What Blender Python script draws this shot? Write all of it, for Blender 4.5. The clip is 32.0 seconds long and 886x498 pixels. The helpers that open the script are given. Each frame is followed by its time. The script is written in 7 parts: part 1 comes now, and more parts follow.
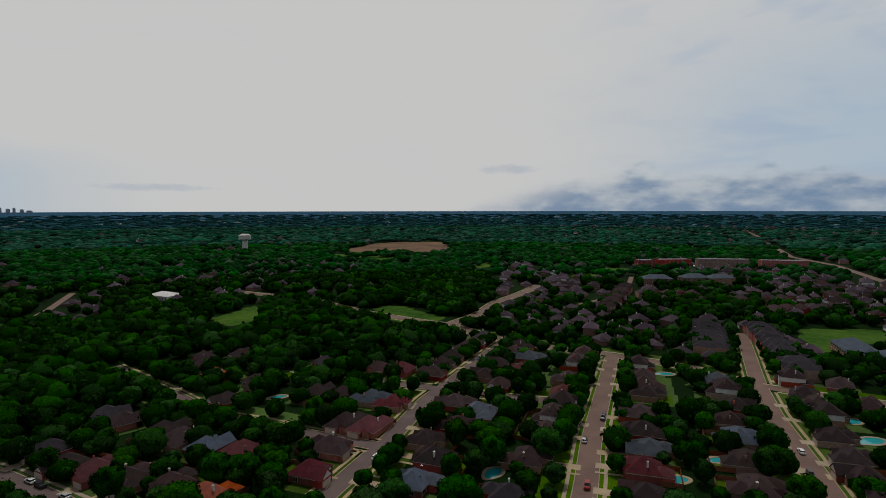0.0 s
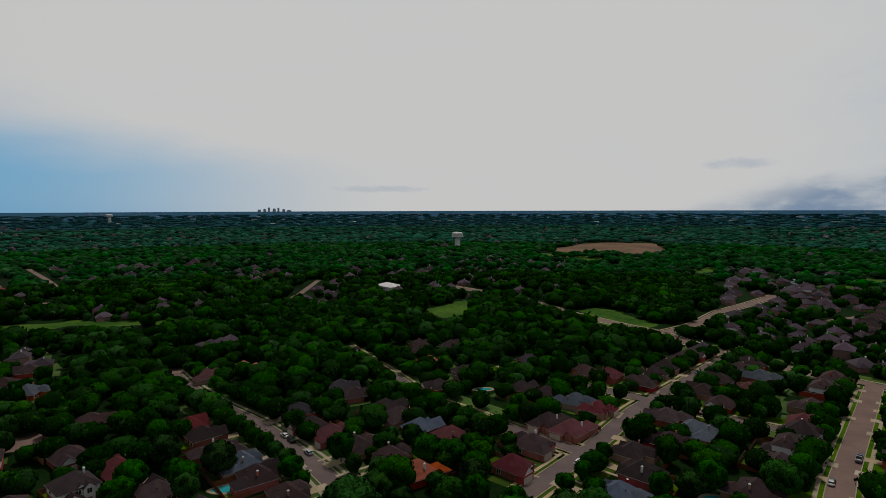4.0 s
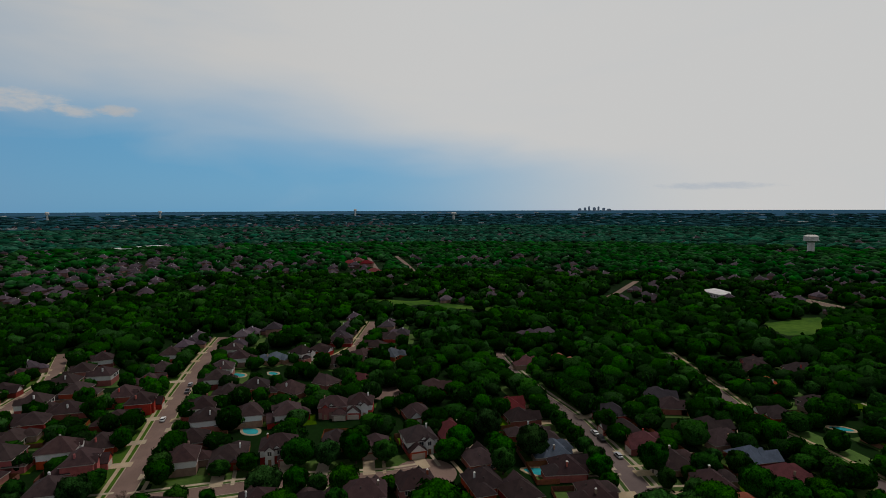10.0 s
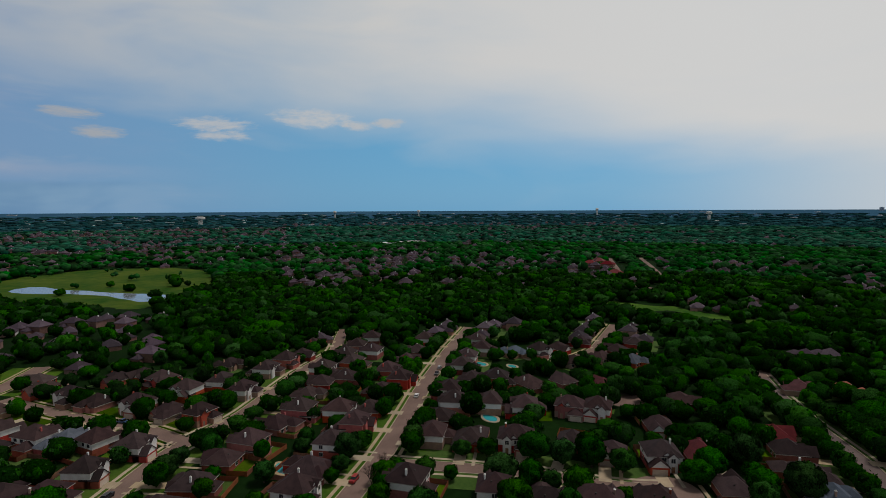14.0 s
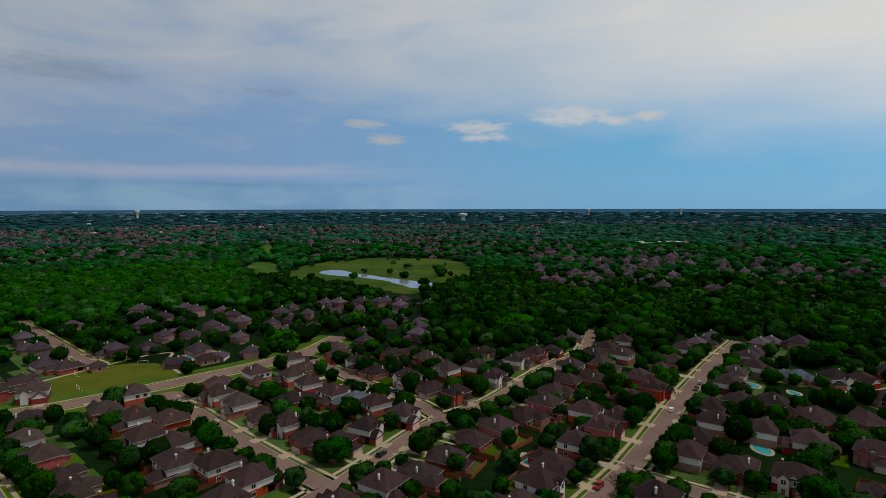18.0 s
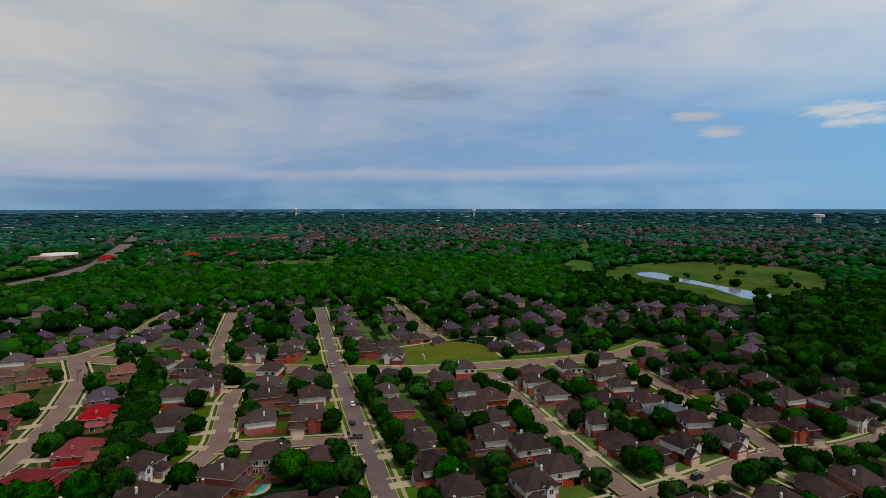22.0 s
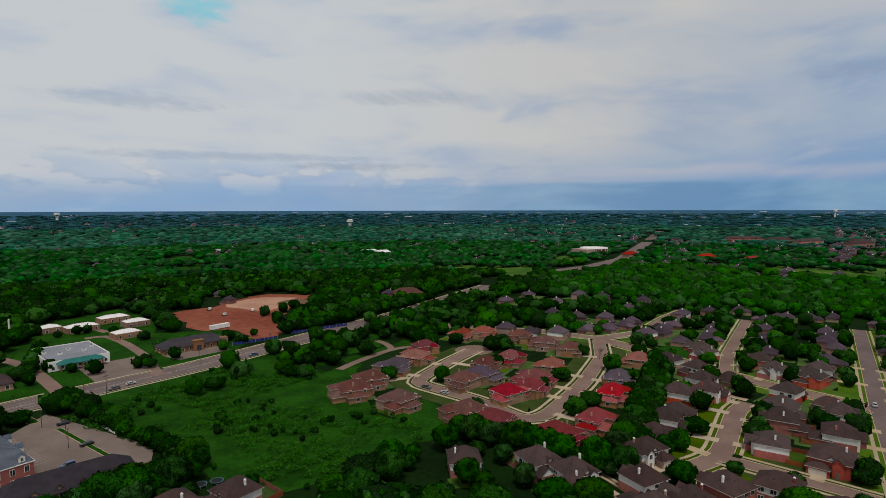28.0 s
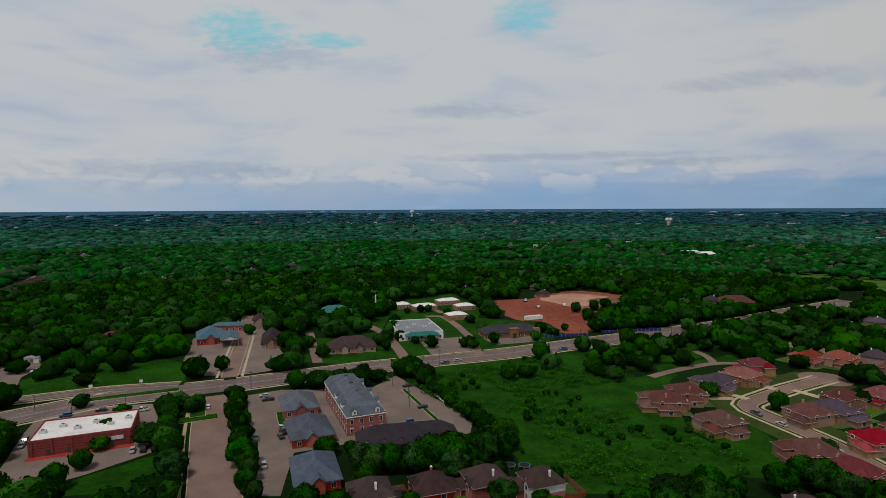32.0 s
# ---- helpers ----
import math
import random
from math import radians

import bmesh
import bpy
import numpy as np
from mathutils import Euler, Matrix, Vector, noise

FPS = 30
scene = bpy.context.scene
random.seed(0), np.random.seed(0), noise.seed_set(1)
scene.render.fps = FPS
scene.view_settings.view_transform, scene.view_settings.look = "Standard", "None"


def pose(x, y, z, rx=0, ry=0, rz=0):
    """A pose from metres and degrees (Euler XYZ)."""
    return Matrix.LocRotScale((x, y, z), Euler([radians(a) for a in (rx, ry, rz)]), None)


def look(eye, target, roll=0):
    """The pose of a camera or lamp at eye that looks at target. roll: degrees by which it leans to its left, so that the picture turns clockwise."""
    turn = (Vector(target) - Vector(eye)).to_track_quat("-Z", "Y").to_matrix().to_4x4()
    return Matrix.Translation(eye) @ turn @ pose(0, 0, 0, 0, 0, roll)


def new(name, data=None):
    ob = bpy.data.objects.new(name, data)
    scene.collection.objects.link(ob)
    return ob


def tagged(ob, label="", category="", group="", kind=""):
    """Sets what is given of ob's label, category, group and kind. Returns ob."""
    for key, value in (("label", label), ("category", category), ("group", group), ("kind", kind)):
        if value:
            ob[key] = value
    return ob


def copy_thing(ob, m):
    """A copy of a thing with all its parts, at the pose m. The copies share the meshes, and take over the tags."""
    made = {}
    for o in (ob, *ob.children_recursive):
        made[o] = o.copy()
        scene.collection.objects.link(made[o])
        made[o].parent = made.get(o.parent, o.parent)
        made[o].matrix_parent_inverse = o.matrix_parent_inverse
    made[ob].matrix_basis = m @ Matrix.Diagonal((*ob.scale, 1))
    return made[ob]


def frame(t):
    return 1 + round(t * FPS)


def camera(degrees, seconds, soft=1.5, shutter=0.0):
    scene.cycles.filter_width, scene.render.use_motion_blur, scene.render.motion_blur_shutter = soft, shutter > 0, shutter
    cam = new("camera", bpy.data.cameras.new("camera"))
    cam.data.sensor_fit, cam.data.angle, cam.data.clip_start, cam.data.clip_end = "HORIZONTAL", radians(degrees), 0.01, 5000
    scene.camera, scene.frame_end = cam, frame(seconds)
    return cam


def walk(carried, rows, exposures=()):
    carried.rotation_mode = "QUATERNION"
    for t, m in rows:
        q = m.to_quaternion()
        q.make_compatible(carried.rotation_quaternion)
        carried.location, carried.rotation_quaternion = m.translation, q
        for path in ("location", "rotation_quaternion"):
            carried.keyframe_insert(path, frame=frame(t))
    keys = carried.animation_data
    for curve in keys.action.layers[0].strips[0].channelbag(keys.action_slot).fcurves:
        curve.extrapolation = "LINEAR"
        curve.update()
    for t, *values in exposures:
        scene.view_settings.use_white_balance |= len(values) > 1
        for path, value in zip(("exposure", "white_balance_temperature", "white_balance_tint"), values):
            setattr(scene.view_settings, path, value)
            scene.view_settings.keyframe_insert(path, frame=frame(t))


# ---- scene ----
# ---- camera: a drone that hovers and turns on the spot ----
cam = camera(77.24, 32.0, soft=0.55)
PATH = [
    (0.0, pose(1.77, -0.10, 90.29, 85.85, 0.08, 1.76)),
    (0.5, pose(1.83, -0.11, 90.31, 85.81, 0.15, 4.83)),
    (1.0, pose(1.86, -0.11, 90.34, 85.78, 0.15, 7.71)),
    (1.5, pose(1.81, -0.02, 90.33, 85.79, 0.17, 10.59)),
    (2.0, pose(1.81, 0.08, 90.37, 85.82, 0.18, 13.24)),
    (2.5, pose(1.84, 0.13, 90.39, 85.81, 0.18, 15.79)),
    (3.0, pose(1.78, 0.13, 90.40, 85.80, 0.21, 18.29)),
    (3.5, pose(1.64, 0.05, 90.40, 85.81, 0.19, 20.69)),
    (5.5, pose(1.52, 0.04, 90.41, 85.82, 0.18, 30.09)),
    (6.0, pose(1.57, 0.05, 90.43, 85.81, 0.17, 33.05)),
    (6.5, pose(1.74, 0.02, 90.49, 85.82, 0.20, 35.85)),
    (7.0, pose(1.79, 0.04, 90.55, 85.79, 0.19, 38.61)),
    (7.5, pose(1.75, 0.22, 90.42, 85.79, 0.25, 41.55)),
    (8.0, pose(1.50, 0.36, 90.34, 85.79, 0.20, 44.37)),
    (8.5, pose(1.28, 0.56, 90.21, 85.82, 0.22, 47.03)),
    (9.0, pose(1.07, 0.85, 90.05, 85.80, 0.21, 49.81)),
    (9.5, pose(0.97, 1.01, 89.90, 85.80, 0.21, 52.41)),
    (10.0, pose(0.95, 1.10, 89.70, 85.81, 0.21, 55.04)),
    (10.5, pose(0.87, 1.08, 89.64, 85.82, 0.24, 57.59)),
    (11.0, pose(0.66, 1.12, 89.55, 85.83, 0.29, 60.36)),
    (11.5, pose(0.64, 1.15, 89.54, 85.81, 0.19, 63.49)),
    (12.0, pose(0.81, 1.02, 89.56, 85.82, 0.25, 66.76)),
    (12.5, pose(0.84, 0.96, 89.49, 85.83, 0.27, 70.06)),
    (13.0, pose(0.84, 0.94, 89.39, 85.83, 0.25, 73.24)),
    (13.5, pose(0.76, 0.85, 89.37, 85.84, 0.29, 76.40)),
    (14.0, pose(0.63, 0.70, 89.34, 85.84, 0.29, 79.50)),
    (14.5, pose(0.35, 0.70, 89.28, 85.83, 0.25, 82.76)),
    (16.5, pose(0.15, 0.65, 89.39, 85.74, 0.08, 95.47)),
    (17.0, pose(0.04, 0.70, 89.56, 85.69, 0.15, 98.53)),
    (17.5, pose(-0.09, 0.75, 89.70, 85.67, 0.16, 101.81)),
    (18.0, pose(-0.26, 0.68, 89.72, 85.65, 0.12, 105.19)),
    (18.5, pose(-0.43, 0.57, 89.72, 85.63, 0.09, 109.07)),
    (19.0, pose(-0.37, 0.69, 89.64, 85.65, 0.07, 113.20)),
    (19.5, pose(-0.45, 0.70, 89.71, 85.60, 0.05, 117.21)),
    (20.0, pose(-0.47, 0.68, 89.71, 85.59, 0.03, 121.00)),
    (20.5, pose(-0.67, 0.63, 89.57, 85.61, 0.02, 124.93)),
    (21.0, pose(-1.07, 0.54, 89.45, 85.57, -0.01, 129.13)),
    (21.5, pose(-1.29, 0.49, 89.28, 85.64, 0.01, 133.31)),
    (22.0, pose(-1.42, 0.38, 89.08, 85.65, 0.05, 137.20)),
    (22.5, pose(-1.49, 0.28, 88.94, 85.67, 0.04, 141.42)),
    (23.0, pose(-1.55, 0.07, 88.80, 85.67, 0.03, 145.73)),
    (23.5, pose(-1.70, -0.21, 88.79, 85.66, 0.03, 150.09)),
    (24.0, pose(-1.80, -0.34, 88.75, 85.67, 0.03, 154.63)),
    (24.5, pose(-2.01, -0.40, 88.79, 85.68, -0.00, 158.30)),
    (26.5, pose(-2.04, -0.39, 88.94, 85.70, 0.05, 173.99)),
    (27.0, pose(-2.06, -0.51, 89.00, 85.75, 0.07, 178.28)),
    (27.5, pose(-2.10, -0.40, 88.95, 85.77, 0.06, 182.85)),
    (28.0, pose(-2.09, -0.32, 88.91, 85.80, 0.13, 187.23)),
    (28.5, pose(-2.03, -0.37, 88.92, 85.81, 0.09, 191.49)),
    (29.0, pose(-2.03, -0.65, 88.79, 85.78, 0.07, 195.78)),
    (29.5, pose(-1.96, -1.21, 88.63, 85.70, 0.14, 199.86)),
    (30.0, pose(-1.85, -1.76, 88.55, 85.66, 0.21, 203.68)),
    (30.5, pose(-1.60, -2.32, 88.56, 85.62, 0.15, 207.46)),
    (31.0, pose(-1.16, -3.14, 88.58, 85.60, 0.15, 211.31)),
    (31.5, pose(-0.68, -4.04, 88.50, 85.63, 0.15, 214.99)),
    (32.0, pose(-0.44, -4.62, 88.37, 85.70, 0.28, 218.86)),
]

# the camera stops down while it faces the bright side of the sky
walk(cam, PATH, [(0.0, -0.7), (9.0, -0.68), (12.0, -0.6), (17.0, -0.46), (20.0, -0.3), (23.0, -0.14), (26.5, -0.10), (28.0, -0.17), (30.0, -0.25), (32.0, -0.3)])

# ---- light: bright overcast sky with blue gaps, weak wide sun ----
SUN_AZ, SUN_EL = 10.0, 66.0
sun_dir = Vector((-math.sin(radians(SUN_AZ)) * math.cos(radians(SUN_EL)), math.cos(radians(SUN_AZ)) * math.cos(radians(SUN_EL)), math.sin(radians(SUN_EL))))
sun_data = bpy.data.lights.new("sun", "SUN")
sun_data.energy, sun_data.angle, sun_data.color = 2.8, radians(14), (1.0, 0.95, 0.88)
sun = new("sun", sun_data)
sun.matrix_world = look((0, 0, 900), Vector((0, 0, 900)) - sun_dir)


class Graph:
    """Small helper to write node trees."""

    def __init__(self, tree):
        self.tree = tree

    def node(self, kind, **props):
        n = self.tree.nodes.new(kind)
        for k, v in props.items():
            setattr(n, k, v)
        return n

    def link(self, a, b):
        self.tree.links.new(a, b)

    def put(self, socket, v):
        if isinstance(v, bpy.types.NodeSocket):
            self.link(v, socket)
        else:
            socket.default_value = v

    def m(self, op, a, b=0.0, c=None, clamp=False):
        n = self.node("ShaderNodeMath", operation=op, use_clamp=clamp)
        self.put(n.inputs[0], a)
        self.put(n.inputs[1], b)
        if c is not None:
            self.put(n.inputs[2], c)
        return n.outputs[0]

    def step(self, v, a, b, to0=0.0, to1=1.0):
        n = self.node("ShaderNodeMapRange", interpolation_type="SMOOTHSTEP")
        for i, x in enumerate((v, a, b, to0, to1)):
            self.put(n.inputs[i], x)
        return n.outputs[0]

    def mix(self, f, a, b, blend="MIX"):
        n = self.node("ShaderNodeMix", data_type="RGBA", blend_type=blend)
        self.put(n.inputs[0], f)
        self.put(n.inputs[6], (*a, 1) if isinstance(a, tuple) and len(a) == 3 else a)
        self.put(n.inputs[7], (*b, 1) if isinstance(b, tuple) and len(b) == 3 else b)
        return n.outputs[2]

    def noise(self, vec, scale, detail=3.0, rough=0.5):
        n = self.node("ShaderNodeTexNoise")
        if vec is not None:
            self.link(vec, n.inputs["Vector"])
        n.inputs["Scale"].default_value, n.inputs["Detail"].default_value, n.inputs["Roughness"].default_value = scale, detail, rough
        return n.outputs[0]

    def combine(self, x, y, z):
        n = self.node("ShaderNodeCombineXYZ")
        for i, v in enumerate((x, y, z)):
            self.put(n.inputs[i], v)
        return n.outputs[0]


world = bpy.data.worlds.new("overcast_sky")
scene.world = world
world.use_nodes = True
wg = Graph(world.node_tree)
sky = wg.node("ShaderNodeTexSky", sky_type="NISHITA", sun_disc=False)
sky.sun_elevation, sky.sun_rotation = radians(SUN_EL), radians(-SUN_AZ)
sky.altitude, sky.dust_density = 200.0, 0.6
coord = wg.node("ShaderNodeTexCoord").outputs["Generated"]
split = wg.node("ShaderNodeSeparateXYZ")
wg.link(coord, split.inputs[0])
SX, SY, SZ = split.outputs
azim = wg.m("MULTIPLY", wg.m("ARCTAN2", wg.m("MULTIPLY", SX, -1.0), SY), 57.2958)
# angle round the horizon in degrees, 0 ahead at the start, growing to the left; -40 .. 320
azim = wg.m("ADD", azim, wg.m("MULTIPLY", wg.m("LESS_THAN", azim, -60.0), 360.0))
elev = wg.m("MULTIPLY", wg.m("ARCSINE", SZ), 57.2958)
warp = wg.noise(wg.combine(wg.m("MULTIPLY", azim, 0.03), wg.m("MULTIPLY", elev, 0.09), 7.0), 1.0, 2.0, 0.5)
sheet = wg.combine(wg.m("ADD", wg.m("MULTIPLY", azim, 0.060), warp), wg.m("ADD", wg.m("MULTIPLY", elev, 0.21), wg.m("MULTIPLY", warp, 1.6)), 0.0)
n_big = wg.noise(sheet, 0.55, 4.0, 0.55)
n_mid = wg.noise(sheet, 1.5, 3.0, 0.5)
n_fine = wg.noise(sheet, 2.6, 4.0, 0.55)


def hump(v, centre, half):
    return wg.step(wg.m("ABSOLUTE", wg.m("SUBTRACT", v, centre)), half, 0.0)


clear_air = wg.mix(0.8, wg.mix(1.0, sky.outputs[0], (0.06, 0.06, 0.06), "MULTIPLY"), (0.11, 0.36, 0.61))
veil = (0.56, 0.56, 0.555)
# how far the blue shows through the veil
wave = wg.m("ADD", elev, wg.m("MULTIPLY", wg.m("SUBTRACT", n_big, 0.5), 9.0))
blue = wg.m("MULTIPLY", wg.m("MULTIPLY", wg.step(azim, 26.0, 66.0), wg.step(azim, 175.0, 105.0)), wg.step(wave, wg.step(azim, 36.0, 74.0, 6.0, 15.0), 2.0))
blue = wg.m("ADD", blue, wg.m("MULTIPLY", hump(azim, 128.0, 62.0), wg.step(wave, 30.0, 9.0, 0.05, 0.62)))
blue = wg.m("ADD", blue, wg.m("MULTIPLY", hump(azim, -38.0, 34.0), wg.step(wave, 22.0, 6.0, 0.05, 0.40)))
blue = wg.m("ADD", blue, wg.m("MULTIPLY", wg.m("MULTIPLY", wg.step(azim, 140.0, 165.0), wg.step(azim, 262.0, 215.0)), wg.step(elev, 8.0, 0.0, 0.0, 0.75)))
blue = wg.m("ADD", blue, wg.m("MULTIPLY", wg.m("SUBTRACT", n_mid, 0.5), wg.step(azim, 50.0, 120.0, 0.06, 0.75)))
blue = wg.m("ADD", blue, wg.m("MULTIPLY", wg.m("SUBTRACT", n_big, 0.5), wg.step(azim, 50.0, 120.0, 0.1, 0.9)), clamp=True)
lilac = wg.step(azim, 84.0, 128.0, 0.0, 0.72)
col = wg.mix(blue, veil, wg.mix(lilac, clear_air, (0.235, 0.345, 0.555)))
# grey-blue undersides of cloud
shade = wg.m("MULTIPLY", wg.step(n_mid, 0.50, 0.76), wg.m("MULTIPLY", wg.step(azim, 90.0, 130.0, 0.0, 0.6), wg.step(azim, 170.0, 200.0, 1.0, 0.55)))
shade = wg.m("MAXIMUM", shade, wg.m("MULTIPLY", wg.step(n_mid, 0.48, 0.66), wg.step(azim, -8.0, -30.0, 0.0, 0.35)))
col = wg.mix(shade, col, (0.29, 0.38, 0.54))
# fine bright wisps
wisps = wg.m("MULTIPLY", wg.step(n_fine, 0.52, 0.75), wg.step(azim, 95.0, 135.0, 0.0, 0.26))
col = wg.mix(wisps, col, (0.57, 0.56, 0.55))
# low bank of cloud along the horizon: rugged ahead, a smooth dark band behind
puffy = wg.combine(wg.m("MULTIPLY", azim, 0.13), wg.m("MULTIPLY", elev, 0.30), 2.0)
n_puff = wg.noise(puffy, 1.7, 5.0, 0.5)
rough_edge = wg.m("MULTIPLY", wg.m("SUBTRACT", n_puff, 0.5), 4.5)
bank = wg.m("MULTIPLY", wg.step(wg.m("ADD", elev, rough_edge), 4.0, 2.4), wg.step(wg.m("ADD", azim, wg.m("MULTIPLY", elev, 3.0)), 2.0, -10.0))
bankcol = wg.mix(wg.step(wg.m("ADD", n_puff, wg.m("MULTIPLY", elev, 0.03)), 0.40, 0.70), (0.15, 0.23, 0.35), (0.42, 0.46, 0.50))
col = wg.mix(wg.m("MULTIPLY", bank, 0.9), col, bankcol)
low = wg.m("MULTIPLY", wg.step(wg.m("ADD", elev, wg.m("MULTIPLY", wg.m("SUBTRACT", n_big, 0.5), 1.6)), 2.75, 2.2), wg.m("MULTIPLY", wg.step(azim, 98.0, 122.0, 0.0, 0.85), wg.step(azim, 165.0, 195.0, 1.0, 0.35)))
col = wg.mix(low, col, wg.mix(wg.step(n_mid, 0.35, 0.7), (0.13, 0.27, 0.46), (0.24, 0.40, 0.56)))
# rosy strip of lit cloud above the band
rosy = wg.m("MULTIPLY", hump(wg.m("ADD", elev, wg.m("MULTIPLY", wg.m("SUBTRACT", n_mid, 0.5), 1.5)), 3.3, 0.9), wg.m("MULTIPLY", wg.step(azim, 100.0, 130.0, 0.0, 0.32), wg.step(azim, 160.0, 185.0, 1.0, 0.3)))
col = wg.mix(rosy, col, (0.58, 0.53, 0.56))
puffs = wg.m("MULTIPLY", wg.m("MULTIPLY", wg.step(n_puff, 0.44, 0.56), hump(elev, 3.4, 2.6)), wg.step(azim, 170.0, 200.0, 0.0, 0.6))
col = wg.mix(puffs, col, wg.mix(wg.step(wg.m("ADD", n_puff, wg.m("MULTIPLY", elev, 0.035)), 0.56, 0.70), (0.28, 0.35, 0.46), (0.60, 0.58, 0.56)))
# single clouds: bearing, height, half width, half height, brightness
CLOUDS = [(92.5, 8.9, 3.6, 0.9, 0.9), (88.0, 8.3, 1.8, 0.5, 0.85), (85.0, 8.6, 1.8, 0.45, 0.8), (101.5, 8.0, 3.4, 0.65, 0.9), (101.0, 7.0, 2.6, 0.5, 0.9),
          (113.0, 8.3, 2.2, 0.5, 0.75), (111.0, 6.8, 2.0, 0.55, 0.75), (138.5, 11.5, 5.5, 1.2, 0.3), (122.0, 11.0, 2.6, 0.5, 0.33), (150.0, 11.2, 5.0, 0.7, 0.42),
          (191.0, 11.0, 7.0, 0.8, 0.4), (216.0, 9.6, 7.5, 0.8, 0.42), (244.0, 3.6, 12.0, 0.9, 0.42), (208.0, 5.0, 14.0, 0.45, 0.40), (196.0, 4.2, 8.0, 0.4, 0.36), (236.0, 14.5, 6.0, 1.6, 0.45),
          (-5.0, 4.0, 3.0, 0.5, 0.45), (29.0, 2.0, 5.0, 0.35, 0.45)]
GAPS = [(210.5, 18.2, 3.2, 1.7), (238.0, 16.3, 4.5, 2.0), (230.0, 16.0, 3.5, 0.7), (228.0, 21.5, 4.0, 1.2)]
n_wisp = wg.noise(sheet, 9.0, 5.0, 0.65)
ragged_a = wg.m("MULTIPLY", wg.m("SUBTRACT", n_wisp, 0.5), 3.4)


def blob(ca, ce, ra, re):
    dx = wg.m("MULTIPLY", wg.m("SUBTRACT", azim, ca), 1.0 / ra)
    dy = wg.m("MULTIPLY", wg.m("SUBTRACT", elev, ce), 1.0 / re)
    d = wg.m("ADD", wg.m("ADD", wg.m("MULTIPLY", dx, dx), wg.m("MULTIPLY", dy, dy)), ragged_a)
    return wg.step(d, 1.5, -0.3)


for ca, ce, ra, re, b in CLOUDS:
    tone = (0.62 * b, 0.60 * b, 0.58 * b) if b > 0.6 else (0.55 * b, 0.74 * b, 1.0 * b)
    col = wg.mix(wg.m("MULTIPLY", blob(ca, ce, ra, re), 0.72 if b > 0.6 else 0.36), col, tone)
for ca, ce, ra, re in GAPS:
    col = wg.mix(wg.m("MULTIPLY", blob(ca, ce, ra, re), 0.7), col, (0.17, 0.53, 0.60))
# the veil is brightest on the sun's side
gain = wg.m("MULTIPLY", wg.step(azim, 48.0, 158.0, 1.60, 1.06), wg.step(azim, 168.0, 205.0, 1.0, 1.09))
cool = wg.step(azim, 170.0, 205.0)
col = wg.mix(1.0, col, wg.combine(wg.m("MULTIPLY", gain, wg.m("SUBTRACT", 1.0, wg.m("MULTIPLY", cool, 0.05))), gain, wg.m("MULTIPLY", gain, wg.m("ADD", 1.0, wg.m("MULTIPLY", cool, 0.05)))), "MULTIPLY")
# the sky overhead, out of view, is darkened to weaken the fill light
col = wg.mix(wg.step(elev, 23.0, 60.0, 0.0, 0.9), col, (0.12, 0.13, 0.15))
# below the horizon the sheet of land covers the sky
back = world.node_tree.nodes["Background"]
wg.link(col, back.inputs[0])
back.inputs[1].default_value = 1.0

# ---- materials ----
MATS = {}


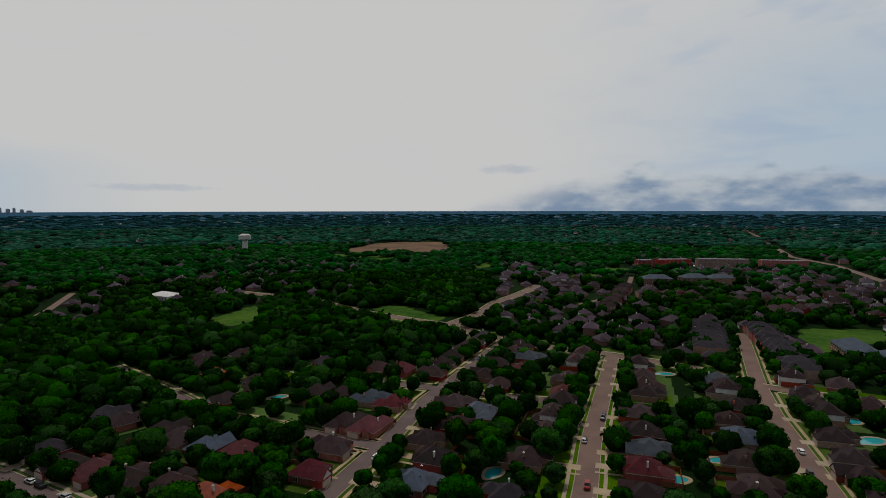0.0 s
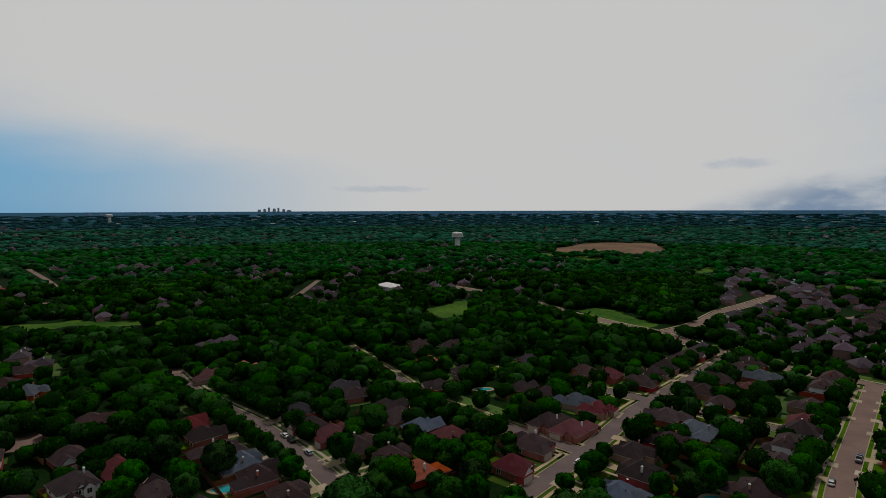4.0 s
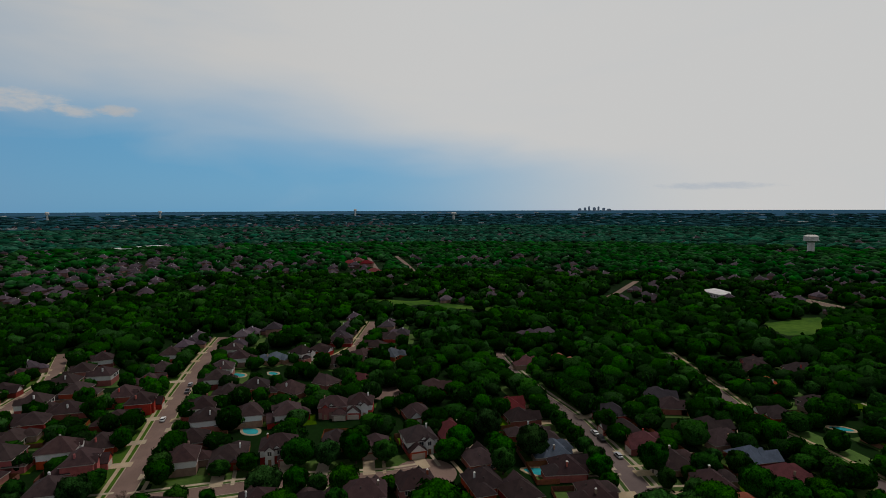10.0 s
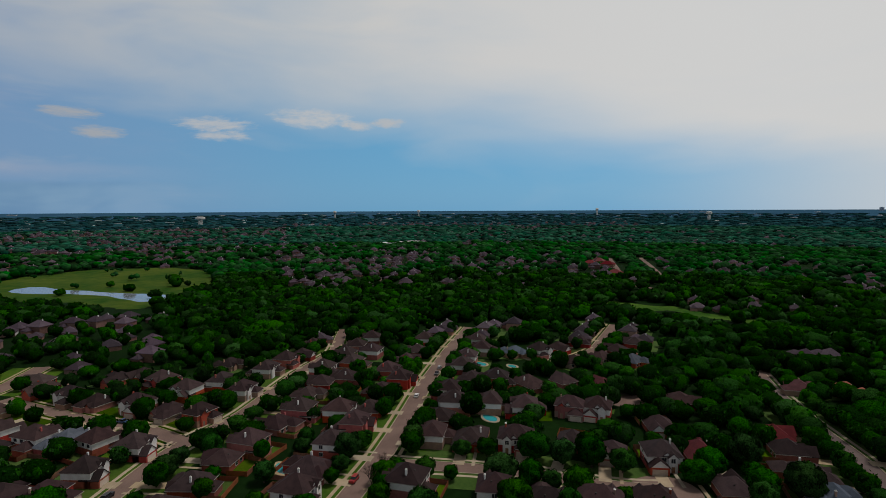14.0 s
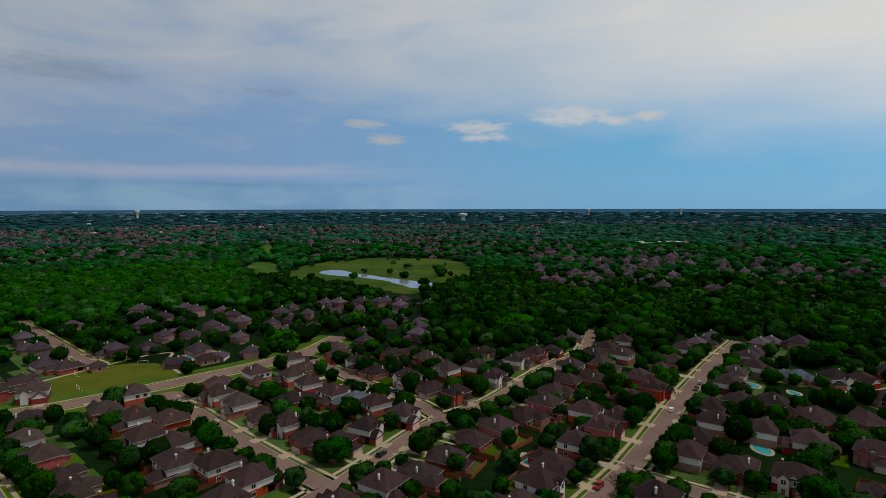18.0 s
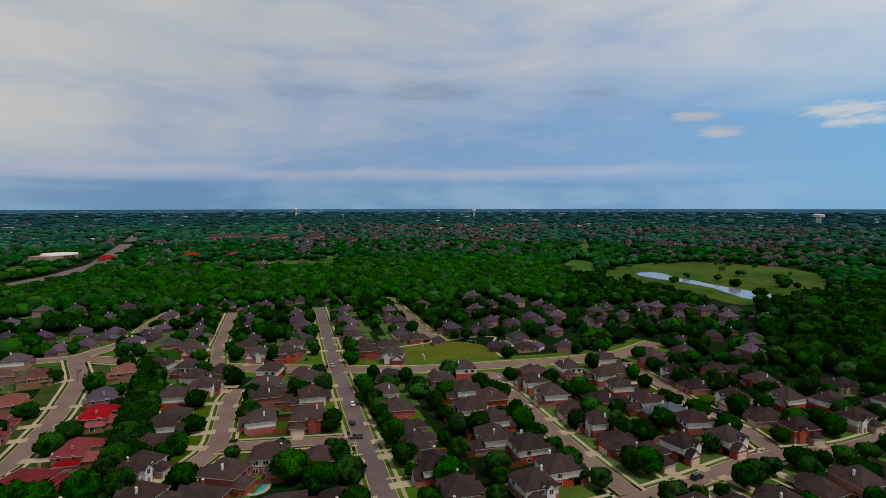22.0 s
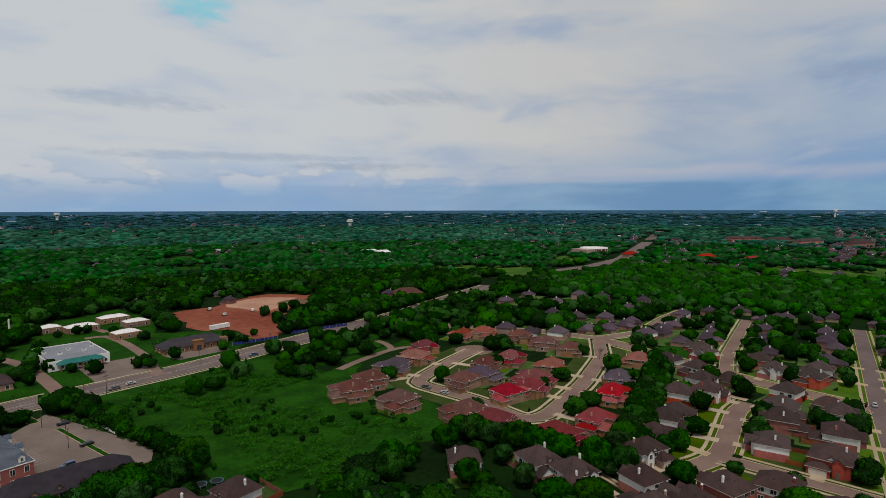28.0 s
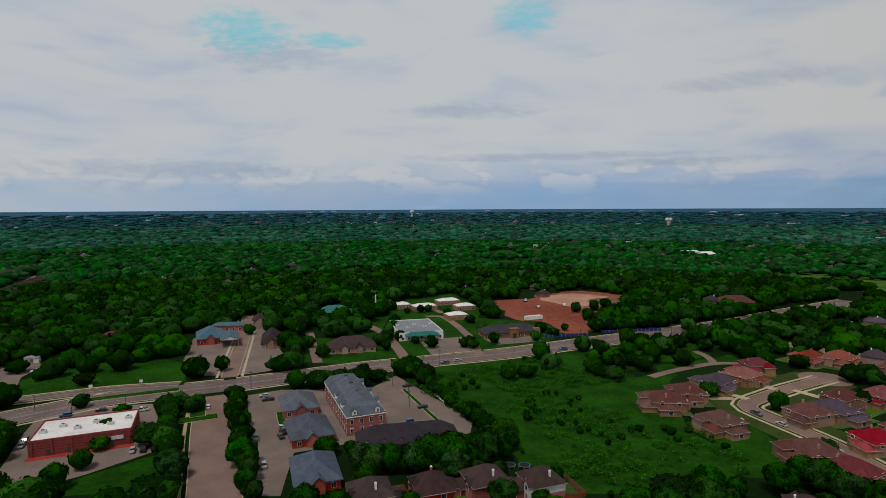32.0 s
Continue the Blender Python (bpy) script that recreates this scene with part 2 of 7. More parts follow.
def material(name, base, other=None, rough=0.8, scale=0.3, fine=6.0, amount=1.0, bump=0.0, bump_scale=8.0, depth=0.1, grain=0.4, vary=0.0, island=False, flecks=0.0, metal=0.0, spec=0.12):
    """Two-scale mottled surface: broad stains and fine grain (on leaves, painted shade gaps), with some change from
    piece to piece.
    """
    if name in MATS:
        return MATS[name]
    mat = bpy.data.materials.new(name)
    mat.use_nodes = True
    gr = Graph(mat.node_tree)
    bsdf = mat.node_tree.nodes["Principled BSDF"]
    co = gr.node("ShaderNodeTexCoord").outputs["Object"]
    other = other or tuple(c * 0.6 for c in base)
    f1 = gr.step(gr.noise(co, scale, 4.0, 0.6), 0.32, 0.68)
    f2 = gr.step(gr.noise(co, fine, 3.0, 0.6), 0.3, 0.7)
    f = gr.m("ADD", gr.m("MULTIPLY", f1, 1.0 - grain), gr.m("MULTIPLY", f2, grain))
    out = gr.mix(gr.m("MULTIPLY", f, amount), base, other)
    if vary:
        if island:
            r = gr.node("ShaderNodeNewGeometry").outputs["Random Per Island"]
        else:
            r = gr.node("ShaderNodeObjectInfo").outputs["Random"]
        hsv = gr.node("ShaderNodeHueSaturation")
        gr.link(out, hsv.inputs["Color"])
        gr.link(gr.m("ADD", 1.0 - vary, gr.m("MULTIPLY", r, 2 * vary)), hsv.inputs["Value"])
        gr.link(gr.m("ADD", 0.5 - 0.03 * vary, gr.m("MULTIPLY", gr.m("FRACT", gr.m("MULTIPLY", r, 7.3)), 0.06 * vary)), hsv.inputs["Hue"])
        gr.link(gr.m("ADD", 0.8, gr.m("MULTIPLY", gr.m("FRACT", gr.m("MULTIPLY", r, 13.7)), 0.4)), hsv.inputs["Saturation"])
        out = hsv.outputs[0]
    if flecks:
        q = gr.node("ShaderNodeNewGeometry").outputs["Random Per Island"]
        k = gr.m("ADD", 1.0 - flecks, gr.m("MULTIPLY", gr.m("POWER", q, 2.0), 3.0 * flecks))
        out = gr.mix(1.0, out, gr.combine(k, k, k), "MULTIPLY")
    gr.link(out, bsdf.inputs["Base Color"])
    bsdf.inputs["Roughness"].default_value = rough
    bsdf.inputs["Metallic"].default_value = metal
    bsdf.inputs["Specular IOR Level"].default_value = spec
    if bump:
        bn = gr.node("ShaderNodeBump")
        bn.inputs["Strength"].default_value, bn.inputs["Distance"].default_value = bump, depth
        gr.link(gr.noise(co, bump_scale, 3.0), bn.inputs["Height"])
        gr.link(bn.outputs[0], bsdf.inputs["Normal"])
    MATS[name] = mat
    return mat


# the near-black second tone paints the shade between leaf clumps
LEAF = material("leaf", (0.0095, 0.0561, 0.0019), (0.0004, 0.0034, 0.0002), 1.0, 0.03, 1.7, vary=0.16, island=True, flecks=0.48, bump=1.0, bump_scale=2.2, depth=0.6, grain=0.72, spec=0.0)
# haze is painted into the far leaf colours: bluer with each band of distance
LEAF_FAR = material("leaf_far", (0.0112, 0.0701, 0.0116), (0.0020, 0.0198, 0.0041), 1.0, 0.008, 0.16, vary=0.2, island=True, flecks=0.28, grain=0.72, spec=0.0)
LEAF_HAZE = material("leaf_haze", (0.0187, 0.0773, 0.0424), (0.0086, 0.0433, 0.0301), 1.0, 0.003, 0.05, vary=0.2, island=True, flecks=0.3, spec=0.0)
LEAF_HORIZON_HAZE = material("leaf_horizon_haze", (0.019, 0.068, 0.070), (0.011, 0.044, 0.050), 1.0, 0.003, 0.03, vary=0.15, island=True, flecks=0.2, spec=0.0)
LEAF_LIGHT = material("leaf_light_green", (0.0133, 0.0826, 0.0032), (0.0017, 0.0224, 0.0008), 1.0, 0.03, 1.2, vary=0.14, island=True, flecks=0.26, bump=1.0, bump_scale=2.2, depth=0.6, grain=0.72, spec=0.0)
# near crowns: shaded gaps in the foliage are put into the colour as well
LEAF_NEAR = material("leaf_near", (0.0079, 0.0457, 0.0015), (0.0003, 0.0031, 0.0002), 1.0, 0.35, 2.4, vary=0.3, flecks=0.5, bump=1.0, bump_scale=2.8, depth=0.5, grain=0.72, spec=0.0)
BUSH = material("bush_leaf", (0.0245, 0.1224, 0.0041), (0.0068, 0.0490, 0.0021), 1.0, 0.1, 1.4, vary=0.15, island=True, flecks=0.22, bump=0.8, bump_scale=2.0, depth=0.4, grain=0.72, spec=0.0)
BARK = material("bark", (0.09, 0.065, 0.05), (0.04, 0.03, 0.025), 0.9, 0.8, 8.0, bump=0.4)
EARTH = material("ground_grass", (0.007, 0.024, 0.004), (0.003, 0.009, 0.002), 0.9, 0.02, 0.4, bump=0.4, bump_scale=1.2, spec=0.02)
LAWN = material("lawn_grass", (0.0144, 0.0704, 0.0032), (0.0039, 0.0218, 0.0017), 0.9, 0.06, 0.5, bump=0.4, bump_scale=2.0, spec=0.02)
LAWN_PLOT = material("plot_grass", (0.060, 0.105, 0.010), (0.026, 0.062, 0.006), 0.9, 0.08, 0.8, bump=0.4, bump_scale=2.0, vary=0.4, spec=0.02)
# far ground colours with haze painted in, for the two outer bands
WOODLAND_HAZE = material("woodland_haze", (0.0204, 0.0754, 0.0874), (0.0096, 0.0416, 0.0532), 1.0, 0.009, 0.05, grain=0.5, spec=0.0)
HORIZON_HAZE = material("horizon_haze", (0.0375, 0.0952, 0.1520), (0.0213, 0.0644, 0.1140), 1.0, 0.005, 0.025, grain=0.5, spec=0.0)
GOLF = material("golf_grass", (0.072, 0.098, 0.014), (0.010, 0.050, 0.004), 0.9, 0.012, 0.08, bump=0.3, bump_scale=1.0, spec=0.02)
MEADOW = material("meadow_grass", (0.0720, 0.1350, 0.0180), (0.0120, 0.0540, 0.0060), 0.9, 0.02, 0.2, bump=0.3, bump_scale=1.0, spec=0.02)
DRYLAWN = material("dry_grass", (0.1020, 0.1029, 0.0108), (0.0540, 0.0788, 0.0072), 0.9, 0.05, 0.7, bump=0.3, bump_scale=2.0, spec=0.02)
DIRT = material("red_earth", (0.13, 0.026, 0.013), (0.25, 0.085, 0.05), 0.95, 0.011, 0.18, bump=0.5, bump_scale=0.6)
PALEDIRT = material("pale_earth", (0.19, 0.105, 0.06), (0.06, 0.042, 0.022), 0.95, 0.012, 0.12, bump=0.4, bump_scale=0.6)
GRADED = material("graded_earth", (0.40, 0.24, 0.17), (0.26, 0.13, 0.085), 0.95, 0.03, 0.3, bump=0.3, bump_scale=0.8)
ASPHALT = material("asphalt", (0.1512, 0.1120, 0.1042), (0.0918, 0.0680, 0.0651), 0.85, 0.06, 3.0, bump=0.2)
CONCRETE = material("street_concrete", (0.2050, 0.1363, 0.1122), (0.1300, 0.0845, 0.0708), 0.85, 0.07, 2.0, bump=0.15)
LOT = material("lot_concrete", (0.1852, 0.1440, 0.1247), (0.1140, 0.0864, 0.0757), 0.85, 0.06, 2.0, bump=0.15)
WALKS = material("sidewalk_concrete", (0.4048, 0.3256, 0.2244), (0.2816, 0.2200, 0.1496), 0.85, 0.2, 4.0, vary=0.1)
PAINT = material("road_paint", (0.34, 0.33, 0.30), (0.2, 0.19, 0.18), 0.7, 0.5, 5.0)
SHINGLE = material("roof_shingle_brown", (0.0437, 0.0261, 0.0262), (0.0209, 0.0126, 0.0139), 0.9, 0.35, 5.0, vary=0.4, bump=0.3, bump_scale=6.0)
SHINGLE_LIGHT = material("roof_shingle_mauve", (0.0563, 0.0360, 0.0339), (0.0308, 0.0205, 0.0194), 0.9, 0.35, 5.0, vary=0.3, bump=0.3, bump_scale=6.0)
SHINGLE_RED = material("roof_shingle_dark_red", (0.10, 0.026, 0.03), (0.055, 0.015, 0.018), 0.9, 0.35, 5.0, vary=0.2, bump=0.3)
SHINGLE_BLUE = material("roof_shingle_blue_grey", (0.075, 0.092, 0.12), (0.042, 0.05, 0.066), 0.88, 0.35, 5.0, vary=0.25, bump=0.3)
SHINGLE_DARK = material("roof_shingle_charcoal", (0.0391, 0.0331, 0.0408), (0.0213, 0.0179, 0.0238), 0.9, 0.35, 5.0, vary=0.25, bump=0.3)
TERRA = material("clay_tile_orange", (0.33, 0.10, 0.055), (0.2, 0.055, 0.035), 0.85, 0.4, 5.0, vary=0.15, bump=0.5, bump_scale=5.0)
CLAY = {10: material("clay_tile_brown", (0.11, 0.046, 0.038), (0.055, 0.024, 0.021), 0.85, 0.4, 5.0, vary=0.2, bump=0.5),
        11: material("clay_tile_crimson", (0.15, 0.018, 0.024), (0.085, 0.012, 0.015), 0.85, 0.4, 5.0, vary=0.2, bump=0.5),
        12: material("clay_tile_salmon", (0.20, 0.055, 0.038), (0.12, 0.036, 0.026), 0.85, 0.4, 5.0, vary=0.15, bump=0.5),
        13: material("slate_tile_purple", (0.075, 0.055, 0.075), (0.045, 0.034, 0.046), 0.85, 0.4, 5.0, vary=0.2, bump=0.4),
        14: material("clay_tile_bright", (0.25, 0.016, 0.018), (0.15, 0.012, 0.012), 0.85, 0.4, 5.0, vary=0.25, bump=0.5)}
BRICK = material("house_brick", (0.36, 0.090, 0.070), (0.23, 0.056, 0.046), 0.9, 0.6, 14.0, vary=0.35, bump=0.3, bump_scale=14.0)
TANBRICK = material("tan_brick", (0.34, 0.22, 0.16), (0.22, 0.14, 0.11), 0.9, 0.6, 14.0, vary=0.2, bump=0.3)
STUCCO = material("stucco_tan", (0.29, 0.165, 0.10), (0.19, 0.105, 0.065), 0.9, 0.5, 9.0, vary=0.2, bump=0.2)
SIDING = material("white_siding", (0.66, 0.65, 0.64), (0.52, 0.50, 0.49), 0.7, 0.4, 6.0, vary=0.12)
EAVE = material("eave_paint", (0.46, 0.42, 0.38), (0.32, 0.29, 0.26), 0.7, 0.5, 6.0)
TRIM = material("white_trim", (0.72, 0.70, 0.67), (0.58, 0.56, 0.52), 0.6, 0.5, 6.0)
DOORS = material("door_paint", (0.30, 0.20, 0.13), (0.18, 0.11, 0.07), 0.6, 0.8, 8.0, vary=0.4)
GARAGE = material("garage_door_paint", (0.55, 0.47, 0.40), (0.42, 0.35, 0.30), 0.6, 0.8, 8.0, vary=0.25)
FENCE = material("fence_wood", (0.24, 0.085, 0.045), (0.12, 0.045, 0.028), 0.9, 0.6, 5.0, vary=0.35, bump=0.3)
GLASS = material("window_glass", (0.03, 0.035, 0.045), (0.02, 0.022, 0.03), 0.08, 0.4, 2.0, spec=0.6)
CARGLASS = material("car_glass", (0.02, 0.022, 0.026), None, 0.06, 0.4, 2.0, spec=0.6)
RUBBER = material("tyre_rubber", (0.02, 0.02, 0.02), None, 0.8, 2.0, 9.0)
STEEL = material("painted_steel", (0.55, 0.55, 0.55), (0.42, 0.42, 0.42), 0.5, 0.6, 5.0)
DARKSTEEL = material("dark_pole_steel", (0.06, 0.055, 0.05), None, 0.6, 0.8, 5.0)
TOWERWHITE = material("tower_paint", (0.60, 0.58, 0.55), (0.46, 0.44, 0.41), 0.6, 0.15, 2.0)
ROOFWHITE = material("white_membrane", (0.66, 0.64, 0.63), (0.48, 0.46, 0.46), 0.7, 0.1, 1.0)
ROOFGREY = material("grey_membrane", (0.21, 0.22, 0.25), (0.14, 0.15, 0.17), 0.7, 0.1, 1.0)
TEAL = material("teal_metal_roof", (0.03, 0.13, 0.12), (0.02, 0.085, 0.08), 0.5, 0.3, 3.0, vary=0.2)
TEALBLUE = material("blue_metal_roof", (0.05, 0.10, 0.13), (0.03, 0.07, 0.09), 0.5, 0.3, 3.0, vary=0.2)
REDWALL = material("red_store_brick", (0.24, 0.05, 0.045), (0.15, 0.03, 0.03), 0.9, 0.4, 8.0, bump=0.3)
REDPAVE = material("red_pavement", (0.36, 0.03, 0.025), (0.22, 0.02, 0.02), 0.9, 0.2, 3.0)
BLUEFABRIC = material("blue_fence_fabric", (0.02, 0.03, 0.16), (0.015, 0.02, 0.10), 0.8, 0.3, 3.0)
WATER = material("lake_water", (0.22, 0.25, 0.29), (0.16, 0.19, 0.23), 0.12, 0.02, 0.3, spec=0.5)
POOLWATER = material("pool_water", (0.02, 0.36, 0.38), (0.03, 0.27, 0.32), 0.08, 0.4, 2.0, spec=0.5)
FARROOF = material("far_roof", (0.0716, 0.0505, 0.0650), (0.0367, 0.0272, 0.0360), 0.9, 0.05, 1.0, vary=0.5, island=True)
FARWALL = material("far_wall", (0.2856, 0.1734, 0.1428), (0.1530, 0.0816, 0.0714), 0.9, 0.05, 1.0, vary=0.5, island=True)
FARWHITE = material("far_light_building", (0.5376, 0.5376, 0.5504), (0.3072, 0.2816, 0.2816), 0.8, 0.03, 0.5, vary=0.4, island=True)


# ---- mesh helpers ----
class Build:
    """Collects faces for one mesh; several materials by index."""

    def __init__(self):
        self.v, self.f, self.k = [], [], []

    def poly(self, pts, k=0):
        i = len(self.v)
        self.v += [tuple(p) for p in pts]
        self.f.append(tuple(range(i, i + len(pts))))
        self.k.append(k)
        return self

    def box(self, x0, x1, y0, y1, z0, z1, k=0, bottom=True):
        i = len(self.v)
        self.v += [(x0, y0, z0), (x1, y0, z0), (x1, y1, z0), (x0, y1, z0), (x0, y0, z1), (x1, y0, z1), (x1, y1, z1), (x0, y1, z1)]
        fs = [(4, 5, 6, 7), (0, 1, 5, 4), (1, 2, 6, 5), (2, 3, 7, 6), (3, 0, 4, 7)] + ([(3, 2, 1, 0)] if bottom else [])
        self.f += [tuple(a + i for a in q) for q in fs]
        self.k += [k] * len(fs)
        return self

    eave = None

    def hip(self, x0, x1, y0, y1, z, pitch=0.7, over=0.5, k=0, fascia=0.22):
        x0, x1, y0, y1 = x0 - over, x1 + over, y0 - over, y1 + over
        w, d = x1 - x0, y1 - y0
        i = len(self.v)
        if w >= d:
            h, a, b = d / 2 * pitch, (x0 + d / 2 * 0.98, (y0 + y1) / 2), (x1 - d / 2 * 0.98, (y0 + y1) / 2)
        else:
            h, a, b = w / 2 * pitch, ((x0 + x1) / 2, y0 + w / 2 * 0.98), ((x0 + x1) / 2, y1 - w / 2 * 0.98)
        lo = [(x0, y0), (x1, y0), (x1, y1), (x0, y1)]
        self.v += [(*p, z - fascia) for p in lo] + [(*p, z) for p in lo] + [(*a, z + h), (*b, z + h)]
        if w >= d:
            top = [(4, 5, 9, 8), (5, 6, 9), (6, 7, 8, 9), (7, 4, 8)]
        else:
            top = [(4, 5, 8), (5, 6, 9, 8), (6, 7, 9), (7, 4, 8, 9)]
        fs = top + [(0, 1, 5, 4), (1, 2, 6, 5), (2, 3, 7, 6), (3, 0, 4, 7), (3, 2, 1, 0)]
        self.f += [tuple(q + i for q in r) for r in fs]
        self.k += [k] * 4 + [k if self.eave is None else self.eave] * 4 + [k]
        return h

    def gable(self, x0, x1, y0, y1, z, pitch=0.8, over=0.4, along="y", k=0, kwall=1, t=0.2):
        """Two roof slabs with the ridge along x or y, and the gable walls under them."""
        def at(u, s, zz):
            return (s, u, zz) if along == "x" else (u, s, zz)
        (u0, u1), (s0, s1) = ((y0, y1), (x0, x1)) if along == "x" else ((x0, x1), (y0, y1))
        um, h = (u0 + u1) / 2, (u1 - u0) / 2 * pitch
        for sgn, ue in ((-1, u0 - over), (1, u1 + over)):
            ze = z - over * pitch
            a, b = s0 - over, s1 + over
            q = [at(ue, a, ze), at(ue, b, ze), at(um, b, z + h), at(um, a, z + h)]
            r = [(p[0], p[1], p[2] + t) for p in q]
            if (sgn < 0) == (along == "y"):
                q, r = q[::-1], r[::-1]
            i = len(self.v)
            self.v += q + r
            fs = [(0, 1, 2, 3), (7, 6, 5, 4), (0, 4, 5, 1), (1, 5, 6, 2), (2, 6, 7, 3), (3, 7, 4, 0)]
            self.f += [tuple(p + i for p in g) for g in fs]
            self.k += [k] * 6
        for s in (s0, s1):
            self.poly([at(u0, s, z), at(u1, s, z), at(um, s, z + h)], kwall)
        return h

    def cyl(self, cx, cy, z0, z1, r0, r1, n=10, k=0, cap=True):
        i = len(self.v)
        for z, r in ((z0, r0), (z1, r1)):
            self.v += [(cx + r * math.cos(2 * math.pi * j / n), cy + r * math.sin(2 * math.pi * j / n), z) for j in range(n)]
        self.f += [(i + j, i + (j + 1) % n, i + n + (j + 1) % n, i + n + j) for j in range(n)]
        self.k += [k] * n
        if cap:
            self.f.append(tuple(i + n + j for j in range(n)))
            self.k.append(k)
        return self

    def mesh(self, name, mats):
        me = bpy.data.meshes.new(name)
        me.from_pydata(self.v, [], self.f)
        for m in mats:
            me.materials.append(m)
        if len(mats) > 1:
            me.polygons.foreach_set("material_index", self.k)
        me.update()
        return me


class Roof(Build):
    """A roof whose eaves take the third material."""
    eave = 2


def part(name, build, mats, parent=None, label=""):
    """One mesh object under a thing or a part."""
    mats = mats if isinstance(mats, (list, tuple)) else [mats]
    ob = new(name, build if isinstance(build, bpy.types.Mesh) else build.mesh(name, mats))
    if parent is not None:
        ob.parent = parent
    if label:
        ob["label"] = label
    return ob


def thing(name, label, category, group="", at=(0, 0, 0), turn=0.0):
    ob = new(name)
    ob.matrix_basis = pose(*at, 0, 0, turn)
    return tagged(ob, label, category, group)


def big_mesh(name, verts, faces, mats, index=None, smooth=False):
    """A mesh from numpy arrays of vertices and triangles."""
    me = bpy.data.meshes.new(name)
    n, m = len(verts), len(faces)
    me.vertices.add(n)
    me.vertices.foreach_set("co", np.ascontiguousarray(verts, dtype=np.float32).ravel())
    me.loops.add(m * 3)
    me.loops.foreach_set("vertex_index", np.ascontiguousarray(faces, dtype=np.int32).ravel())
    me.polygons.add(m)
    me.polygons.foreach_set("loop_start", np.arange(0, m * 3, 3, dtype=np.int32))
    for q in mats:
        me.materials.append(q)
    if index is not None:
        me.polygons.foreach_set("material_index", np.ascontiguousarray(index, dtype=np.int32))
    if smooth:
        me.polygons.foreach_set("use_smooth", np.ones(m, dtype=bool))
    me.update(calc_edges=True)
    return me


def land(r):
    """Height of the land at a distance from the middle: level, then a long gentle rise that fits the rim to the
    camera's horizon.
    """
    return 69.0 * max(0.0, (r - 1500.0) / 3400.0) ** 1.6


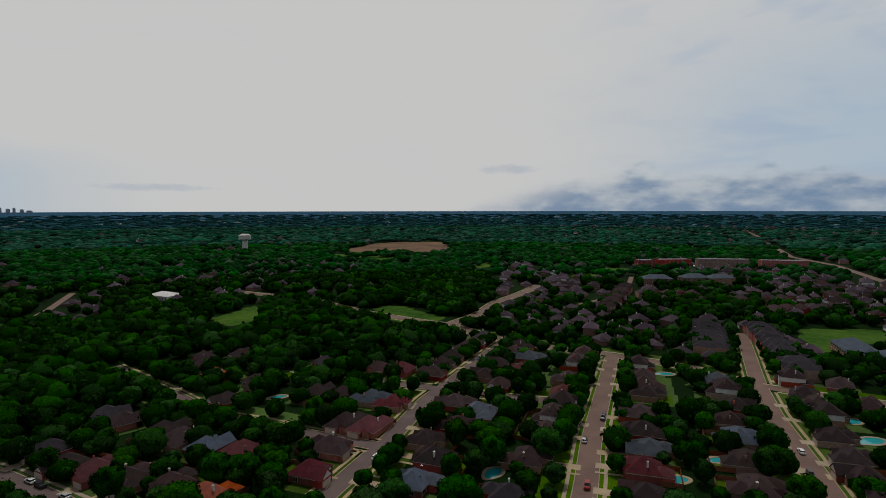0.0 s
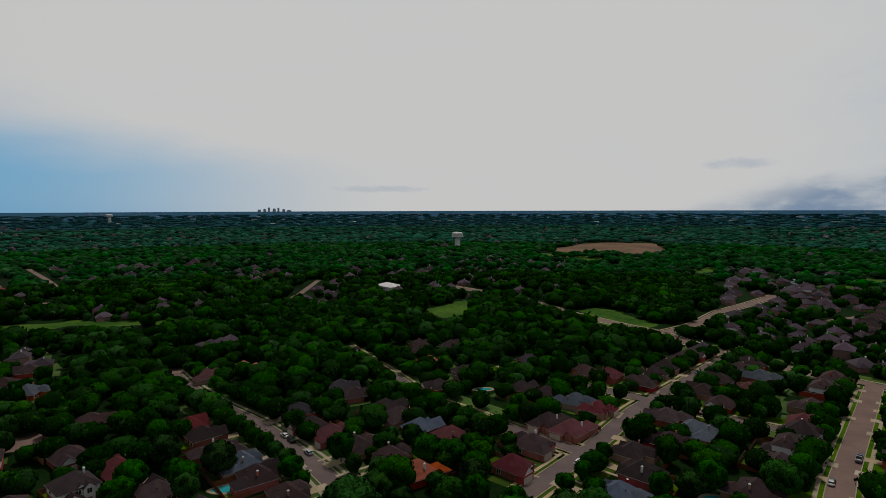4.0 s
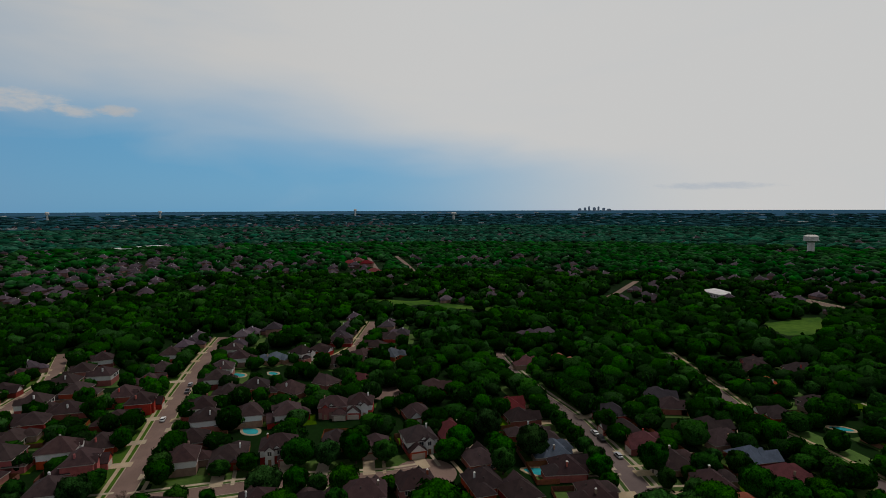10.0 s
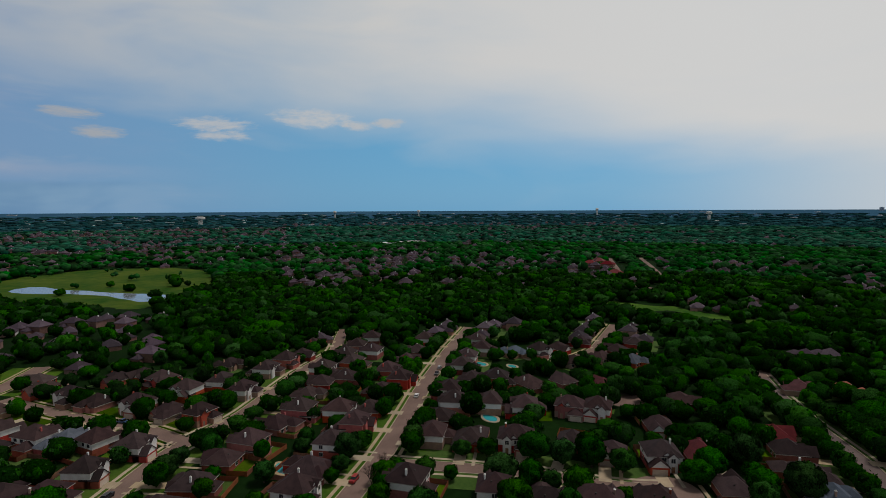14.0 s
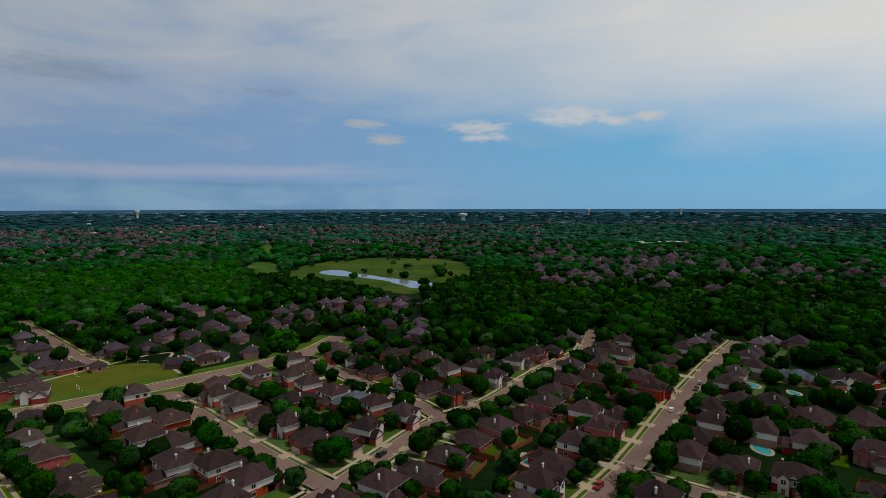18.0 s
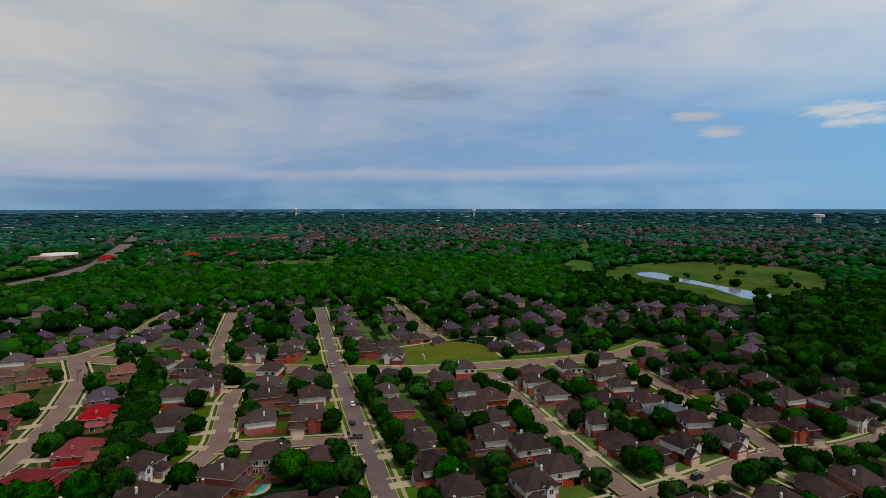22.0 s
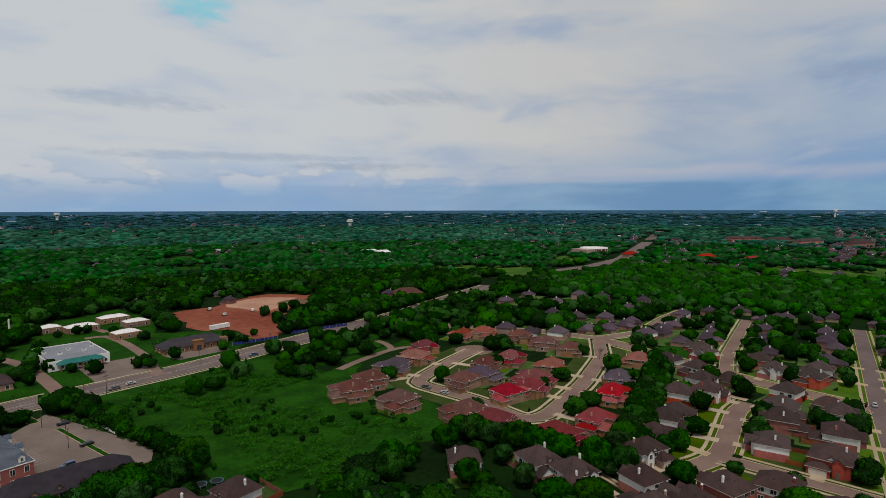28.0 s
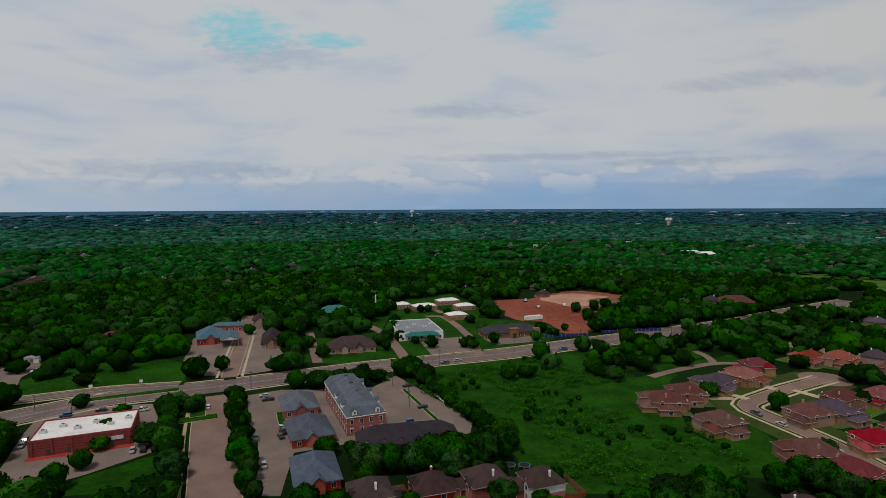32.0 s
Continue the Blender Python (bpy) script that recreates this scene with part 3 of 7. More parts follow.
# ---- plan ----
STREETS = {
    'A': (7.6, 'asphalt', [(-41, 166), (-26, 210), (-14, 257), (1, 294), (22, 349), (46, 402)]),
    'B': (6.9, 'asphalt', [(-31, 205), (-58, 215), (-82, 226), (-108, 235), (-133, 257), (-160, 278), (-198, 307)]),
    'C': (6.9, 'asphalt', [(43, 256), (19, 262), (-2, 271), (-38, 282), (-59, 289), (-90, 305)]),
    'ST2': (7.6, 'concrete', [(36, 154), (42, 173), (53, 212), (96, 340)]),
    'D': (6.9, 'concrete', [(12, 395), (42, 373), (68, 352), (96, 341), (132, 314), (154, 283)]),
    'ST3': (7.6, 'concrete', [(113, 154), (119, 172), (130, 209), (139, 241), (155, 284), (180, 342), (206, 403)]),
    'ST3X': (6.9, 'concrete', [(155, 280), (178, 266), (202, 254)]),
    'S4': (7.6, 'asphalt', [(-96, 146), (-112, 156), (-158, 179), (-198, 192), (-236, 209), (-258, 221)]),
    'E': (6.9, 'concrete', [(-296, 110), (-305, 136), (-319, 156), (-388, 206)]),
    'F': (7.6, 'concrete', [(-142, -10), (-173, 4), (-190, 12), (-222, 24), (-269, 40), (-341, 68), (-402, 95)]),
    'G': (6.9, 'concrete', [(-190, 14), (-173, 62), (-157, 88), (-154, 100)]),
    'Hh': (6.9, 'concrete', [(-414, 2), (-395, 0), (-350, -4), (-306, -24), (-245, -44), (-221, -60), (-205, -66), (-179, -72), (-151, -80), (-126, -91)]),
    'I': (6.9, 'concrete', [(-222, -60), (-240, -80), (-250, -101), (-274, -136), (-290, -158)]),
    'Kk': (6.9, 'concrete', [(-212, -193), (-204, -172), (-182, -133), (-166, -102), (-157, -82)]),
    'L': (9.6, 'concrete', [(-60, -383), (-91, -342), (-126, -295), (-161, -260), (-192, -230), (-224, -210), (-266, -185), (-305, -168), (-348, -168)]),
    'M': (7.6, 'asphalt', [(-252, -433), (-164, -263), (-134, -202), (-100, -132), (-86, -106)]),
    'N': (6.9, 'concrete', [(-186, -461), (-131, -349), (-116, -310)]),
    'O': (6.9, 'concrete', [(-331, -437), (-257, -293), (-246, -266)]),
    'P': (7.6, 'concrete', [(-109, -263), (-100, -253), (-76, -203), (-55, -188)]),
    'P3': (6.9, 'concrete', [(-76, -203), (-118, -174)]),
    'Q': (7.6, 'concrete', [(-60, -383), (-55, -335), (-38, -283), (-17, -236), (-8, -229), (14, -252), (48, -274), (36, -310), (22, -343)]),
    'R': (7.6, 'concrete', [(48, -414), (-24, -401), (-60, -383), (-94, -406), (-125, -462), (-150, -498)]),
    'V': (18.7, 'asphalt', [(296, -18), (287, -64), (280, -104), (252, -152), (222, -214), (176, -287), (148, -344), (114, -412), (85, -472), (66, -528), (24, -636)]),
    'VN': (7.5, 'asphalt', [(326, -24), (314, -71), (295, -108), (274, -133)]),
    'W': (8.0, 'concrete', [(266, -156), (338, -208), (407, -254)]),
    'X': (16.0, 'concrete', [(132, -72), (157, -88), (208, -115), (245, -136)]),
    'FAR1': (9.0, 'concrete', [(-239, 594), (-150, 546), (-84, 480), (-36, 444), (-10, 428), (14, 398)]),
    'FAR2': (7.5, 'concrete', [(-5, 430), (17, 468), (36, 530), (66, 588), (96, 654)]),
    'ROADFAR': (27.5, 'asphalt', [(-529, -2090), (-332, -1446), (-193, -1001), (-121, -865), (-64, -798)]),
    'RD5': (6.7, 'concrete', [(-910, 470), (-755, 402), (-673, 365)]),
    'RD5B': (6.7, 'concrete', [(-906, 527), (-758, 461), (-670, 419)]),
    'RD6': (7.5, 'concrete', [(-588, 325), (-527, 358)]),
    'RD7': (11.7, 'concrete', [(1390, 2910), (932, 1766), (617, 1046), (596, 892), (521, 688)]),
    'RD8': (5.8, 'concrete', [(97, 504), (178, 590), (229, 738)]),
    'RD9': (5.0, 'concrete', [(93, -292), (88, -308), (81, -324), (73, -341), (62, -347)]),
    'RD9B': (4.5, 'concrete', [(74, -340), (79, -352), (89, -360)]),
    'RDE': (6.5, 'concrete', [(752, -168), (792, -193), (885, -238)]),
    'RDA': (5.8, 'concrete', [(186, -270), (218, -305), (251, -332), (282, -353), (290, -342)]),
    'RDB': (6.7, 'concrete', [(210, -234), (246, -260), (277, -280), (299, -288)]),
    'RDC': (5.8, 'concrete', [(251, -202), (281, -222), (317, -247)]),
    'RDD': (5.0, 'concrete', [(289, -362), (311, -374), (311, -353)]),
    'RD10': (6.7, 'concrete', [(-344, 413), (-365, 475), (-416, 581)]),
}

CLEAR = {
    'vacant_field': [(186, -206), (158, -289), (107, -295), (74, -252), (30, -210), (47, -180), (65, -158), (95, -166), (136, -187)],
    'soccer_field': [(-214, -271), (-240, -275), (-262, -250), (-252, -217), (-234, -209), (-197, -235)],
    'golf': [(-608, -365), (-688, -412), (-802, -431), (-943, -356), (-888, -199), (-752, -157), (-643, -148), (-571, -162), (-538, -182), (-575, -234), (-610, -308)],
    'meadow_a': [(-509, 229), (-474, 280), (-366, 328), (-368, 306), (-442, 260)],
    'meadow_b': [(-212, 451), (-181, 502), (-160, 446), (-179, 410)],
    'dirt': [(299, -439), (257, -472), (269, -522), (252, -550), (194, -538), (194, -510), (199, -464), (182, -421), (157, -367), (178, -350), (199, -385), (220, -379), (259, -398)],
    'dirt_pale': [(251, -463), (258, -506), (241, -533), (208, -526), (204, -472), (222, -456)],
    'dirt2': [(-256, 1228), (-199, 1499), (-43, 1554), (-16, 1222), (-71, 1147), (-208, 1121)],
    'meadow_c': [(-263, 1126), (-202, 1093), (-84, 1037), (-80, 928), (-250, 1069)],
    'grass_e': [(256, 427), (322, 421), (289, 378), (248, 355), (220, 348)],
    'lake': [(-696, -370), (-730, -355), (-690, -312), (-664, -262), (-641, -226), (-630, -179), (-598, -173), (-574, -188), (-599, -212), (-635, -246), (-658, -306), (-668, -348)],
    'pond': [(130, 865), (151, 832), (137, 758), (124, 749)],
    'pond2': [(-233, 1132), (-168, 1129), (-162, 1073), (-220, 1075)],
    'strip_w': [(308, -73), (371, -98), (396, -126), (319, -152), (286, -144), (271, -127), (300, -89)],
    'store_lot': [(228, -50), (262, -66), (287, -80), (257, -113), (238, -107), (205, -90), (205, -68), (209, -47)],
    'yard_lot': [(327, -73), (331, -80), (353, -88), (368, -101), (382, -104), (385, -94), (389, -77), (339, -63)],
    'store_lawn': [(209, -47), (203, -68), (203, -90), (194, -94), (163, -83)],
    'office_lot': [(233, -146), (227, -161), (211, -174), (194, -187), (199, -212), (131, -187), (122, -172), (152, -144), (164, -122), (142, -101), (148, -96)],
    'clinic_lot': [(316, -156), (365, -187), (390, -239), (395, -263), (323, -220), (254, -188), (265, -161), (284, -145)],
    'north_lots': [(264, -196), (299, -239), (281, -263), (325, -317), (274, -356), (205, -380), (174, -356), (170, -318), (194, -265), (224, -215)],
    'tan_lots': [(314, -325), (361, -373), (347, -449), (274, -404), (246, -349)],
    'golf2': [(-1100, -738), (-1273, -803), (-1032, -637), (-905, -589)],
    'meadow_d': [(-382, -940), (-463, -898), (-552, -871), (-460, -725), (-359, -844)],
    'meadow_e': [(-479, -898), (-553, -878), (-463, -731), (-424, -797)],
    'meadow_f': [(-84, -1051), (-145, -1098), (-94, -868), (-52, -856)],
    'bank_lot': [(241, -278), (224, -304), (196, -282), (208, -253)],
    'hip_lot': [(210, -308), (186, -336), (175, -326), (193, -299)],
    'verge': [(200, -233), (163, -298), (109, -396), (92, -414), (84, -362), (95, -308), (106, -292), (156, -286), (184, -206)],
    'yard_r': [(43, -256), (24, -232), (24, -214), (31, -199), (47, -214)],
    'lawn_p': [(-101, -379), (-125, -383), (-102, -312), (-91, -319)],
    'yard_q': [(104, -257), (103, -284), (95, -296), (77, -367), (66, -349), (82, -298), (83, -259)],
    'meadow_g': [(110, -856), (6, -962), (-47, -872), (-18, -725), (62, -716)],
    'mh2': [(149, 846), (215, 845), (260, 854), (229, 760), (160, 724), (125, 750)],
    'mh3': [(-85, 493), (-54, 516), (-8, 457), (-14, 433), (-48, 437)],
    'mh4': [(-203, 460), (-198, 500), (-186, 514), (-163, 457), (-180, 443)],
    'mg2': [(-731, -515), (-822, -539), (-732, -445), (-647, -410), (-647, -438)],
    'meadow_h': [(14, 833), (36, 1002), (96, 1098), (71, 958), (47, 847)],
    'field32': [(608, -854), (632, -1013), (500, -858), (443, -743), (534, -768)],
}

ESTATE = {
    10: [(-7, -370), (-22, -354), (-37, -340), (13, -302), (24, -268), (17, -230), (68, -268), (73, -251), (48, -240)],
    11: [(0, -316), (-13, -278), (-10, -263), (5, -221), (-19, -210), (52, -335)],
    12: [(18, -379), (32, -371), (-23, -302), (-73, -320), (54, -311)],
    13: [(14, -282), (-55, -283), (62, -292)],
    14: [(0, -254), (-35, -226), (-48, -260)],
}
EAST = {
    0: [(58, 284), (36, 215), (26, 191), (114, 228), (102, 191), (96, 172), (166, 264), (163, 250), (146, 212), (140, 194), (134, 179), (98, 289), (94, 275), (91, 262), (79, 235), (74, 216), (59, 166)],
    1: [(35, 299), (50, 256), (64, 184)],
    3: [(43, 325), (133, 283), (109, 211), (71, 199)],
    6: [(68, 310), (41, 229), (130, 266), (157, 234)],
}
OLD_NEAR = {
    0: [(-107, 133), (-106, 172), (-90, 169), (-106, 205), (-108, 244), (-7, 190), (1, 220), (-46, 221), (18, 263), (-67, 260), (-54, 257), (-13, 292), (-43, 301), (-102, 275)],
    1: [(-78, 193), (-48, 179), (-36, 216), (-24, 244), (-30, 299)],
    2: [(-77, 162)],
    3: [(-92, 197), (-13, 173), (11, 236), (-40, 252)],
    5: [(-77, 307), (17, 164)],
}
OLD_FAR = {
    0: [(-364, 169), (-330, 156), (-323, 186), (-221, 150), (-167, 157), (-150, 149), (-124, 139), (-134, 182), (-138, 221), (-116, 212), (-145, 310), (-130, 325), (-272, 282), (-275, 268), (-150, 320)],
    1: [(-179, 162), (-121, 178), (-226, 216)],
    2: [(-127, 284), (-218, 235)],
    3: [(-286, 163), (-136, 145)],
    5: [(-148, 193), (-150, 228)],
    6: [(-330, 197)],
}
MID = {
    0: [(-272, 66), (-294, 128), (-265, 77), (-259, 92), (-258, 110), (-220, 97), (-216, 108), (-193, 64), (-190, 85), (-178, 95), (-395, 112), (-389, 126), (-151, 61), (-145, 74), (-146, 119), (-133, 110), (-197, 125), (-121, 115)],
    1: [(-247, 126), (-172, 125)],
    3: [(-317, 103)],
    6: [(-372, 64), (-325, 85), (-313, 118), (-232, 65), (-224, 78), (-170, 109)],
}
MID_SOUTH = {
    0: [(-308, 6), (-287, 2), (-280, -10), (-355, 54), (-332, 46), (-313, 37), (-289, 24), (-274, 29), (-262, 19), (-238, 12), (-220, 5), (-202, -4), (-186, -11), (-235, -1), (-199, 48)],
    6: [(-366, 20), (-331, 18), (-236, 49), (-203, 34), (-169, 20), (-158, 46)],
}
SOUTH = {
    0: [(-192, -115), (-185, -102), (-179, -88), (-251, -74), (-242, -58), (-270, -109), (-306, -115), (-312, -103), (-295, -89), (-278, -73), (-324, -62), (-148, -103), (-168, -53), (-182, -47), (-198, -41), (-209, -34), (-322, -31), (-337, -23), (-378, -14), (-263, -16), (-240, -18), (-228, -26), (-169, -14), (-158, -19), (-114, -115), (-134, -102)],
    3: [(-227, -102)],
    6: [(-229, -114), (-221, -90), (-212, -71), (-287, -59), (-271, -44), (-156, -61)],
}
PITCH = {
    0: [(-230, -178), (-214, -164), (-206, -148), (-200, -132), (-246, -166), (-238, -132), (-221, -130), (-295, -144), (-275, -126), (-188, -202), (-166, -160), (-163, -145), (-151, -134), (-154, -120), (-162, -308), (-198, -287), (-188, -268), (-170, -223), (-142, -181), (-134, -164), (-209, -276), (-234, -294)],
    6: [(-248, -146), (-181, -179), (-151, -200)],
}
PITCH_FAR = {
    0: [(-161, -472), (-146, -416), (-192, -491), (-194, -449), (-172, -389), (-154, -349), (-139, -324), (-218, -409), (-198, -371), (-178, -332), (-216, -463), (-233, -463), (-252, -466), (-271, -437), (-248, -389), (-222, -336), (-260, -338)],
}
LANE = {
    0: [(-72, -242), (-64, -229), (-56, -218), (-43, -175), (-46, -205), (-95, -283), (-128, -269), (-109, -233), (-124, -220), (-95, -208), (-110, -198), (-97, -166), (-67, -173), (-55, -168), (-43, -163), (-71, -145), (-86, -136), (-11, -185), (-22, -178), (-128, -152), (14, -182), (-20, -166)],
    5: [(-112, -292)],
    7: [(116, -114), (104, -128), (94, -142), (80, -152)],
    6: [(-78, -262), (-53, -191), (-83, -175), (-120, -132)],
}
LANE_FAR = {
    0: [(18, -485), (4, -520), (-42, -521), (-66, -551), (-35, -464), (-53, -452), (-18, -460), (-100, -490), (-120, -521), (-108, -414), (-92, -385), (-110, -372), (-128, -461)],
    1: [(-18, -559), (-73, -438)],
    3: [(-86, -536)],
}
HOUSE_BLOCKS = [ESTATE, EAST, OLD_NEAR, OLD_FAR, MID, MID_SOUTH, SOUTH, PITCH, PITCH_FAR, LANE, LANE_FAR]


# ---- ground: one sheet to the horizon ----
def ground_sheet():
    rings = [0, 60, 120, 250, 500, 900, 1300, 1500] + [1500 + 3400 * (i / 18) for i in range(1, 19)]
    n = 120
    b = Build()
    for r in rings:
        for j in range(n):
            a = 2 * math.pi * j / n
            b.v.append((r * math.cos(a), r * math.sin(a), land(r)))
    for i in range(len(rings) - 1):
        for j in range(n):
            p, q = i * n + j, i * n + (j + 1) % n
            b.f.append((p, p + n, q + n, q))
            # from 2450 m outwards the rings take the haze-tinted colours
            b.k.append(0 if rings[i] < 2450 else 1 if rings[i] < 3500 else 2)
    return b


ground = part("ground", ground_sheet(), [EARTH, WOODLAND_HAZE, HORIZON_HAZE])
tagged(ground, "dark green grass and soil under the trees, reaching the horizon, tinted blue with haze far out", "ground", kind="structure")


def resample(pts, step):
    out = [Vector((*pts[0], 0))]
    for a, b in zip(pts, pts[1:]):
        a, b = Vector((*a, 0)), Vector((*b, 0))
        n = max(1, round((b - a).length / step))
        out += [a.lerp(b, i / n) for i in range(1, n + 1)]
    # round the corners a little
    for _ in range(2):
        out = [out[0]] + [(out[i - 1] + 2 * out[i] + out[i + 1]) / 4 for i in range(1, len(out) - 1)] + [out[-1]]
    return out


LINES = {k: (w, m, resample(p, 6.0)) for k, (w, m, p) in STREETS.items()}
SEG_A = np.array([[p.x, p.y] for w, m, l in LINES.values() for p in l[:-1]])
SEG_B = np.array([[p.x, p.y] for w, m, l in LINES.values() for p in l[1:]])
SEG_W = np.array([w / 2 for w, m, l in LINES.values() for p in l[:-1]])
SEG_K = np.array([i for i, (w, m, l) in enumerate(LINES.values()) for p in l[:-1]])


def nearest_street(x, y, skip=-1):
    """Clearance from the edge of the nearest street, and the foot of the perpendicular."""
    p = np.array([x, y])
    d = SEG_B - SEG_A
    t = np.clip(((p - SEG_A) * d).sum(1) / np.maximum((d * d).sum(1), 1e-6), 0, 1)
    foot = SEG_A + t[:, None] * d
    gap = np.linalg.norm(foot - p, axis=1) - SEG_W
    if skip >= 0:
        gap = np.where(SEG_K == skip, 1e9, gap)
    i = int(gap.argmin())
    return gap[i], foot[i], d[i] / np.linalg.norm(d[i])


def ribbon(b, line, off, w, z0, z1, ok=None, k=0):
    """A strip of given width and thickness that follows a line at a sideways offset."""
    side = []
    for i, p in enumerate(line):
        d = (line[min(i + 1, len(line) - 1)] - line[max(i - 1, 0)]).normalized()
        side.append(Vector((-d.y, d.x, 0)))
    for i in range(len(line) - 1):
        if ok and not ok((line[i] + line[i + 1]) / 2 + (side[i] + side[i + 1]) * off / 2):
            continue
        q = [line[i] + side[i] * (off - w / 2), line[i + 1] + side[i + 1] * (off - w / 2), line[i + 1] + side[i + 1] * (off + w / 2), line[i] + side[i] * (off + w / 2)]
        # broad strips overlap at tight bends: each piece lies a hair above the last
        zz = land(line[i].length) + (0.0011 * (i % 7) if 10.5 < w < 12 else 0.0)
        lo = [(p.x, p.y, zz + z0) for p in q]
        hi = [(p.x, p.y, zz + z1) for p in q]
        j = len(b.v)
        b.v += lo + hi
        b.f += [tuple(a + j for a in g) for g in ((4, 5, 6, 7), (0, 1, 5, 4), (2, 3, 7, 6))]
        b.k += [k] * 3


def inside(poly, x, y):
    hit, j = False, len(poly) - 1
    for i in range(len(poly)):
        (xi, yi), (xj, yj) = poly[i], poly[j]
        if (yi > y) != (yj > y) and x < (xj - xi) * (y - yi) / (yj - yi) + xi:
            hit = not hit
        j = i
    return hit


for i, (key, (w, kind, line)) in enumerate(LINES.items()):
    z = 0.02 + 0.002 * i
    b = Build()
    ribbon(b, line, 0, w, -0.1, z)
    road = part("road", b, CONCRETE if kind == "concrete" else ASPHALT)
    tagged(road, "pale worn concrete residential street" if kind == "concrete" else "grey asphalt road with patched surface", "road", kind="structure")
    if key in ("V", "VN", "ROADFAR"):
        b = Build()
        for off in ((0.0,) if key != "V" else (-0.6, 0.6)):
            ribbon(b, line, off, 0.25, z, z + 0.012)
        for off in ((-4.4, 4.4) if key == "V" else ()):
            for j in range(0, len(line) - 1, 3):
                ribbon(b, line[j:j + 2], off, 0.2, z, z + 0.012)
        part("lane_marking", b, PAINT, road)
    if not key.startswith(("RD", "ROADFAR")):
        b, kerb = Build(), Build()
        clear_of = lambda p, i=i: nearest_street(p.x, p.y, i)[0] > 0.8
        for s in (-1, 1):
            ribbon(b, line, s * (w / 2 + 2.3), 1.3, -0.05, 0.12, clear_of)
            ribbon(kerb, line, s * (w / 2 + 0.15), 0.3, -0.05, 0.19, clear_of)
        if key not in ("V", "VN", "W", "X", "FAR1", "FAR2"):
            turf = Build()
            for sgn in (-1, 1):
                ribbon(turf, line, sgn * (w / 2 + 5.6), 11.0, -0.05, 0.016 + 0.0005 * i, lambda p, i=i: nearest_street(p.x, p.y, i)[0] > 5.0)
            tagged(part("lawn", turf, LAWN_PLOT), "mown front lawns and verges along the street", "lawn", kind="structure")
        tagged(part("pavement", b, WALKS), "narrow pale concrete sidewalk beside the street", "sidewalk", kind="structure")
        part("kerb", kerb, WALKS, road)
for cx, cy, r in ((-152, 100, 11), (-232, 130, 10), (-212, -192, 10), (-258, 220, 9), (22, -343, 12)):
    disc = part("road", Build().cyl(0, 0, -0.1, 0.10, r, r, 28), CONCRETE)
    disc.location = (cx, cy, 0)
    tagged(disc, "round concrete turning circle at the end of a street", "road", kind="structure")

# clearings and water
SURF = {"vacant_field": (LAWN, "overgrown bright green vacant field"), "soccer_field": (DRYLAWN, "yellow-green mown soccer field"), "golf": (GOLF, "mown golf course grass"), "grass_e": (MEADOW, "bright mown lawn beside the long stone building"),
        "dirt": (DIRT, "bare red earth of a construction site"), "dirt_pale": (GRADED, "pale graded earth of a building pad"), "dirt2": (PALEDIRT, "bare tan earth of a far building site"),
        "lake": (WATER, "grey-blue golf course lake"), "pond": (WATER, "small pale pond"), "pond2": (WATER, "small pale pond"),
        "store_lot": (LOT, "concrete car park round the store"), "office_lot": (LOT, "concrete office car park"), "clinic_lot": (LOT, "concrete clinic car park"), "tan_lots": (LAWN, "mown grass round small offices"), "yard_lot": (LOT, "concrete yard in front of sheds"), "bank_lot": (LOT, "concrete car park in front of a store"), "hip_lot": (LOT, "concrete car park in front of an office")}
for i, (key, poly) in enumerate(CLEAR.items()):
    mat, text = SURF.get(key, (MEADOW if key.startswith(("m", "golf")) else LAWN, "open green meadow"))
    zz = 0.02 + (0.02 if mat in (WATER, LOT, DIRT) else 0.0) + 0.0007 * i + (0.03 if key == "dirt_pale" else 0.0)
    shape = [Vector((x, y)) for x, y in poly]
    for _ in range(0 if "lot" in key else 1 if key in ("soccer_field", "dirt", "dirt2", "lake") else 2):
        shape = [q for a, b in zip(shape, shape[1:] + shape[:1]) for q in (a.lerp(b, 0.25), a.lerp(b, 0.75))]
    if "lot" not in key and key != "soccer_field":
        shape = [a.lerp(b, f) for a, b in zip(shape, shape[1:] + shape[:1]) for f in (0.0, 0.33, 0.67)]
    shape = [(p.x + min(14.0, (0.004 if key in ("soccer_field", "lake") else 0.04 if key.startswith("m") else 0.025) * p.length) * noise.fractal(Vector((p.x * 0.03, p.y * 0.03, 0.0)), 1.0, 2.0, 3), p.y + min(14.0, (0.004 if key in ("soccer_field", "lake") else 0.04 if key.startswith("m") else 0.025) * p.length) * noise.fractal(Vector((p.x * 0.03, p.y * 0.03, 7.0)), 1.0, 2.0, 3)) for p in shape] if "lot" not in key else poly
    bm = bmesh.new()
    bm.faces.new([bm.verts.new((x, y, zz + land(math.hypot(x, y)))) for x, y in shape])
    bmesh.ops.recalc_face_normals(bm, faces=bm.faces)
    if bm.faces[:][0].normal.z < 0:
        bmesh.ops.reverse_faces(bm, faces=bm.faces)
    me = bpy.data.meshes.new(key)
    bm.to_mesh(me)
    bm.free()
    me.materials.append(mat)
    tagged(new("water" if mat is WATER else "pavement" if mat is LOT else "ground_patch", me), text, "water" if mat is WATER else "ground", kind="structure")


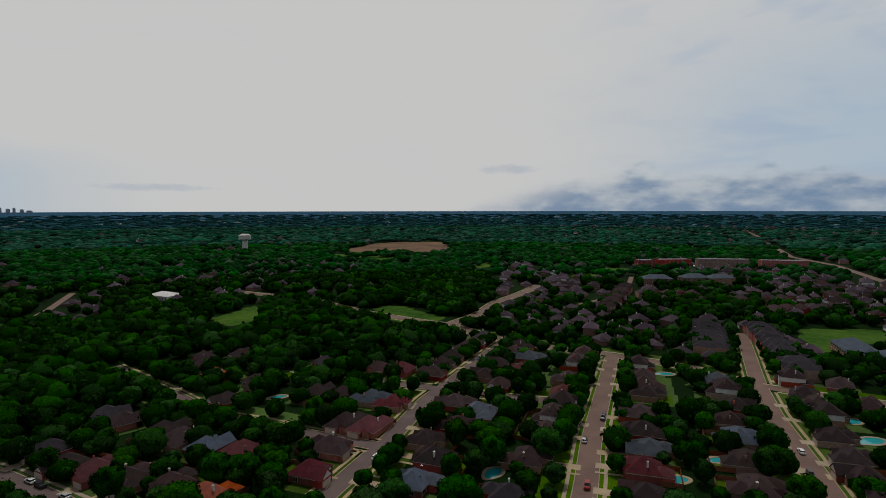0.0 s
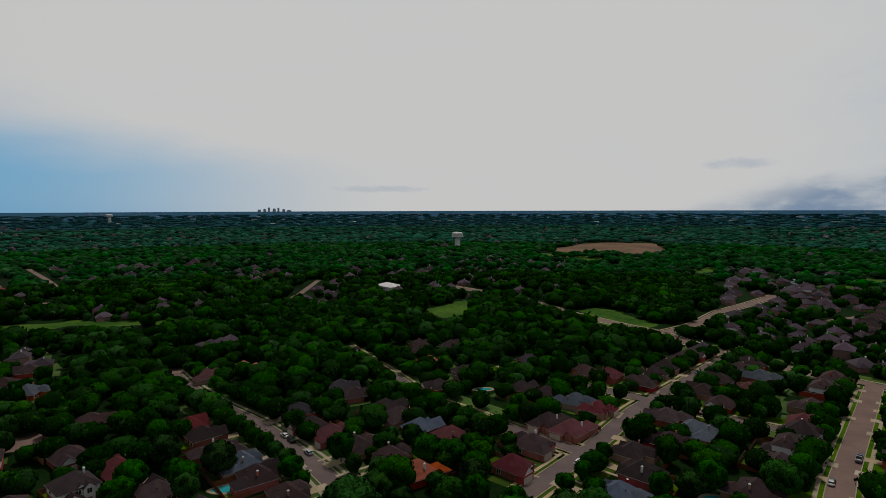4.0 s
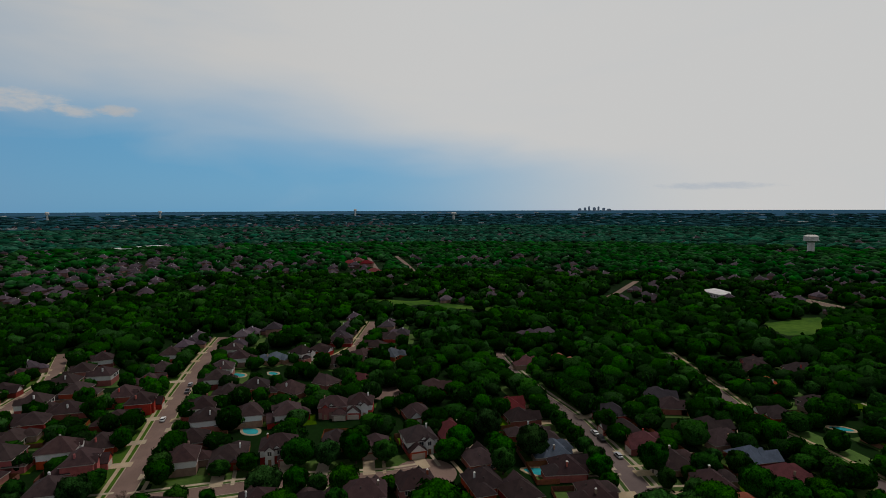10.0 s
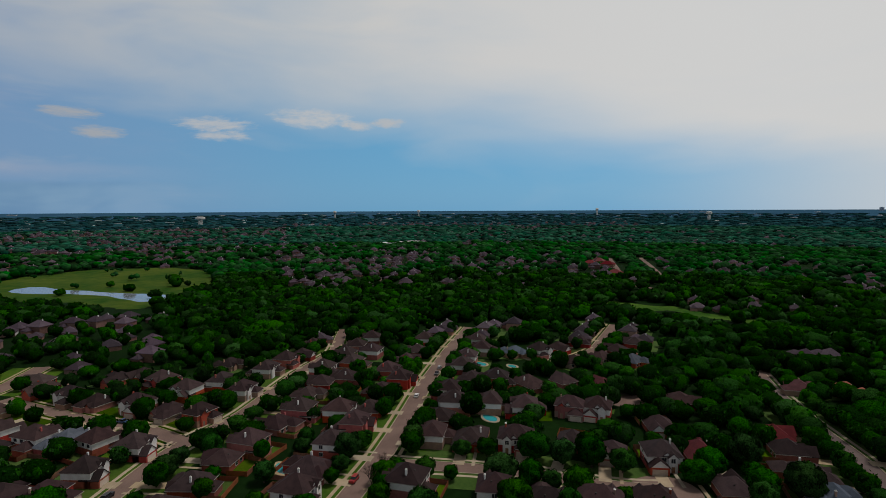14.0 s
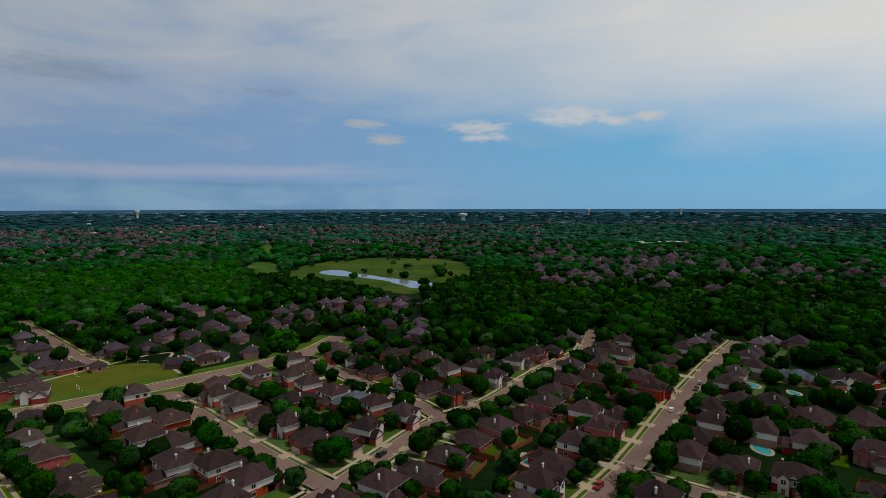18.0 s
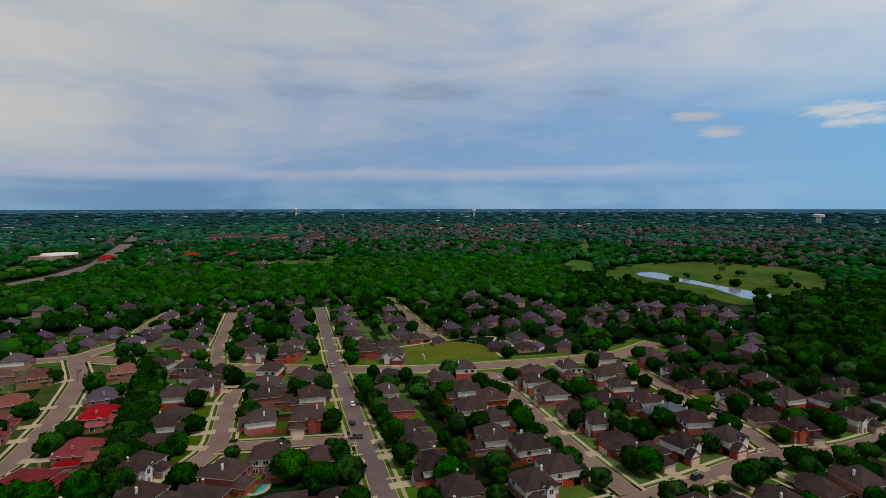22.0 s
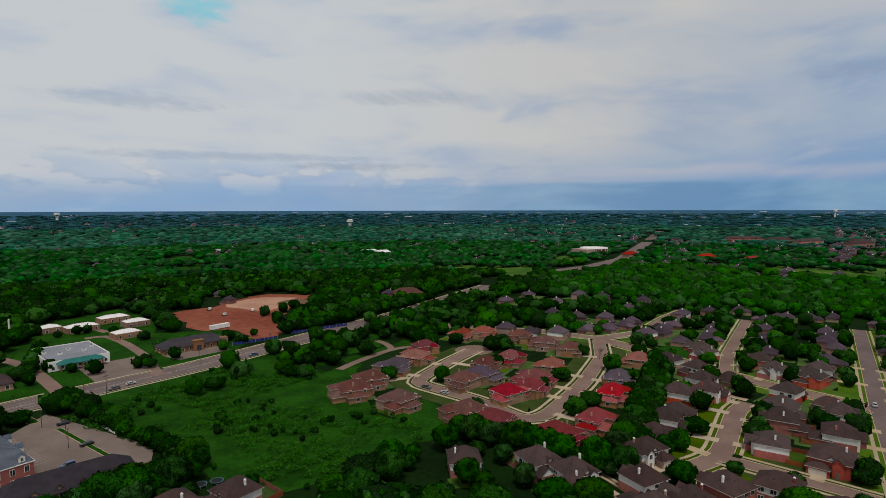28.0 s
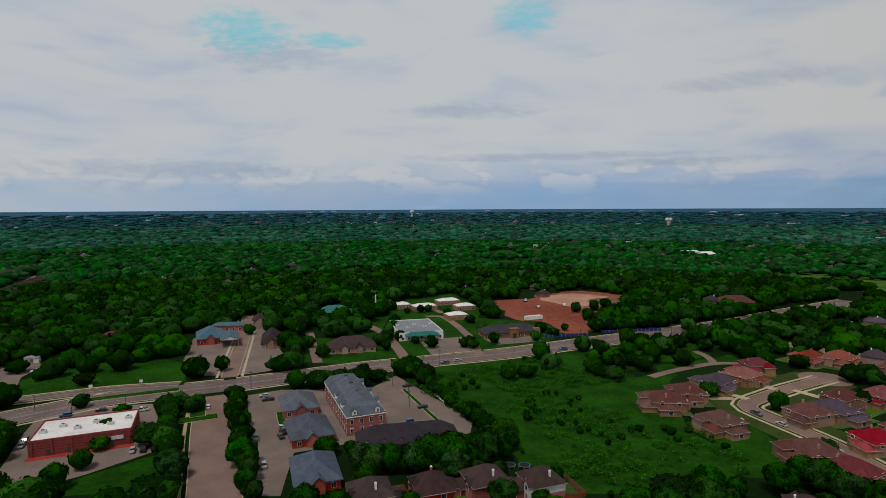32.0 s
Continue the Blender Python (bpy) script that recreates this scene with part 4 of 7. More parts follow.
# ---- houses ----
def window(parent, x, y, z, w, h, face, small=False):
    """A framed window on a wall; face is -y, +y, -x or +x as 0..3."""
    m = [Matrix.Identity(4), Matrix.Rotation(math.pi, 4, "Z"), Matrix.Rotation(-math.pi / 2, 4, "Z"), Matrix.Rotation(math.pi / 2, 4, "Z")][face]
    key = ("window", round(w, 1), round(h, 1))
    if key not in SHARED:
        SHARED[key] = Build().box(-w / 2 - 0.12, w / 2 + 0.12, -0.07, 0.05, -0.12, h + 0.12).mesh("window", [TRIM])
        SHARED[key + (1,)] = Build().box(-w / 2, -0.04, -0.10, -0.05, 0, h).box(0.04, w / 2, -0.10, -0.05, 0, h).mesh("pane", [GLASS])
        SHARED[key + (2,)] = Build().box(-w / 2 - 0.12, w / 2 + 0.12, -0.07, 0.05, -0.12, h + 0.12).box(-w / 2, w / 2, -0.10, -0.05, 0, h, 1).mesh("window", [TRIM, GLASS])
    ob = part("window", SHARED[key + (2,)] if small else SHARED[key], None, parent)
    ob.matrix_basis = Matrix.Translation((x, y, z)) @ m
    if not small:
        part("pane", SHARED[key + (1,)], None, ob)


SHARED = {}
WORDS = {0: "brown shingle roof", 1: "dark red shingle roof", 2: "orange clay tile roof", 3: "blue-grey shingle roof", 5: "charcoal shingle roof", 6: "brown shingle roof and white siding", 7: "brown shingle roof", 4: "mauve-grey shingle roof", 8: "mauve-grey shingle roof", 9: "mauve-grey shingle roof and white siding",
         10: "brown clay tile roof", 11: "crimson clay tile roof", 12: "salmon clay tile roof", 13: "purple slate roof", 14: "bright red clay tile roof"}
ROOFS = {0: SHINGLE, 1: SHINGLE_RED, 2: TERRA, 3: SHINGLE_BLUE, 5: SHINGLE_DARK, 6: SHINGLE, 7: SHINGLE, 4: SHINGLE_LIGHT, 8: SHINGLE_LIGHT, 9: SHINGLE_LIGHT, **CLAY}


def make_house(style, variant, plain=False):
    rng = random.Random(style * 31 + variant)
    roofm, est = ROOFS[style], style >= 10
    two = style in (6, 7, 8, 9) or est
    wallm = STUCCO if est else (TANBRICK if variant == 2 else BRICK)
    upper = STUCCO if est else (SIDING if style in (6, 9) or variant == 3 else BRICK)
    h = 4.9 if est else 5.4 if two else 2.9
    pitch = 0.60 if est else 0.68
    w, d = (((12.5, 11.0), (14.0, 9.5), (11.5, 12.0), (13.5, 10.0))[variant % 4] if est else ((12.2, 10.5), (11.5, 12.0), (12.6, 9.8), (11.0, 11.0))[variant % 4])
    text = ("two-storey " if two else "single-storey ") + ("stucco house with " if est else "brick house with ") + "a " + WORDS[style]
    root = thing("house", text, "house", "estate houses" if est else "houses along the streets")
    wall, roof = Build(), Roof()
    walls, roofs = [wall], [roof]
    # main block
    if two and not est:
        wall.box(-w / 2, w / 2, -d / 2, d / 2, -0.3, 2.9, 0).box(-w / 2 + 0.02, w / 2 - 0.02, -d / 2 + 0.02, d / 2 - 0.02, 2.9, h, 1)
    else:
        wall.box(-w / 2, w / 2, -d / 2, d / 2, -0.3, h, 0)
    hm = roof.hip(-w / 2, w / 2, -d / 2, d / 2, h, pitch, 0.5)
    side = -1 if variant % 2 else 1
    # garage wing towards the street
    wall, roof = Build(), Roof()
    walls.append(wall), roofs.append(roof)
    gx0, gx1 = (w / 2 - 6.2, w / 2) if side > 0 else (-w / 2, -w / 2 + 6.2)
    gy0, gy1 = -d / 2 - (3.0 if variant != 1 else 2.0), -d / 2 + 2.5
    wall.box(gx0, gx1 - 0.03, gy0, gy1, -0.3, 2.8, 0)
    if variant in (0, 3) and not est:
        roof.gable(gx0, gx1 - 0.03, gy0, gy1 + 1.5, 2.8, 0.85, 0.35, "y", 0, 1)
    else:
        roof.hip(gx0, gx1 - 0.03, gy0, gy1 + (2.0 if not two else 0.0), 2.82, pitch, 0.45)
    # rear wing
    if variant != 3 or est:
        wall, roof = Build(), Roof()
        walls.append(wall), roofs.append(roof)
        rx0, rx1 = (-w / 2, -w / 2 + 6.5) if side > 0 else (w / 2 - 6.5, w / 2)
        wall.box(rx0 + 0.03, rx1, d / 2 - 2, d / 2 + 3.8, -0.3, 2.8, 0)
        roof.hip(rx0 + 0.03, rx1, d / 2 - 3, d / 2 + 3.8, 2.82, pitch, 0.45)
    # entrance gable
    wall, roof = Build(), Roof()
    walls.append(wall), roofs.append(roof)
    ex = -side * (w / 2 - 3.2)
    gw = 3.0 if not est else 3.6
    eh = h if not est else h - 0.8
    wall.box(ex - gw / 2, ex + gw / 2, -d / 2 - 0.9, -d / 2 + 1, -0.3, eh, 1 if two else 0)
    if est:
        roof.hip(ex - gw / 2, ex + gw / 2, -d / 2 - 0.9, -d / 2 + 2.5, eh, 0.5, 0.35)
    else:
        roof.gable(ex - gw / 2, ex + gw / 2, -d / 2 - 0.9, -d / 2 + 3.0, eh, 0.95, 0.35, "y", 0, 1)
    if est:
        wall, roof = Build(), Roof()
        walls.append(wall), roofs.append(roof)
        wall.box(-2.2, 2.4, -d / 2 - 2.2, -d / 2 + 1, -0.3, 3.4, 0)
        roof.hip(-2.2, 2.4, -d / 2 - 2.2, -d / 2 + 1.6, 3.4, 0.5, 0.35)
    if est:
        wall, roof = Build(), Roof()
        walls.append(wall), roofs.append(roof)
        wall.box(-side * (w / 2 - 1), -side * (w / 2 + 3.4), -3.0, 4.5, -0.3, 3.0, 0) if side < 0 else wall.box(-side * (w / 2 + 3.4), -side * (w / 2 - 1), -3.0, 4.5, -0.3, 3.0, 0)
        roof.hip(min(-side * (w / 2 - 1), -side * (w / 2 + 3.4)), max(-side * (w / 2 - 1), -side * (w / 2 + 3.4)), -3.0, 4.5, 3.02, 0.5, 0.4)
        # upper wing at the back, under a cross roof
        wall, roof = Build(), Roof()
        walls.append(wall), roofs.append(roof)
        bx0, bx1 = (w / 2 - 5.6, w / 2 - 0.4) if side > 0 else (-w / 2 + 0.4, -w / 2 + 5.6)
        wall.box(bx0, bx1, d / 2 - 1, d / 2 + 3.0, -0.3, h - 0.25, 0)
        roof.hip(bx0, bx1, d / 2 - 4.5, d / 2 + 3.0, h - 0.25, pitch, 0.45)
    # wings of near houses are parts of their own, far ones too small to tell apart
    for name, pieces, mats in (("wall", walls, [wallm, upper]), ("roof", roofs, [roofm, upper, EAVE])):
        if plain == 0 or est:
            for q in pieces:
                part(name, q, mats, root)
        else:
            one = Build()
            for q in pieces:
                i = len(one.v)
                one.v += q.v
                one.f += [tuple(a + i for a in g) for g in q.f]
                one.k += q.k
            part(name, one, mats, root)
    # dormer-like front gable on larger roofs
    if two and not est:
        b = Build()
        b.gable(-side * 0.5 - 1.6, -side * 0.5 + 1.6, -d / 2 - 0.05, -d / 2 + 3.4, h, 0.9, 0.3, "y", 0, 1)
        part("gable", b, [roofm, SIDING], root)
    # chimney
    if variant != 3 or two:
        cx = -side * (w / 2 - 2.2)
        ct = h + hm * 0.55 + 1.2
        ch = part("chimney", Build().box(cx - 0.27, cx + 0.27, 0.8, 1.4, h - 0.2, ct), TANBRICK if est or variant == 2 else (SIDING if variant != 0 else BRICK), root)
        if plain == 0:
            part("cap", Build().box(cx - 0.33, cx + 0.33, 0.74, 1.46, ct, ct + 0.12).box(cx - 0.15, cx + 0.15, 0.95, 1.25, ct + 0.14, ct + 0.4), TRIM, ch)
    # doors
    gm = (gx0 + gx1) / 2
    g = Build().box(gm - 2.45, gm + 2.45, gy0 - 0.06, gy0 + 0.02, 0.02, 2.15)
    for j in range(4):
        g.box(gm - 2.4, gm + 2.4, gy0 - 0.085, gy0 - 0.055, 0.08 + j * 0.53, 0.5 + j * 0.53)
    if plain < 2:
        part("garage_door", g, DOORS if est else GARAGE, root)
    if plain < 2:
        part("front_door", Build().box(ex - 0.55, ex + 0.55, -d / 2 - 1.0, -d / 2 - 0.88, 0.05, 2.2), DOORS, root)
    # windows
    for z in ([0.8, 3.6] if two else [0.8]) if plain < 2 else ():
        for x in ((-w / 2 + 1.6, 0.4) if side > 0 else (w / 2 - 1.6, -0.4)):
            if abs(x - ex) > 2.2 and (plain == 0 or abs(x) > 1):
                window(root, x, -d / 2, z, 1.5, 1.5, 0, plain > 0)
        if z > 1:
            if plain == 0 or est:
                window(root, ex, -d / 2 - 0.9, z, 1.3, 1.5, 0, plain > 0)
            if plain == 0 or est:
                window(root, gm, -d / 2, z, 1.5, 1.4, 0, plain > 0)
        for x in ((w / 2 - 2.2, w / 2 - 5.5) if side > 0 else (-w / 2 + 2.2, -w / 2 + 5.5)):
            if plain == 0 or z > 1 or not two:
                window(root, x, d / 2, z, 1.6, 1.4, 1, plain > 0)
        if plain == 0:
            window(root, side * w / 2, 2.0, z, 1.4, 1.4, 3 if side > 0 else 2)
    if est:
        for face, ws, at in ((2, -w / 2, d), (3, w / 2, d)):
            for u in (-0.26, 0.24):
                window(root, ws, u * at, 3.6, 1.2, 1.5, face, True)
        window(root, -side * (w / 2 + 3.4), 0.8, 0.9, 1.4, 1.5, 2 if side > 0 else 3, True)
        window(root, 0.1, -d / 2 - 2.2, 0.6, 1.6, 2.2, 0, True)
    if plain == 2:
        for x in ((w / 2 - 2.2, w / 2 - 5.5) if side > 0 else (-w / 2 + 2.2, -w / 2 + 5.5)):
            window(root, x, d / 2, h - 2.0, 1.6, 1.4, 1, plain > 0)
    # roof vents
    if plain == 0:
        part("roof_vent", Build().box(0.9, 1.26, d / 4, d / 4 + 0.36, h + hm * 0.35, h + hm * 0.62), DARKSTEEL, root)
    return root


CLEARS = [(np.array(p), p) for p in CLEAR.values()]
CBOX = [(a[:, 0].min(), a[:, 0].max(), a[:, 1].min(), a[:, 1].max()) for a, p in CLEARS]


def in_clear(x, y):
    for (x0, x1, y0, y1), (a, p) in zip(CBOX, CLEARS):
        if x0 < x < x1 and y0 < y < y1 and inside(p, x, y):
            return True
    return False


HOUSES = []
protos, count = {}, 0
hrng = random.Random(5)
for block in HOUSE_BLOCKS:
    for style, spots in block.items():
        for x, y in spots:
            gap, foot, along = nearest_street(x, y)
            perp = np.array([-along[1], along[0]])
            if perp @ (foot - np.array([x, y])) < 0:
                perp = -perp
            room = 7.6
            if gap < room:
                x, y = x - perp[0] * (room - gap), y - perp[1] * (room - gap)
                gap = room
            turn = math.degrees(math.atan2(perp[0], -perp[1]))
            HOUSES.append((x, y, turn, style, gap, foot, perp))
# more houses of the same kinds fill the gaps along the kerbs
spots = [(h[0], h[1]) for h in HOUSES]
for key, (w, kind, line) in sorted(LINES.items(), key=lambda q: q[0] not in ("M", "N", "O", "L", "P", "Kk", "I")):
    if key in ("V", "VN", "W", "X", "Q", "D", "B", "C", "S4") or key.startswith(("FAR", "RD", "ROAD")):
        continue
    for i in range(1, len(line) - 1):
        d = (line[i + 1] - line[i - 1]).normalized()
        for sgn in (-1, 1):
            p = line[i] + Vector((-d.y, d.x, 0)) * sgn * (w / 2 + 11.5)
            if not 125 < math.hypot(p.x, p.y) < 460 or in_clear(p.x, p.y):
                continue
            near_d = np.sort(np.hypot(np.array(spots)[:, 0] - p.x, np.array(spots)[:, 1] - p.y))
            gap, foot, along = nearest_street(p.x, p.y)
            if near_d[0] < 15.5 or near_d[2] > 40 or gap < 7.5 or len(HOUSES) > 415:
                continue
            perp = np.array([-d.y, d.x]) * -sgn
            spots.append((p.x, p.y))
            HOUSES.append((p.x, p.y, math.degrees(math.atan2(perp[0], -perp[1])), hrng.choice((0, 0, 6)), gap, foot, perp))
taken, OUTER = [], []
ranks = sorted(math.hypot(h[0], h[1]) + (0 if h[3] < 10 else -500) for h in HOUSES)
REACH = ranks[min(len(ranks), 292) - 1]
for x, y, turn, style, gap, foot, perp in HOUSES:
    variant = hrng.randrange(4)
    if style in (0, 5) and y < 110 and hrng.random() < 0.55:
        style = 6 if hrng.random() < 0.4 else 7
    if y < -140 and style in (0, 5, 6, 7):
        style = {0: 4, 5: 4, 6: 9, 7: 8}[style]
    plain = 2 if math.hypot(x, y) > 285 and style < 10 else 1 if math.hypot(x, y) > 205 else 0
    key = (style, variant, plain)
    small = hrng.uniform(0.95, 1.06) * (1.04 if style >= 10 else 0.98)
    m = pose(x, y, 0, 0, 0, turn + hrng.uniform(-2, 2)) @ Matrix.Diagonal((small, small, 0.98, 1))
    # past the nearest three hundred the houses are joined with the far ones
    if style < 10 and math.hypot(x, y) > REACH:
        OUTER.append((x, y, turn, small))
    elif key not in protos:
        protos[key] = make_house(*key)
        protos[key].matrix_basis = m
    else:
        copy_thing(protos[key], m)
    taken.append((x, y))
    # back lawn of the plot
    if plain < 2:
        lawn = part("lawn", Build().box(-6.4, 6.4, 5.0, 11.5, -0.05, 0.03 + 0.0003 * len(taken)), LAWN_PLOT)
        lawn.matrix_basis = pose(x, y, 0, 0, 0, turn)
        tagged(lawn, "mown back garden lawn behind a house", "lawn", kind="structure")
    # driveway to the kerb
    side = -1 if variant % 2 else 1
    if gap < 24 and math.hypot(x, y) < 400:
        inv = Matrix.Rotation(radians(turn), 3, "Z")
        a = Vector((x, y, 0)) + inv @ Vector((side * 2.6, -7.2, 0))
        out = Vector((perp[0], perp[1], 0))
        L = max(2.0, gap + 1.2 - 7.0)
        c = Vector((-out.y, out.x, 0)) * 2.1
        q = [a - c, a + c, a + c + out * L, a - c + out * L]
        b = Build()
        b.poly([(p.x, p.y, 0.15) for p in q][::-1] if (q[1] - q[0]).cross(q[2] - q[0]).z < 0 else [(p.x, p.y, 0.15) for p in q])
        tagged(part("driveway", b, WALKS), "short pale concrete driveway", "driveway", kind="structure")
        # front path
        f = Vector((x, y, 0)) + inv @ Vector((-side * 2.6, -5.4, 0))
        if plain:
            continue
        L2 = max(1.5, gap - 4.0)
        c2 = c.normalized() * 0.6
        tagged(part("garden_path", Build().box(-0.6, 0.6, 0, L2, 0.0, 0.14), WALKS), "narrow concrete front path", "path", kind="structure").matrix_basis = Matrix.Translation(f) @ Matrix.Rotation(math.atan2(-out.x, out.y), 4, "Z")
TAKEN = np.array(taken)
plots = Build()
for i, (x, y, turn, style, gap, foot, perp) in enumerate(HOUSES):
    if math.hypot(x, y) > 250:
        m = pose(x, y, 0.008 + 0.00002 * i, 0, 0, turn)
        plots.poly([tuple(m @ Vector(p)) for p in ((-9, -9, 0), (9, -9, 0), (9, 14, 0), (-9, 14, 0))])
tagged(part("lawn", plots, LAWN_PLOT), "mown garden lawns of the farther plots", "lawn", kind="structure")


# ---- trees ----
def icosphere(sub):
    bm = bmesh.new()
    bmesh.ops.create_icosphere(bm, subdivisions=sub, radius=1.0)
    v = np.array([tuple(q.co) for q in bm.verts])
    f = np.array([[q.index for q in p.verts] for p in bm.faces])
    bm.free()
    return v, f


ICO1, ICO2, ICO3 = icosphere(1), icosphere(2), icosphere(3)


def leafy(seed, lobes, cards, size, core, lump=0.30):
    """A crown of unit width: one lumpy dome, a few boughs that stand out of it and many small leaf clumps on all of them."""
    rs = np.random.RandomState(seed)
    shapes = [(core, np.array([0.0, 0.0, 0.46]), np.array([0.80, 0.80, 0.50]))]
    for i in range(lobes):
        a, u = 2.4 * i + rs.rand(), 0.75 - 1.05 * (i + 0.5) / lobes
        ring = math.sqrt(1 - u * u)
        shapes.append((ICO1, np.array([math.cos(a) * ring * 0.58, math.sin(a) * ring * 0.58, 0.46 + 0.36 * u]), (0.30 + 0.10 * rs.rand()) * np.array([1, 1, 0.8])))
    V, F, n = [], [], 0
    for k, (c, at, r) in enumerate(shapes):
        push = np.array([noise.fractal(Vector(q) * 2.1 + Vector((seed, k, 0)), 1.0, 2.0, 2) for q in c[0]])[:, None]
        V.append(c[0] * r * (1 + lump * push + 0.12 * (rs.rand(len(c[0]), 1) - 0.5)) + at)
        F.append(c[1] + n)
        n += len(c[0])
    which = rs.randint(0, 2 * len(shapes), cards) % (len(shapes) + 3)
    which = np.where(which >= len(shapes), 0, which)
    at, r = np.array([q[1] for q in shapes])[which], np.array([q[2] for q in shapes])[which]
    d = rs.normal(size=(cards, 3))
    d[:, 2] = np.abs(d[:, 2]) * 0.9 - 0.25
    d /= np.linalg.norm(d, axis=1, keepdims=True)
    p = at + d * r * (0.98 + 0.16 * rs.rand(cards, 1))
    t = np.cross(d, rs.normal(size=(cards, 3)))
    t /= np.linalg.norm(t, axis=1, keepdims=True)
    o = np.cross(d, t) + d * rs.normal(scale=0.5, size=(cards, 1))
    w = size * (0.6 + 0.8 * rs.rand(cards, 1))
    quad = np.stack([p - t * w - o * w * 0.5, p + t * w * 0.5 - o * w, p + t * w + o * w * 0.6, p - t * w * 0.4 + o * w], 1).reshape(-1, 3)
    k = np.arange(cards)[:, None] * 4 + n
    return np.concatenate(V + [quad]), np.concatenate(F + [k + [0, 1, 2], k + [0, 2, 3]])


def tuft(seed):
    """Low growth: loose leaf clumps over a flat mound."""
    rs = np.random.RandomState(seed)
    n = 84
    a, q = rs.rand(n) * 6.283, np.sqrt(rs.rand(n)) * (0.7 + 0.3 * rs.rand(n))
    p = np.stack([q * np.cos(a), q * np.sin(a), 0.12 + 0.75 * (1 - q * q) * rs.rand(n)], 1)
    t = rs.normal(size=(n, 3)) * np.array([1, 1, 0.35])
    t /= np.linalg.norm(t, axis=1, keepdims=True)
    o = np.cross(t, rs.normal(size=(n, 3)) * np.array([0.5, 0.5, 1]))
    o /= np.linalg.norm(o, axis=1, keepdims=True)
    w = 0.06 + 0.08 * rs.rand(n, 1)
    quad = np.stack([p - t * w - o * w * 0.5, p + t * w * 0.5 - o * w, p + t * w + o * w * 0.6, p - t * w * 0.4 + o * w], 1).reshape(-1, 3)
    k = np.arange(n)[:, None] * 4
    return quad, np.concatenate([k + [0, 1, 2], k + [0, 2, 3]])


def clump(seed, lobes, reach):
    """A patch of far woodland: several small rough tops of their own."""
    rs = np.random.RandomState(seed)
    v0, f0 = ICO1
    V, F = [], []
    for i in range(lobes):
        a, q = 2.4 * i + rs.rand(), reach * math.sqrt((i + 0.4) / lobes)
        r = (0.38 + 0.24 * rs.rand()) * np.array([1, 1, 0.6 + 0.4 * rs.rand()])
        turn = rs.rand() * 1.6
        c, s = math.cos(turn), math.sin(turn)
        v = v0 * r * (1 + 0.25 * (rs.rand(len(v0), 1) - 0.5))
        V.append(np.stack([v[:, 0] * c - v[:, 1] * s, v[:, 0] * s + v[:, 1] * c, v[:, 2]], 1) + np.array([math.cos(a) * q, math.sin(a) * q, 0.35 + 0.2 * rs.rand()]))
        F.append(f0 + len(v0) * i)
    return np.concatenate(V), np.concatenate(F)


NEAR_CROWNS = [leafy(s, 6 + s % 3, 620, 0.046, ICO3) for s in range(5)]
GROVE_CROWNS = [leafy(60 + s, 4, 110, 0.068, ICO2) for s in range(6)]
MID_CROWNS = [leafy(40 + s, 3, 18, 0.11, ICO2, 0.4) for s in range(8)]
TUFTS = [tuft(20 + s) for s in range(6)]
FAR_CROWNS = [clump(80 + s, 3, 0.7) for s in range(8)]


def trunk_build(r, h):
    b = Build()
    b.cyl(0, 0, -0.2, h, r * 1.25, r * 0.8, 7, cap=False)
    for j in range(4):
        a = j * 1.7
        t = Build().cyl(0, 0, 0, h * 0.8, r * 0.5, r * 0.2, 5)
        m = Matrix.Translation((0, 0, h * 0.85)) @ Matrix.Rotation(a, 4, "Z") @ Matrix.Rotation(0.75, 4, "Y")
        i = len(b.v)
        b.v += [tuple(m @ Vector(p)) for p in t.v]
        b.f += [tuple(q + i for q in g) for g in t.f]
        b.k += t.k
    return b


tree_protos = []
for s, (v, f) in enumerate(NEAR_CROWNS):
    root = thing("tree", ("broad dark green oak with a rounded crown", "full green shade tree beside houses", "bushy mid-green street tree", "tall uneven dark green tree", "spreading bright green tree")[s], "tree", "garden and street trees")
    part("trunk", trunk_build(0.28, 2.2), BARK, root)
    v2 = v * np.array([5.2, 5.2, 7.4]) + np.array([0, 0, 1.6])
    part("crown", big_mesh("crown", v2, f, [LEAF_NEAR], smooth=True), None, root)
    tree_protos.append(root)
used = [False] * len(tree_protos)

# far houses and towns: bearing from the start, near and far limit, spacing, share of plots built
TOWNS = [(-45, -4, 320, 900, 19, 0.72), (-45, -10, 900, 2600, 44, 0.3), (8, 62, 500, 1000, 26, 0.4), (-10, 60, 1000, 2200, 50, 0.25), (82, 96, 600, 1160, 21, 0.8), (62, 82, 640, 1100, 22, 0.6), (95, 119, 960, 2400, 31, 0.75), (60, 96, 1160, 2800, 46, 0.5),
         (106, 150, 345, 540, 19, 0.62), (119, 128, 1300, 2600, 34, 0.5), (127, 152, 1020, 2500, 31, 0.75), (150, 166, 800, 1600, 30, 0.5), (166, 182, 900, 2200, 40, 0.4), (182, 215, 560, 1800, 40, 0.25), (215, 262, 520, 1500, 46, 0.18), (170, 262, 1800, 3000, 80, 0.2)]
FARHOUSES = []
frng = random.Random(77)
